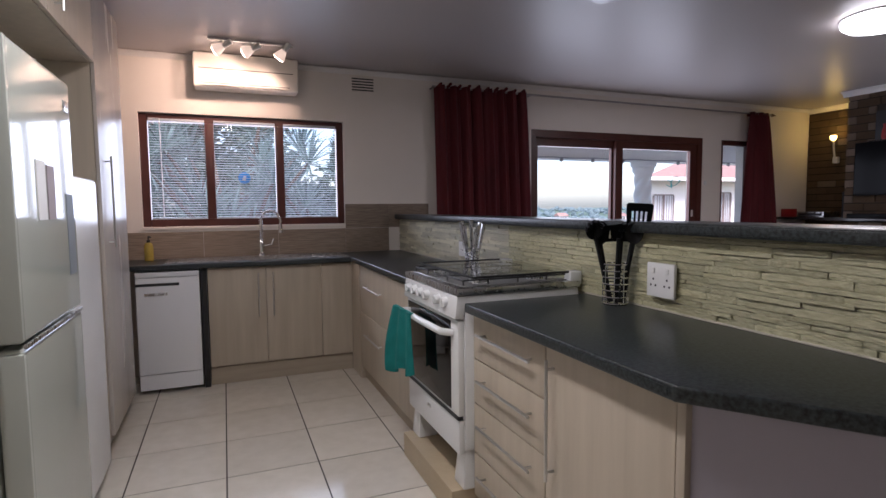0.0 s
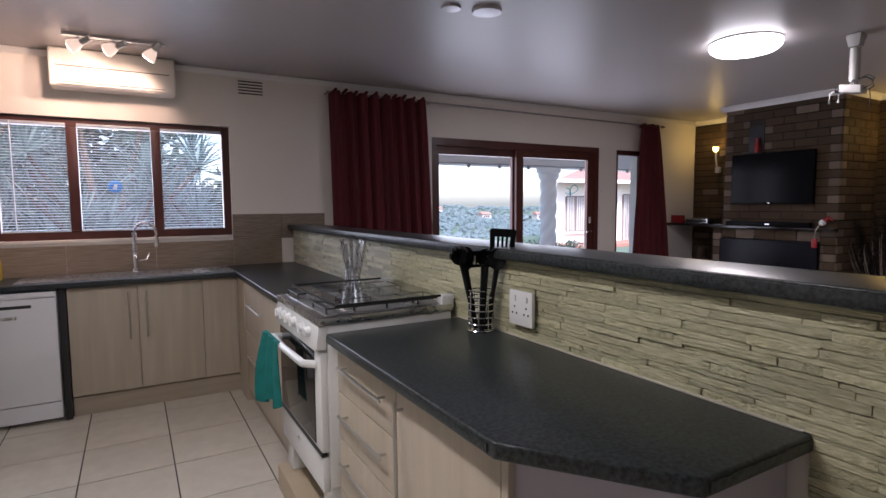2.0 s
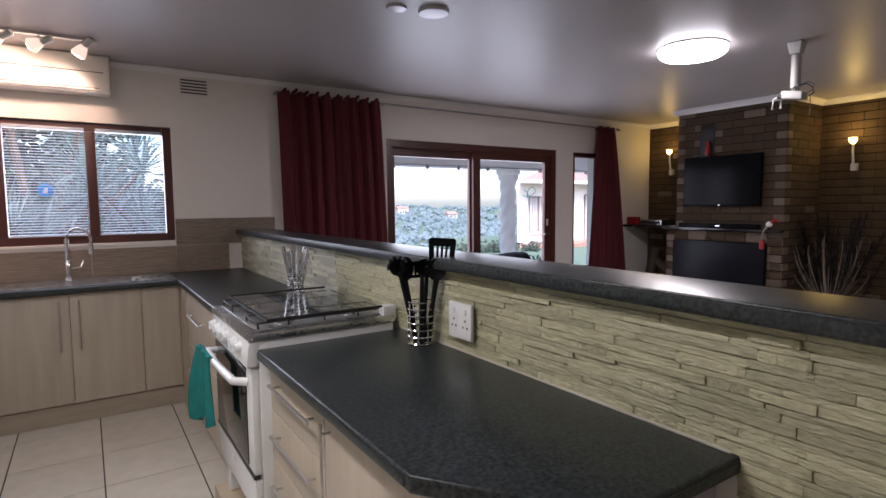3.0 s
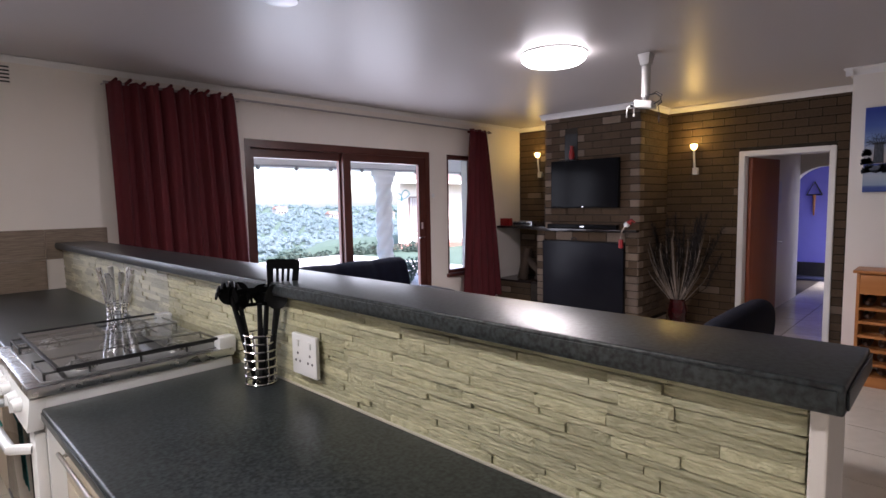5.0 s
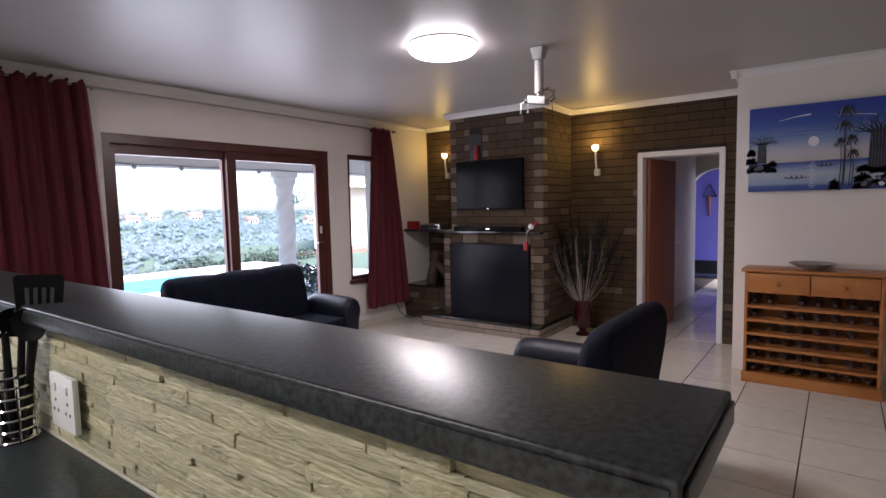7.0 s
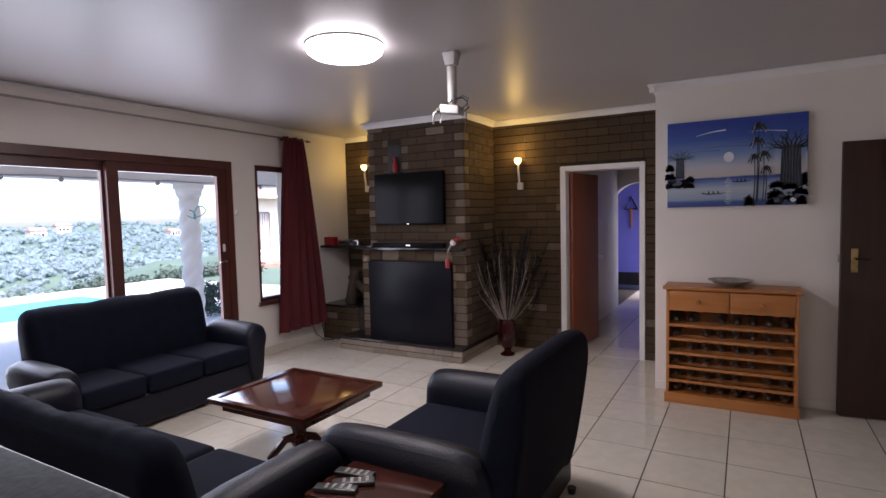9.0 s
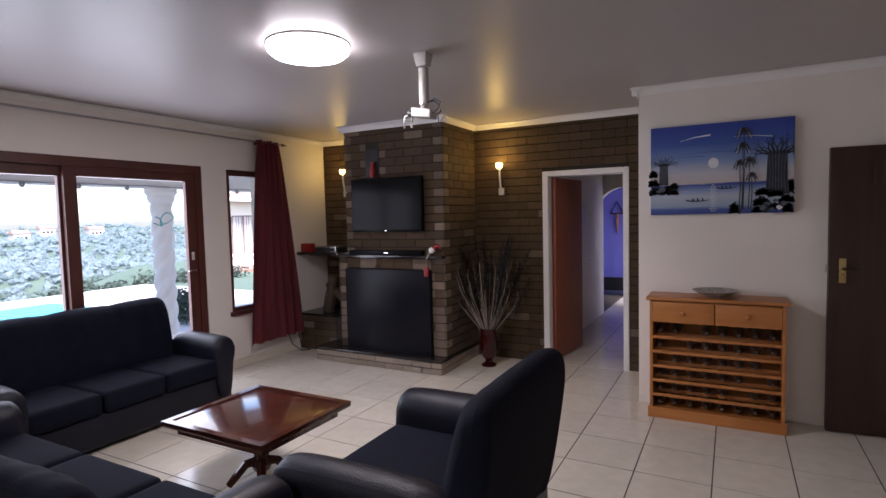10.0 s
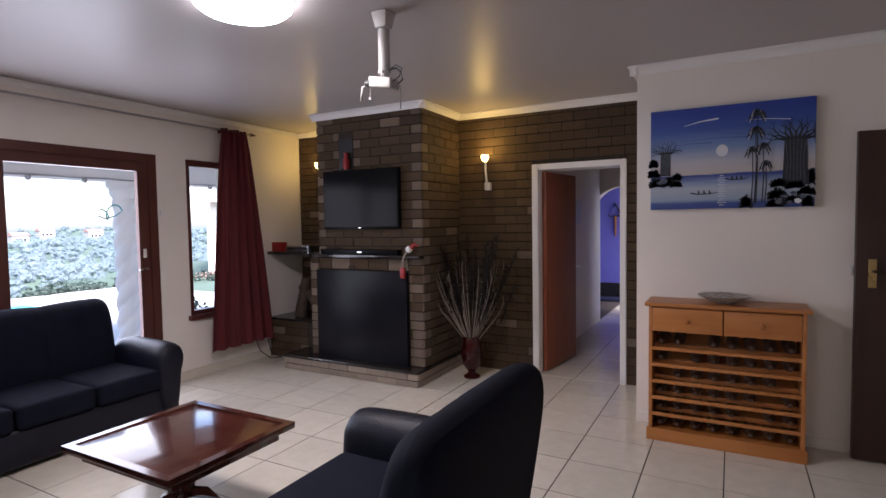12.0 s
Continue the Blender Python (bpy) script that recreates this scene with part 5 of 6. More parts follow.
solo("floor_cable", tube(bmesh.new(), [(9.36, 6.15, 0.24), (9.40, 6.12, 0.10), (9.48, 6.06, 0.012), (9.56, 5.98, 0.012), (9.60, 6.06, 0.012), (9.58, 6.15, 0.05), (9.57, 6.18, 0.20)], 0.006, 6), M_BLACK, "thin black cable looping on the floor below the curtain", "cable")

# vase with twigs and dark plumes
vz = thing("floor_vase", (9.80, 3.72, 0), "dark red glazed floor vase with dry twigs and dark plumes", "vase")
part("vase", lathe(bmesh.new(), [(0.078, 0.0), (0.080, 0.014), (0.040, 0.04), (0.036, 0.06), (0.075, 0.11), (0.098, 0.19), (0.100, 0.26), (0.088, 0.32), (0.080, 0.36), (0.088, 0.40), (0.078, 0.401), (0.07, 0.36)], 9.80, 3.72, 28), M_REDGLASS, vz)
rnd = random.Random(8)
for k in range(46):
    a, sp_ = rnd.uniform(0, 6.283), 0.42 * math.sqrt(rnd.uniform(0.02, 1.0))
    h = rnd.uniform(0.82, 1.16) - 0.25 * sp_
    bx_, by_ = min(math.cos(a) * sp_ * 0.6, 0.27), math.sin(a) * sp_
    q = lambda f, z: (9.80 + bx_ * f, 3.72 + by_ * f, z)
    part("twig", tube(bmesh.new(), [q(0.04, 0.30), q(0.42, 0.30 + (h - 0.3) * 0.35), q(0.82, 0.30 + (h - 0.3) * 0.72), q(1.0, h), q(0.97 + rnd.uniform(-0.08, 0.08), h + 0.07)], 0.0034, 5, 0.0015), M_TWIG, vz)
for k in range(30):
    a, sp_ = rnd.uniform(0, 6.283), rnd.uniform(0.18, 0.52)
    h = rnd.uniform(0.92, 1.42)
    dx, dy = min(math.cos(a) * sp_ * 0.5, 0.22), math.sin(a) * sp_
    base, tip = Vector((9.80 + dx * 0.6, 3.72 + dy * 0.65, h - 0.40)), Vector((9.80 + dx, 3.72 + dy, h))
    bm = tube(bmesh.new(), [(9.80, 3.72, 0.3), base, tip], 0.003, 5, 0.0015)
    for j in range(190):
        f = j / 190
        c = base.lerp(tip, f)
        d = Vector((rnd.uniform(-1, 1), rnd.uniform(-1, 1), rnd.uniform(-0.5, 0.9))).normalized()
        w = (0.14 * math.sin(math.pi * min(1, f * 0.8 + 0.15))) * rnd.uniform(0.4, 1.15)
        e = c + d * w
        e.x = min(e.x, 10.14)
        s = d.cross(Vector((0.3, 0.2, 1))).normalized() * 0.0035
        bm.faces.new([bm.verts.new(c - s), bm.verts.new(c + s), bm.verts.new(e)])
    part("plume", bm, M_FEATHER, vz, "dark feathery plume", False)

# wine rack
wr = thing("wine_rack", (9.14, 1.555, 0), "orange pine sideboard wine rack with two drawers", "wine rack")
X0, X1, Y0, Y1 = 8.985, 9.285, 1.11, 2.005
part("top", box(X0 - 0.02, X1, Y0 - 0.025, Y1 + 0.025, 0.915, 0.94, 0.006), M_PINE, wr)
for y in (Y0, Y1 - 0.022):
    part("side", box(X0, X1, y, y + 0.022, 0.0, 0.914, 0.002), M_PINE, wr)
part("back", box(X1 - 0.015, X1 - 0.002, Y0 + 0.022, Y1 - 0.022, 0.1, 0.914), M_PINE, wr)
for y0, y1 in ((Y0 + 0.024, 1.553), (1.561, Y1 - 0.024)):
    d = part("drawer", box(X0 - 0.004, X0 + 0.016, y0, y1, 0.748, 0.905, 0.003), M_PINE, wr)
    part("knob", lathe(bmesh.new(), [(0.012, 0.0), (0.018, 0.014), (0.010, 0.022)], 0, 0, 12), M_PINE, d)
    kb = d.children[0]
    for v in kb.data.vertices:
        x, y, z = v.co + ORIGIN[d.name]
        v.co = Vector((X0 - 0.004 - z, (y0 + y1) / 2 + y, 0.825 + x)) - ORIGIN[d.name]
part("plinth", box(X0 - 0.012, X0 + 0.014, Y0 - 0.012, Y1 + 0.012, 0.0, 0.082, 0.003), M_PINE, wr)
part("bottom", box(X0, X1 - 0.015, Y0 + 0.022, Y1 - 0.022, 0.06, 0.08), M_PINE, wr)
RAILS = [0.19 + k * 0.1125 for k in range(5)]
for z in RAILS:
    part("shelf", box(X0, X0 + 0.02, Y0 + 0.022, Y1 - 0.022, z - 0.022, z, 0.002), M_PINE, wr)
    part("rear_rail", box(X0 + 0.16, X0 + 0.18, Y0 + 0.022, Y1 - 0.022, z - 0.035, z - 0.005, 0.002), M_PINE, wr)
M_BOTTLE = surf("dark_bottle_glass", (0.045, 0.024, 0.017), (0.085, 0.045, 0.032), 0.35, scale=6)
bb = tube(bmesh.new(), [(0, 0, 0), (0.18, 0, 0)], 0.036, 14)
tube(bb, [(-0.08, 0, 0), (-0.03, 0, 0), (0, 0, 0)], 0.013, 10, 0.034)
bottle_mesh = bpy.data.meshes.new("bottle")
bb.to_mesh(bottle_mesh)
bb.free()
bottle_mesh.materials.append(M_BOTTLE)
for r in range(6):
    for k in range(8):
        if r > 0 and (r * 8 + k) % 7 == 3:
            continue
        bo = new("wine_bottle", bottle_mesh)
        bo.location = (X0 + (0.105 if r == 0 else 0.125), Y0 + 0.075 + k * 0.107, (0.08 + 0.038) if r == 0 else RAILS[r - 1] + 0.034)
        tagged(bo, "dark glass wine bottle lying in the pine rack", "bottle", "wine bottles")
bw = thing("bowl", (9.13, 1.55, 0.94), "wide speckled pottery bowl on the wine rack", "bowl")
M_BOWL = surf("speckled_pottery", (0.16, 0.14, 0.12), (0.45, 0.42, 0.38), 0.4, scale=60, contrast=0.3)
part("bowl", lathe(bmesh.new(), [(0.06, 0.940), (0.065, 0.945), (0.11, 0.965), (0.155, 0.99), (0.16, 0.993), (0.15, 0.99), (0.10, 0.968), (0.05, 0.952), (0.005, 0.95)], 9.12, 1.555, 28), M_BOWL, bw)

# painting of a bay at night, with trees
PTX = 9.27


def grad_mat():
    m, n, l, p = nodes_of("painted_sky_and_sea")
    co, sx = n.new("ShaderNodeTexCoord"), n.new("ShaderNodeSeparateXYZ")
    l.new(co.outputs["Object"], sx.inputs[0])
    noi = n.new("ShaderNodeTexNoise")
    mp = n.new("ShaderNodeMapping")
    mp.inputs["Scale"].default_value = (1, 1.2, 16)
    l.new(co.outputs["Object"], mp.inputs[0])
    l.new(mp.outputs[0], noi.inputs["Vector"])
    noi.inputs["Scale"].default_value = 3
    add = n.new("ShaderNodeMath")
    add.operation = "MULTIPLY_ADD"
    l.new(noi.outputs["Fac"], add.inputs[0])
    add.inputs[1].default_value = 0.03
    l.new(sx.outputs["Z"], add.inputs[2])
    rng = n.new("ShaderNodeMapRange")
    rng.inputs["From Min"].default_value, rng.inputs["From Max"].default_value = 0.015, 0.705
    l.new(add.outputs[0], rng.inputs[0])
    r = n.new("ShaderNodeValToRGB")
    stops = ((0.0, (0.03, 0.06, 0.26)), (0.055, (0.05, 0.09, 0.30)), (0.085, (0.26, 0.34, 0.48)), (0.20, (0.40, 0.45, 0.53)), (0.27, (0.20, 0.27, 0.48)), (0.325, (0.03, 0.06, 0.28)), (0.335, (0.03, 0.06, 0.28)),
             (0.343, (0.50, 0.45, 0.44)), (0.46, (0.46, 0.46, 0.52)), (0.60, (0.17, 0.26, 0.48)), (0.78, (0.04, 0.095, 0.37)), (0.95, (0.018, 0.05, 0.31)))
    e = r.color_ramp.elements
    e[0].position, e[0].color = stops[0][0], (*stops[0][1], 1)
    e[1].position, e[1].color = stops[-1][0], (*stops[-1][1], 1)
    for pos, c in stops[1:-1]:
        k = e.new(pos)
        k.color = (*c, 1)
    l.new(rng.outputs[0], r.inputs[0])
    l.new(r.outputs[0], p.inputs["Base Color"])
    p.inputs["Roughness"].default_value = 0.45
    return m


M_CANVAS = grad_mat()
M_INK = surf("dark_paint_strokes", (0.006, 0.008, 0.014), (0.025, 0.032, 0.05), 0.5, scale=30)
M_SEA = surf("blue_paint_strokes", (0.04, 0.09, 0.33), (0.07, 0.14, 0.40), 0.5, scale=20)
M_PALE = surf("pale_paint", (0.6, 0.62, 0.68), (0.75, 0.75, 0.78), 0.5, scale=20)
pic = thing("painting", (PTX, 1.54, 1.565), "blue painting of baobab and palm trees at a moonlit bay", "painting")
part("canvas", box(PTX - 0.02, PTX + 0.018, 1.055, 2.03, 1.565, 2.255, 0.003), M_CANVAS, pic, "", False)
F = PTX - 0.0215


def disc(bm, y, z, ry, rz, n=18, wob=0.0, seed=0):
    rr = random.Random(seed)
    bm.faces.new([bm.verts.new((F, y + ry * math.cos(a) * (1 + rr.uniform(-wob, wob)), z + rz * math.sin(a) * (1 + rr.uniform(-wob, wob)))) for a in np.linspace(0, 2 * math.pi, n, endpoint=False)])
    return bm


def stroke(bm, pts, w0, w1):
    pts = [Vector((F, y, z)) for y, z in pts]
    prev = None
    for k, p in enumerate(pts):
        d = (pts[min(k + 1, len(pts) - 1)] - pts[max(k - 1, 0)]).normalized()
        s = Vector((0, d.z, -d.y)) * (w0 + (w1 - w0) * k / (len(pts) - 1))
        cur = (bm.verts.new(p - s), bm.verts.new(p + s))
        if prev:
            bm.faces.new((prev[0], prev[1], cur[1], cur[0]))
        prev = cur
    return bm


def relief(name, bm, material):
    return part(name, bm, material, pic, "", False)


def at(u, v):
    """A place on the canvas: u from the passage side, v down from the top edge."""
    return 2.03 - u * 0.975, 2.255 - v * 0.69


def baobab(u, v_top, v_base, half, reach, seed):
    """A bundled trunk that forks three times into a fan of fine branches."""
    global F
    rr = random.Random(seed)
    (y, zt), (_, zb) = at(u, v_top), at(u, v_base)
    F -= 0.0006
    relief("trunk", stroke(bmesh.new(), [(y, zb), (y, zb + (zt - zb) * 0.3), (y, zb + (zt - zb) * 0.75), (y, zt)], half * 1.15, half * 0.95), M_INK)
    F -= 0.0002
    for k in range(6):
        o = (k - 2.5) / 2.5 * half * 0.85
        relief("bark_stroke", stroke(bmesh.new(), [(y + o, zb + 0.01), (y + o * 0.8, (zb + zt) / 2), (y + o * 1.05, zt)], 0.0012, 0.002), M_BARK)
    boughs = bmesh.new()

    def fork(p, a, length, w, depth):
        q = (max(1.062, min(2.024, p[0] + length * math.cos(a))), p[1] + length * math.sin(a))
        stroke(boughs, [p, q], w, w * 0.6)
        if depth:
            for t in (-0.5, 0.45):
                fork(q, a + t + rr.uniform(-0.2, 0.2), length * rr.uniform(0.55, 0.8), w * 0.5, depth - 1)
    for k in range(9):
        f = k / 8
        fork((y + (0.5 - f) * 1.7 * half, zt - 0.012), math.pi * (0.06 + 0.88 * f), reach * (0.36 + 0.10 * (k % 2)), half * 0.15, 3)
    relief("crown", boughs, M_INK)


def bush(u, v, ry, rz, seed):
    """A fan of dark blades with paler ones over it."""
    global F
    rr = random.Random(seed)
    y, z = at(u, v)
    dark, pale = bmesh.new(), bmesh.new()
    for k in range(26):
        a = math.pi * (-0.05 + 1.1 * k / 25)
        r = rr.uniform(0.75, 1.1)
        stroke(dark, [(y, z), (y + ry * r * math.cos(a), z + rz * r * math.sin(a))], 0.003, 0.006)
        if k % 3 == 0:
            stroke(pale, [(y + 0.55 * ry * math.cos(a), z + 0.6 * rz * math.sin(a)), (y + ry * r * math.cos(a), z + rz * r * math.sin(a))], 0.0008, 0.0016)
    relief("bush", dark, M_INK)
    F -= 0.0003
    relief("blade_highlight", pale, M_BARK)
    F -= 0.0001


M_BARK = surf("grey_paint_strokes", (0.045, 0.055, 0.085), (0.13, 0.15, 0.20), 0.5, scale=40)
my, mz = at(0.463, 0.437)
relief("moon", disc(bmesh.new(), my, mz, 0.036, 0.040, 24), M_PALE)
for u0, u1, v0, v1, w, m in ((0.22, 0.44, 0.175, 0.125, 0.006, M_PALE), (0.20, 0.62, 0.325, 0.32, 0.004, M_SEA), (0.12, 0.40, 0.37, 0.355, 0.003, M_SEA), (0.42, 0.60, 0.285, 0.29, 0.003, M_SEA), (0.60, 0.86, 0.165, 0.19, 0.003, M_PALE)):
    F -= 0.00015
    relief("cloud_stroke", stroke(bmesh.new(), [at(u0, v0), at((u0 + u1) / 2, (v0 + v1) / 2 - 0.01), at(u1, v1)], w * 0.2, w), m)
F -= 0.0003
for k in range(14):
    v = 0.68 + 0.022 * k
    w = 0.012 + 0.02 * ((k * 7) % 5) / 5
    y, z = at(0.47 + 0.006 * ((k * 3) % 3 - 1), v)
    relief("moonlight_stroke", stroke(bmesh.new(), [(y - w, z), (y, z + 0.001), (y + w, z)], 0.001, 0.002), M_PALE)
F -= 0.0003
for u, v, w in ((0.355, 0.845, 0.085), (0.555, 0.715, 0.068)):
    y, z = at(u, v)
    relief("boat", stroke(bmesh.new(), [(y - w, z + 0.004), (y - w * 0.5, z - 0.006), (y + w * 0.5, z - 0.007), (y + w, z + 0.002)], 0.002, 0.005), M_INK)
    for o in (-0.4, 0.0, 0.4):
        F -= 0.0001
        relief("bundle", stroke(bmesh.new(), [(y + o * w, z - 0.004), (y + o * w + 0.004, z + 0.018)], 0.007, 0.003), M_INK)
baobab(0.10, 0.42, 0.66, 0.030, 0.085, 1)
baobab(0.89, 0.36, 0.80, 0.062, 0.125, 2)
for u, v, ry, rz, seed in ((0.02, 0.56, 0.035, 0.05, 3), (0.02, 0.66, 0.045, 0.05, 4), (0.05, 0.76, 0.06, 0.06, 5), (0.13, 0.755, 0.05, 0.06, 6), (0.175, 0.70, 0.035, 0.045, 7), (0.17, 0.765, 0.04, 0.035, 17), (0.61, 0.985, 0.042, 0.075, 8),
                           (0.80, 0.80, 0.055, 0.05, 9), (0.79, 0.91, 0.06, 0.06, 10), (0.89, 0.82, 0.06, 0.05, 11), (0.98, 0.78, 0.02, 0.09, 12), (0.95, 0.88, 0.05, 0.05, 13), (0.78, 0.985, 0.055, 0.045, 14), (0.88, 0.96, 0.06, 0.05, 15), (0.96, 0.985, 0.035, 0.06, 16)):
    bush(u, v, ry, rz, seed)
for k, (u, v) in enumerate(((0.86, 0.955), (0.905, 0.945), (0.83, 0.90), (0.93, 0.90), (0.06, 0.73), (0.09, 0.715), (0.88, 0.87), (0.80, 0.95))):
    y, z = at(u, v)
    relief("rock", disc(bmesh.new(), y, z, 0.015 + 0.005 * (k % 3), 0.010 + 0.006 * (k % 2), 11, 0.2, k), M_PALE if k == 1 else M_BARK)
    F -= 0.0001
for k, (u, v, r) in enumerate(((0.672, 0.125, 0.052), (0.664, 0.285, 0.050), (0.645, 0.465, 0.042), (0.708, 0.437, 0.042), (0.724, 0.60, 0.036))):
    y, zt = at(u, v)
    _, zb = at(u, 0.955)
    relief("palm_trunk", stroke(bmesh.new(), [(y + 0.004, zb), (y - 0.004, (zb + zt) / 2), (y, zt)], 0.0036, 0.0026), M_INK)
    light = bmesh.new()
    for j in range(15):
        a = math.pi * (-0.25 + 1.5 * j / 14)
        rr_ = r * (0.85 + 0.12 * (j % 3))
        pts = [(y, zt), (y + rr_ * 0.55 * math.cos(a), zt + rr_ * 0.5 * math.sin(a) + 0.012), (y + rr_ * math.cos(a), zt + rr_ * 0.55 * math.sin(a) - 0.034)]
        relief("frond", stroke(bmesh.new(), pts, 0.007, 0.0022), M_INK)
        F -= 0.00002
        if j % 4 == 1:
            stroke(light, pts[1:], 0.0006, 0.0016)
    F -= 0.0002
    relief("frond_highlight", light, M_PALE)

# blue room: hanging ornament; passage pictures
bo = thing("wall_hanging", (15.57, 3.44, 1.18), "triangular wooden wall hanging on the blue wall", "wall hanging")
bm = tube(bmesh.new(), [(15.57, 3.32, 1.56), (15.57, 3.44, 1.80), (15.57, 3.56, 1.56), (15.57, 3.32, 1.56)], 0.016, 6)
part("frame", bm, M_INK, bo)
part("drop", tube(bmesh.new(), [(15.57, 3.44, 1.56), (15.57, 3.44, 1.18)], 0.028, 8, 0.012), M_PINE, bo)
solo("passage_plaque", box(11.8, 12.1, 3.222, 3.239, 1.45, 1.75, 0.004), M_PALE, "small pale plaque on the passage wall", "plaque")
solo("dark_bench", box(15.2, 15.55, 2.0, 4.4, 0.0, 0.05, 0.01), surf("dark_blue_mat", (0.02, 0.025, 0.06), (0.03, 0.035, 0.08), 0.6, scale=8), "dark mat at the foot of the blue wall", "mat")

# ---- outside ----
def ground_height(x, y):
    """Level round the house, then falling into a wooded valley and rising to a far ridge."""
    f = max(0.0, min(1.0, (x - 15) / 5.0))
    edge = 15.5 + 12 * f * f * (3 - 2 * f)
    if y < edge:
        return -0.12 - 0.25 * f
    d = y - edge
    drop = -13 * (1 - math.exp(-d / 26.0))
    rise = 12.0 * max(0.0, min(1.0, (d - 60) / 360.0))
    n = noise.noise(Vector((x * 0.02, y * 0.02, 0))) * min(3.5, d * 0.12) + noise.noise(Vector((x * 0.006, y * 0.006, 4))) * min(9.0, d * 0.05)
    return -0.12 - 0.25 * f + drop + rise + n


xs = [-2500, -900, -400] + list(range(-200, 0, 10)) + list(range(0, 40, 2)) + list(range(40, 401, 10)) + [600, 1200, 3000]
ys = [-1500, -300, -40, 6.4, 9, 12, 14, 15.5, 16, 17, 18, 19, 20.5, 22, 24, 26, 30, 36, 42, 50, 60, 70, 80, 90, 100, 112, 125, 140, 155, 170, 185, 200, 220, 250, 280, 310, 340, 370, 400, 430, 600, 1200, 3500]
bm = bmesh.new()
grid = [[bm.verts.new((x, y, ground_height(x, y) if y <= 430 else ground_height(x, 430) - (y - 430) * 0.02)) for y in ys] for x in xs]
for a, b in zip(grid, grid[1:]):
    for k in range(len(ys) - 1):
        bm.faces.new((a[k], b[k], b[k + 1], a[k + 1]))
struct("ground", bm, M_GRASS, "green garden and wooded valley beyond", True)
struct("pavement", prism([(3.0, NT), (13.5, NT), (13.5, 15.3), (3.0, 15.3)], -0.14, -0.03), M_CONC, "pale concrete veranda and pool surround")
pool = struct("water", prism([(3.2, 11.9), (10.6, 11.9), (10.6, 14.0), (3.2, 14.0)], -0.04, -0.022), M_WATER, "turquoise swimming pool")
struct("roof_veranda", prism([(5.0, NT), (11.5, NT), (11.5, 8.55), (5.0, 8.55)], 2.36, 2.46), M_PLASTER, "white veranda roof slab")
struct("beam_veranda", box(5.0, 11.5, 8.05, 8.34, 2.055, 2.36), M_PLASTER, "white veranda beam")
hose = thing("light_cable", (7.5, 8.0, 2.1), "dark string of bulbs along the veranda beam", "cable")
part("cable", tube(bmesh.new(), [(5.1 + k * 0.38, 8.03, 2.075 - 0.012 * (k % 2)) for k in range(17)], 0.009, 6), M_ROD, hose)
for k in range(11):
    part("bulb", lathe(bmesh.new(), [(0.012, 2.068), (0.026, 2.055), (0.030, 2.035), (0.020, 2.012), (0.004, 2.006)], 5.3 + k * 0.56, 8.03, 10), M_ROD, hose)


def twisted_pillar(x, y):
    ob = thing("pillar", (x, y, -0.02), "white twisted barley-sugar veranda pillar", "pillar", "veranda pillars")
    bm = bmesh.new()
    rings = []
    pr = lambda a, z: 0.106 + 0.036 * abs(math.cos(1.5 * (a - z * 8.5)))
    for k in range(150):
        z = 0.12 + 1.735 * k / 149
        rings.append([bm.verts.new((x + pr(a, z) * math.cos(a), y + pr(a, z) * math.sin(a), z)) for a in np.linspace(0, 2 * math.pi, 24, endpoint=False)])
    for a, b in zip(rings, rings[1:]):
        for j in range(24):
            bm.faces.new((a[j], a[(j + 1) % 24], b[(j + 1) % 24], b[j]))
    part("shaft", bm, M_PLASTER, ob)
    part("base", lathe(bmesh.new(), [(0.18, -0.02), (0.18, 0.06), (0.14, 0.12)], x, y, 24), M_PLASTER, ob)
    part("capital", lathe(bmesh.new(), [(0.13, 1.85), (0.16, 1.89), (0.17, 1.92), (0.17, 1.96), (0.20, 1.99), (0.20, 2.054)], x, y, 24), M_PLASTER, ob)
    return ob


twisted_pillar(9.21, 8.19)
chime = thing("wind_chime", (9.6, 7.6, 2.36), "small metal wind chime hanging on the veranda", "wind chime")
part("cord", tube(bmesh.new(), [(9.6, 7.6, 2.36), (9.6, 7.6, 2.05)], 0.004, 5), M_ROD, chime)
for k in range(5):
    a = k * 1.257
    part("pipe", tube(bmesh.new(), [(9.6 + 0.03 * math.cos(a), 7.6 + 0.03 * math.sin(a), 2.05), (9.6 + 0.03 * math.cos(a), 7.6 + 0.03 * math.sin(a), 1.80)], 0.006, 6), M_ROD, chime)

# the white wing of the house across the garden
hs = thing("house", (23, 21, -0.4), "white plastered house wing with tiled roof and barred windows", "house")
part("wall", prism([(18.75, 18.8), (31.0, 18.8), (31.0, 24.5), (24.4, 24.5)], -0.45, 2.42), M_PLASTER, hs, "", False)
part("step", box(17.2, 31.0, 17.3, 18.79, -0.42, -0.22), M_TERRACE, hs, "red brick terrace", False)
bm = bmesh.new()
pts = [(18.2, 18.0, 2.46), (31.6, 18.0, 2.46), (31.6, 25.2, 2.46), (24.9, 25.2, 2.46), (24.2, 21.6, 3.7), (28.5, 21.6, 3.7)]
v = [bm.verts.new(p) for p in pts]
for f in ((0, 1, 5, 4), (1, 2, 5), (2, 3, 4, 5), (3, 0, 4), (0, 3, 2, 1)):
    bm.faces.new([v[k] for k in f])
part("roof", bm, M_ROOF, hs, "red tiled roof", False)
part("gutter", box(18.1, 31.6, 17.9, 18.0, 2.34, 2.48, 0.02), M_PLASTER, hs, "white gutter board")
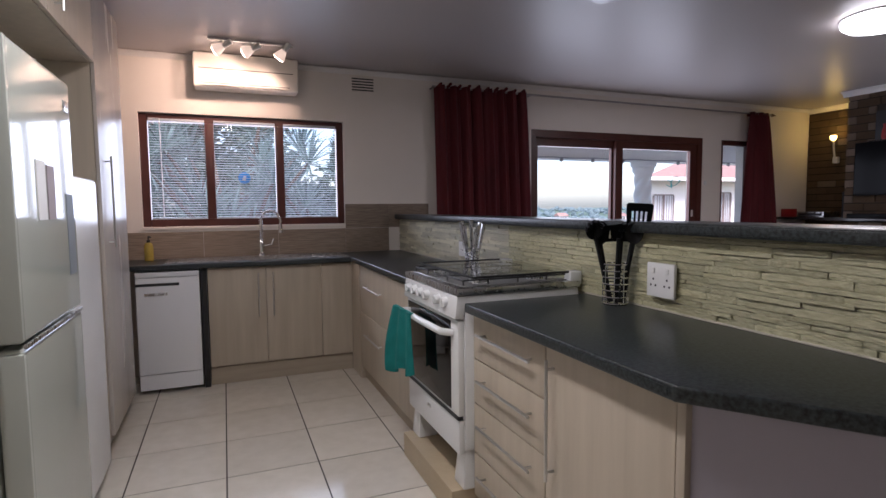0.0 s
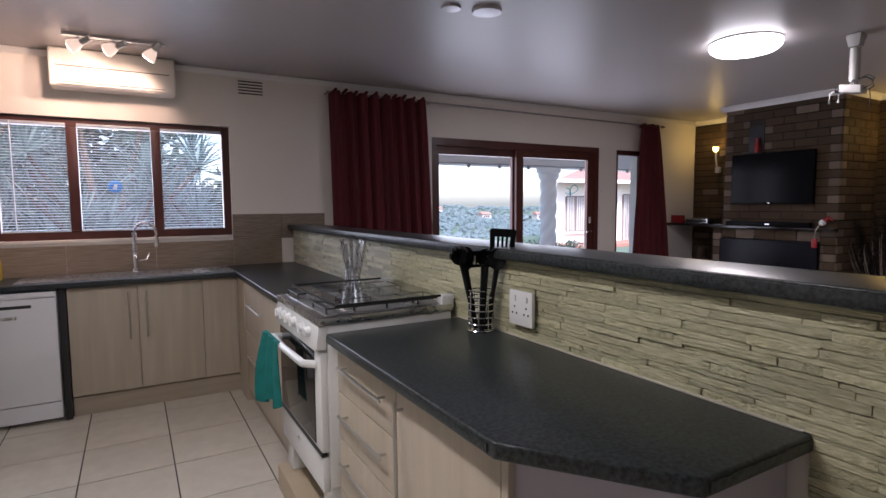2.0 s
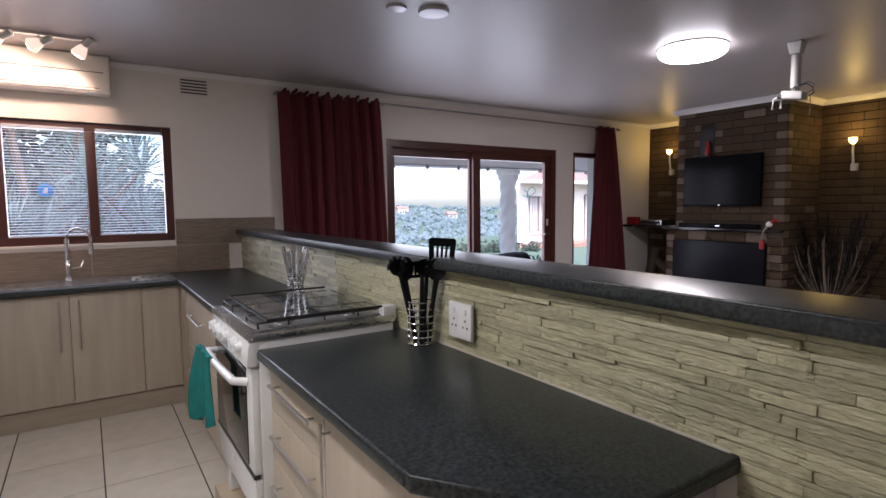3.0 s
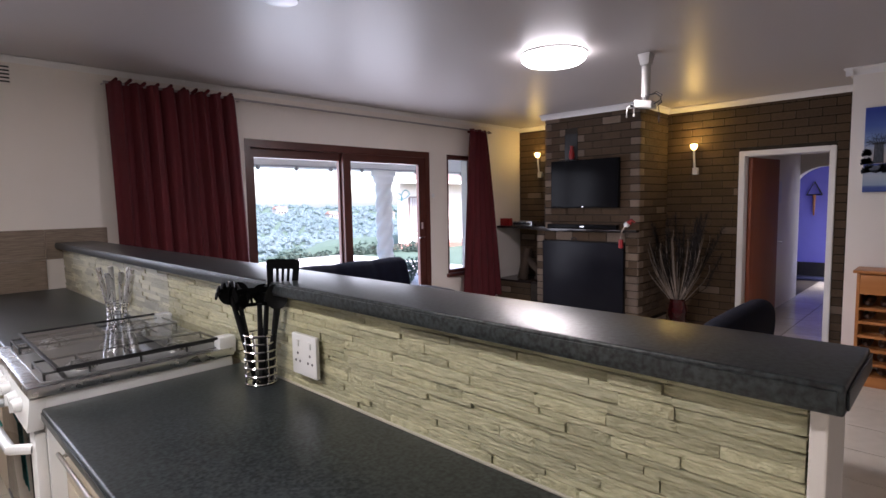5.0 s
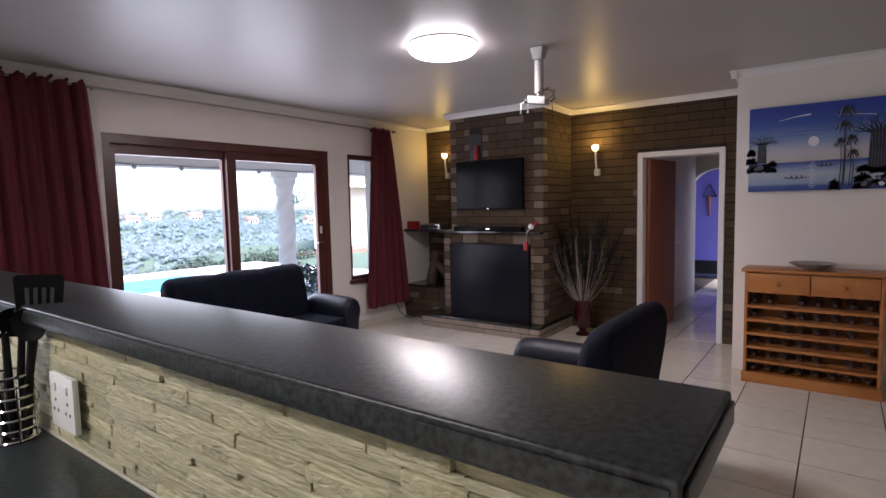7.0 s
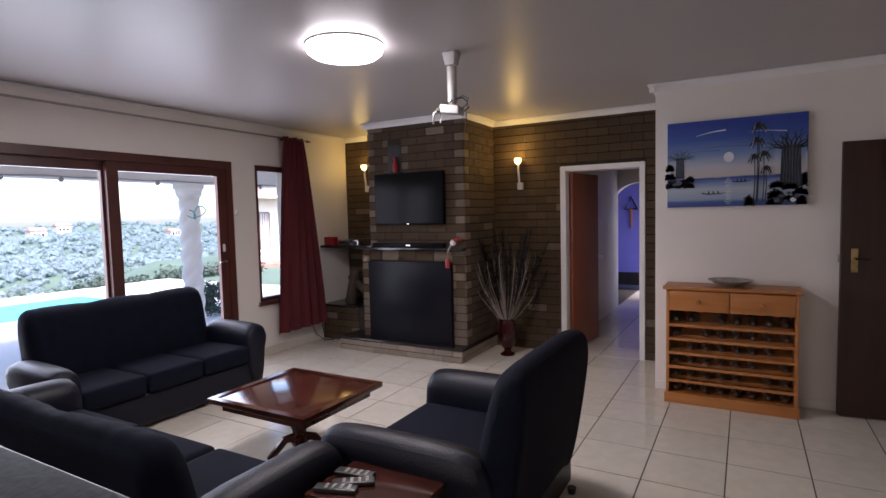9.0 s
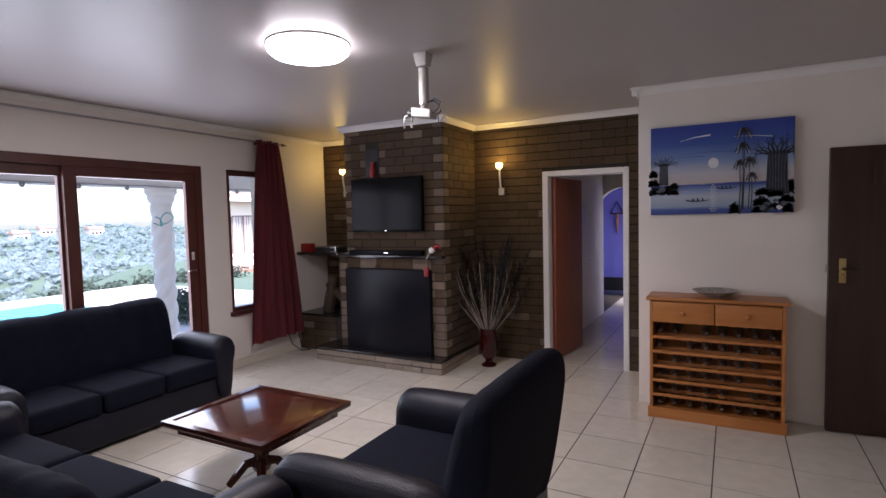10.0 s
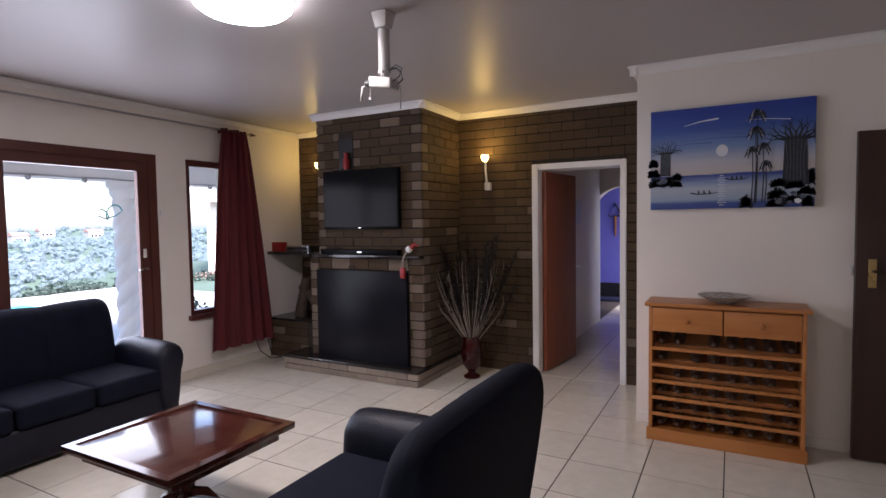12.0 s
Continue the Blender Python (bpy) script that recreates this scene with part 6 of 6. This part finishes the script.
for x0, x1, z0, z1 in ((19.42, 20.44, 0.31, 1.76), (22.9, 23.75, -0.22, 1.86), (25.3, 26.5, 0.31, 1.76)):
    w = part("window", box(x0, x1, 18.77, 18.82, z0, z1), surf("curtained_glass", (0.42, 0.42, 0.43), (0.55, 0.55, 0.56), 0.2, scale=3), hs, "", False)
    bm = bmesh.new()
    for a, b, c, d in ((x0 - 0.05, x0, z0, z1), (x1, x1 + 0.05, z0, z1), (x0, x1, z0 - 0.05, z0), (x0, x1, z1, z1 + 0.05), ((x0 + x1) / 2 - 0.03, (x0 + x1) / 2 + 0.03, z0, z1)):
        add_box(bm, a, b, 18.73, 18.81, c, d)
    part("frame", bm, M_HOUSEFRAME, w, "", False)
    for k in range(1, 8):
        part("bar", box(x0 + (x1 - x0) * k / 8 - 0.008, x0 + (x1 - x0) * k / 8 + 0.008, 18.70, 18.72, z0, z1), M_HOUSEFRAME, w, "", False)
    if z0 > 0:
        part("sill", box(x0 - 0.12, x1 + 0.12, 18.66, 18.80, z0 - 0.13, z0 - 0.055), M_PLASTER, w, "", False)


def tuft(bm, c, n, length, width, rnd, droop=0.35):
    """A rosette of strap leaves."""
    for _ in range(n):
        a, e = rnd.uniform(0, 6.283), rnd.uniform(-0.5, 1.35)
        d = Vector((math.cos(a) * math.cos(e), math.sin(a) * math.cos(e), math.sin(e)))
        L = length * rnd.uniform(0.7, 1.15)
        s = d.cross(Vector((0.1, 0.2, 1))).normalized() * width
        p1, p2 = c + d * L * 0.5, c + d * L - Vector((0, 0, droop * L * 0.4))
        q = [bm.verts.new(c - s * 0.6), bm.verts.new(c + s * 0.6), bm.verts.new(p1 + s), bm.verts.new(p1 - s), bm.verts.new(p2)]
        bm.faces.new((q[0], q[1], q[2], q[3]))
        bm.faces.new((q[3], q[2], q[4]))


def clump(bm, c, r, n, rnd, leaf):
    for _ in range(n):
        d = Vector((rnd.gauss(0, 1), rnd.gauss(0, 1), rnd.gauss(0.2, 0.8))).normalized()
        p = c + d * r * rnd.uniform(0.55, 1.0)
        u = Vector((rnd.uniform(-1, 1), rnd.uniform(-1, 1), rnd.uniform(-0.6, 0.6))).normalized()
        w = u.cross(d).normalized()
        bm.faces.new([bm.verts.new(p + u * leaf), bm.verts.new(p + w * leaf * 0.7), bm.verts.new(p - u * leaf), bm.verts.new(p - w * leaf * 0.7)])


rnd = random.Random(11)
for k in range(3):
    tx, ty = (1.7, 3.0, 4.1)[k], (7.75, 7.9, 8.3)[k]
    tr = thing("dragon_tree", (tx, ty, -0.12), "spiky grey-green dragon tree outside the kitchen window", "tree", "dragon trees")
    part("trunk", tube(bmesh.new(), [(tx, ty, -0.12), (tx + 0.05, ty, 0.5), (tx - 0.03, ty, 1.2)], 0.12, 10, 0.07), M_TRUNK, tr)
    bm, limbs = bmesh.new(), bmesh.new()
    top = (3.0, 2.9, 2.0)[k]
    for j in range((30, 30, 17)[k]):
        c = Vector((tx + rnd.uniform(-0.85, 0.85), ty + rnd.uniform(-0.6, 0.5), rnd.uniform(0.5, top)))
        tube(limbs, [(tx, ty, 0.7), ((tx + c.x) / 2, (ty + c.y) / 2, c.z - 0.5), tuple(c)], 0.03, 5, 0.018)
        tuft(bm, c, 74, 0.52, 0.013, rnd, 0.22)
    part("limbs", limbs, M_TRUNK, tr)
    part("crown", bm, M_LEAF, tr, "", False)
bm = bmesh.new()
for _ in range(420):
    x = rnd.uniform(0.2, 5.0)
    z = rnd.uniform(-0.1, 2.9 if x < 3.9 else 1.7)
    clump(bm, Vector((x, rnd.uniform(9.6, 10.3), z)), 0.35, 40, rnd, 0.07)
ob = make("tall_hedge", bm, M_BUSH, False)
tagged(ob, "dense dark hedge behind the dragon trees", "hedge", "", "stuff")
tr = thing("cedar", (5.2, 12.6, -0.12), "dark pointed conifer behind the garden", "tree")
part("trunk", tube(bmesh.new(), [(5.2, 12.6, -0.12), (5.2, 12.6, 3.2)], 0.09, 8, 0.02), M_TRUNK, tr)
bm = bmesh.new()
for j in range(90):
    z = rnd.uniform(0.2, 3.2)
    r = 0.75 * (1 - z / 3.5)
    a = rnd.uniform(0, 6.283)
    tuft(bm, Vector((5.2 + r * math.cos(a) * 0.7, 12.6 + r * math.sin(a) * 0.7, z)), 16, 0.25, 0.02, rnd)
part("crown", bm, M_BUSH, tr, "", False)


rnd = random.Random(21)
gen = np.random.default_rng(21)
core = bmesh.new()
bmesh.ops.create_icosphere(core, subdivisions=2, radius=1.0)
core_v, core_f = [v.co.copy() for v in core.verts], np.array([[v.index for v in f.verts] for f in core.faces])
core.free()


def woodland(label, material, count, y0, y1, leaves):
    """Tree crowns on the slopes: a knobbly heart under many small leaf clumps."""
    tri_v, tri_f, n = [], [], 0
    quad = []
    for _ in range(count):
        y = y0 * (y1 / y0) ** rnd.random()
        x = 4 + y * math.tan(math.radians(rnd.uniform(2, 62)))
        g = 0.5 + 0.5 * noise.noise(Vector((x * 0.03, y * 0.03, 9)))
        r = (0.42 + min(y, 260) * 0.0075) * rnd.uniform(0.4, 0.8 + 1.0 * g)
        c = np.array((x, y, ground_height(x, y) + r * 0.45))
        if x > 15.5 and y < 30:
            continue
        squash = np.array((1, 1, rnd.uniform(0.65, 1.05)))
        tri_v.append(np.array([p * (0.62 + 0.5 * noise.noise(p * 1.7 + Vector(c))) for p in core_v]) * r * squash + c)
        tri_f.append(core_f + n)
        n += len(core_v)
        d = gen.normal((0, -0.3, 0.35), (1, 1, 0.8), (leaves, 3))
        d /= np.linalg.norm(d, axis=1)[:, None]
        knob = np.array([0.85 + 0.35 * noise.noise(Vector(q) * 2.6 + Vector(c)) for q in d])
        p = c + d * squash * r * (knob * gen.uniform(0.75, 1.08, leaves))[:, None]
        u = gen.uniform(-1, 1, (leaves, 3)) * (1, 1, 0.6)
        u /= np.linalg.norm(u, axis=1)[:, None]
        w = np.cross(u, d)
        w /= np.linalg.norm(w, axis=1)[:, None] + 1e-6
        a = (r * gen.uniform(0.07, 0.15, leaves))[:, None]
        quad.append(np.stack([p + u * a, p + w * a * 0.75, p - u * a, p - w * a * 0.75], axis=1).reshape(-1, 3))
    quad = np.concatenate(quad)
    verts = np.concatenate(tri_v + [quad])
    faces = np.concatenate(tri_f).tolist() + (np.arange(len(quad)).reshape(-1, 4) + n).tolist()
    mesh = bpy.data.meshes.new("woodland")
    mesh.from_pydata(verts.tolist(), [], faces)
    mesh.materials.append(material)
    return tagged(new("woodland", mesh), label, "woodland", "", "stuff")


woodland("green trees and scrub on the near valley slope", M_WOODS, 4200, 18, 105, 84)
woodland("far hillside woods with haze put into their blue-green colour", M_WOODSHAZE, 4600, 95, 420, 64)
bm = bmesh.new()
for _ in range(60):
    x, y = rnd.uniform(11.5, 17.0), rnd.uniform(15.3, 16.4)
    r = rnd.uniform(0.15, 0.35)
    clump(bm, Vector((x, y, ground_height(x, y) + r * 0.5)), r, 60, rnd, 0.05)
for _ in range(26):
    clump(bm, Vector((rnd.uniform(10.0, 10.9), rnd.uniform(9.0, 9.7), rnd.uniform(-0.05, 0.42))), 0.16, 50, rnd, 0.04)
ob = make("garden_shrubs", bm, M_BUSH, False)
tagged(ob, "low green shrubs along the garden edge", "shrub", "", "stuff")
ob = thing("garden_statue", (4.62, 9.0, -0.12), "small pale garden statue outside the kitchen window", "statue")
part("figure", lathe(bmesh.new(), [(0.12, -0.12), (0.10, 0.5), (0.05, 0.9), (0.09, 1.1), (0.11, 1.25), (0.07, 1.36), (0.03, 1.45)], 4.62, 9.0, 14), M_PLASTER, ob)
for k in range(9):
    y = rnd.uniform(230, 400)
    x = 4 + y * math.tan(math.radians(rnd.uniform(14, 48)))
    z = ground_height(x, y)
    h = thing("far_house", (x, y, z), "small distant house with a red roof on the wooded hillside", "house", "hillside houses")
    w, d, t = rnd.uniform(6, 10), rnd.uniform(4, 5), rnd.uniform(2.6, 4.2)
    z += 1.2
    part("wall", box(x - w / 2, x + w / 2, y - d / 2, y + d / 2, z - 4, z + t), M_FARWALL, h, "", False)
    bm = bmesh.new()
    v = [bm.verts.new(p) for p in ((x - w / 2 - 0.4, y - d / 2 - 0.4, z + t), (x + w / 2 + 0.4, y - d / 2 - 0.4, z + t), (x + w / 2 + 0.4, y + d / 2 + 0.4, z + t), (x - w / 2 - 0.4, y + d / 2 + 0.4, z + t), (x - w / 2, y, z + t + 1.6), (x + w / 2, y, z + t + 1.6))]
    for f in ((0, 1, 5, 4), (1, 2, 5), (2, 3, 4, 5), (3, 0, 4)):
        bm.faces.new([v[j] for j in f])
    part("roof", bm, M_ROOF, h, "", False)
    for j in range(3):
        part("window", box(x - w / 2 + w * (j + 0.7) / 4, x - w / 2 + w * (j + 1.2) / 4, y - d / 2 - 0.05, y - d / 2, z + 1.0, z + 2.1), M_DARKGLASS, h, "", False)

# ---- tiles, bricks and ledgestone ----
tile = unit_mesh("tile", M_TILE, 0.0)
bm = box(-0.5, 0.5, -0.5, 0.5, -0.5, 0.5)
bmesh.ops.bevel(bm, geom=[e for e in bm.edges if all(v.co.z > 0 for v in e.verts)], offset=0.006, segments=1, affect="EDGES")
bm.to_mesh(tile)
bm.free()


def tiles(parent, xl, yl, gap=0.0075):
    for x0, x1 in zip(xl, xl[1:]):
        for y0, y1 in zip(yl, yl[1:]):
            shared("tile", tile, parent, ((x0 + x1) / 2, (y0 + y1) / 2, -0.004), (x1 - x0 - gap, y1 - y0 - gap, 0.008))


def lines(start, pitch, lo, hi):
    first = start - pitch * math.floor((start - lo) / pitch)
    mid = []
    while first < hi - 0.02:
        if first > lo + 0.02:
            mid.append(first)
        first += pitch
    return [lo] + mid + [hi]


floor_k = struct("floor_kitchen", box(WX, 4.488, SY, NY, -0.0035, -0.0028), M_GROUT, "cream ceramic kitchen floor tiles with dark grout")
tiles(floor_k, lines(2.43, 0.46, WX, 4.488), lines(4.14, 0.465, SY, NY))
floor_l = struct("floor_living", box(4.49, BX, SY, NY, -0.0035, -0.0028), M_GROUT, "cream ceramic living room floor tiles with dark grout")
tiles(floor_l, lines(8.42, 0.43, 4.49, BX), lines(1.11, 0.431, SY, NY))
floor_p = struct("floor_passage", box(BX, 15.6, 2.2, 3.25, -0.0035, -0.0028), M_GROUT, "cream ceramic passage floor tiles with dark grout")
tiles(floor_p, lines(8.42, 0.43, BX, 15.6), lines(1.095, 0.43, 2.2, 3.25))

brick_mesh, brick_pale, brick_hearth = unit_mesh("brick", M_BRICK, 0.035), unit_mesh("brick_pale", M_BRICKL, 0.035), unit_mesh("brick_hearth", M_HEARTH, 0.035)
rb = random.Random(5)
COURSE, BLEN = 0.0865, 0.228


def brick_face(parent, axis, at, lo, hi, z0, z1, inward, holes=(), corners=(False, False), pale_share=0.04, course=COURSE, pale_mesh=None):
    """Running bond on a wall. axis 'x': the wall's plane is x = at and bricks run along y; inward: -1 or 1, the way the face looks."""
    k, z = 0, z0
    while z < z1 - 0.03:
        zt = min(z + course, z1)
        s = lo - (BLEN / 2 if k % 2 else 0)
        while s < hi - 0.01:
            a, b = max(s, lo), min(s + BLEN, hi)
            pieces = [(a, b)]
            for h0, h1, hz0, hz1 in holes:
                if zt > hz0 + 0.01 and z < hz1 - 0.01:
                    cut = []
                    for p, q in pieces:
                        if q <= h0 or p >= h1:
                            cut.append((p, q))
                        else:
                            cut += [(p, h0)] if p < h0 - 0.015 else []
                            cut += [(h1, q)] if q > h1 + 0.015 else []
                    pieces = cut
            for p, q in pieces:
                if q - p < 0.02:
                    continue
                short = q - p < BLEN * 0.7
                pale = short and ((corners[0] and p < lo + 0.02) or (corners[1] and q > hi - 0.02)) or rb.random() < pale_share
                if any(abs(p - h1) < 0.02 or abs(q - h0) < 0.02 for h0, h1, hz0, hz1 in holes if zt > hz0 and z < hz1):
                    pale = (short and (corners[0] or corners[1])) or pale
                dep = 0.016 + rb.uniform(-0.002, 0.003)
                c, d, zc = (p + q) / 2, at - inward * (0.012 - dep / 2 - 0.0002), (z + zt) / 2
                loc = (d, c, zc) if axis == "x" else (c, d, zc)
                sc = (dep, q - p - 0.010, zt - z - 0.011)
                if axis != "x":
                    sc = (sc[1], sc[0], sc[2])
                shared("brick", (pale_mesh or brick_pale) if pale else brick_mesh, parent, loc, sc)
            s += BLEN
        z, k = zt, k + 1


brick_face(wall_east, "x", BX, PY + 0.005, CH0, 0.0, CEIL - 0.05, -1, holes=((2.345, 3.22, -1, 2.04),), pale_share=0.012)
brick_face(wall_east, "x", BX, CH1, NY - 0.002, 0.447, CEIL - 0.01, -1)
brick_face(chim, "x", CHX, CH0, CH1, 0.152, CEIL - 0.05, -1, holes=((4.165, 5.245, -1, 1.165), (4.785, 4.955, 2.03, 2.335)), corners=(True, True), pale_share=0.06)
brick_face(chim, "x", CHX - 0.006, 4.02, 4.165, 0.152, 1.165, -1, pale_share=0.6)
brick_face(chim, "x", CHX - 0.006, 5.25, 5.365, 0.152, 1.165, -1, pale_share=0.7)
brick_face(chim, "x", CHX - 0.006, 4.168, 5.248, 1.045, 1.165, -1, pale_share=0.25, course=0.115)
brick_face(chim, "y", CH0, CHX, BX, 0.152, CEIL - 0.05, -1, corners=(True, False), pale_share=0.03)
brick_face(hearth, "x", 9.253, 3.998, 5.62, 0.0, 0.126, -1, corners=(True, True), pale_share=1.0, course=0.063, pale_mesh=brick_hearth)
brick_face(hearth, "y", 3.998, 9.255, BX, 0.0, 0.126, -1, pale_share=1.0, course=0.063, pale_mesh=brick_hearth)
brick_face(alc, "x", 9.61, 5.61, NY - 0.003, 0.0, 0.42, -1)

ledge = unit_mesh("ledgestone", M_LEDGE, 0.09)
rl = random.Random(9)
rows = [0.024, 0.015, 0.020, 0.014, 0.026, 0.018, 0.013, 0.022, 0.016, 0.025, 0.019]


def ledge_rows(y0, y1, z0, z1, long=(0.09, 0.28), far=None):
    z, k = z0, 0
    while z < z1 - 0.006:
        zt = min(z + rows[k % len(rows)], z1)
        y = y0
        while y < y1 - 0.01:
            e = min(y + rl.uniform(*long), y1)
            if y1 - e < 0.06:
                e = y1
            dep = 0.024 + rl.uniform(-0.005, 0.004)
            loc, sc = (4.4905 - dep / 2, (y + e) / 2, (z + zt) / 2), (dep, e - y - 0.001, zt - z - 0.0006)
            rot = Euler((rl.uniform(-0.012, 0.012), rl.uniform(-0.08, 0.08), rl.uniform(-0.015, 0.015)))
            if far is None:
                shared("stone", ledge, bar_wall, loc, sc, rot)
            else:
                m = Matrix.LocRotScale(loc, rot, sc)
                k0 = len(far.verts)
                add_box(far, -0.5, 0.5, -0.5, 0.5, -0.5, 0.5)
                far.verts.ensure_lookup_table()
                for v in far.verts[k0:]:
                    v.co = m @ v.co
            y = e
        z, k = zt, k + 1


ledge_rows(1.54, 4.06, CT + 0.001, 1.251)
ledge_rows(1.54, 1.86, 0.50, CT + 0.001, (0.12, 0.3))
part("sealant_bead", tube(bmesh.new(), [(4.464, 1.87, CT + 0.003), (4.464, 3.32, CT + 0.003)], 0.004, 8), M_SEAL, bar_wall, "pale sealant line along the worktop")
part("sealant_bead", tube(bmesh.new(), [(4.464, 4.08, CT + 0.003), (4.464, 6.15, CT + 0.003)], 0.004, 8), M_SEAL, bar_wall, "pale sealant line along the worktop")
rest = bmesh.new()
ledge_rows(4.06, 6.185, CT + 0.001, 1.251, far=rest)
ledge_rows(1.54, 1.86, 0.0, 0.50, (0.12, 0.3), far=rest)
M_LEDGEFAR = surf("ledgestone_strip_far", (0.42, 0.40, 0.28), (0.63, 0.60, 0.44), 0.42, scale=5, stretch=(1, 1, 4), island=0.28, bump=0.7, bscale=30, bdist=0.015)
tagged(part("stone_strips", rest, M_LEDGEFAR, bar_wall, "", False), kind="stuff")
wt = unit_mesh("wall_tile", M_WOODTILE, 0.004)
for x0, x1 in ((1.65, 2.16), (2.16, 2.76), (2.76, 3.36), (3.36, 3.95), (3.95, 4.36), (4.36, 4.76)):
    for z0, z1 in ((CT + 0.001, 1.175), (1.177, 1.395)):
        if z0 > 1.1 and 2.2 < (x0 + x1) / 2 < 3.95:
            continue
        if x1 > 4.45 and z1 < 1.3:
            continue
        shared("wall_tile", wt, wall_north, ((x0 + x1) / 2, NY - 0.0045, (z0 + z1) / 2), (x1 - x0 - 0.002, 0.008, z1 - z0))
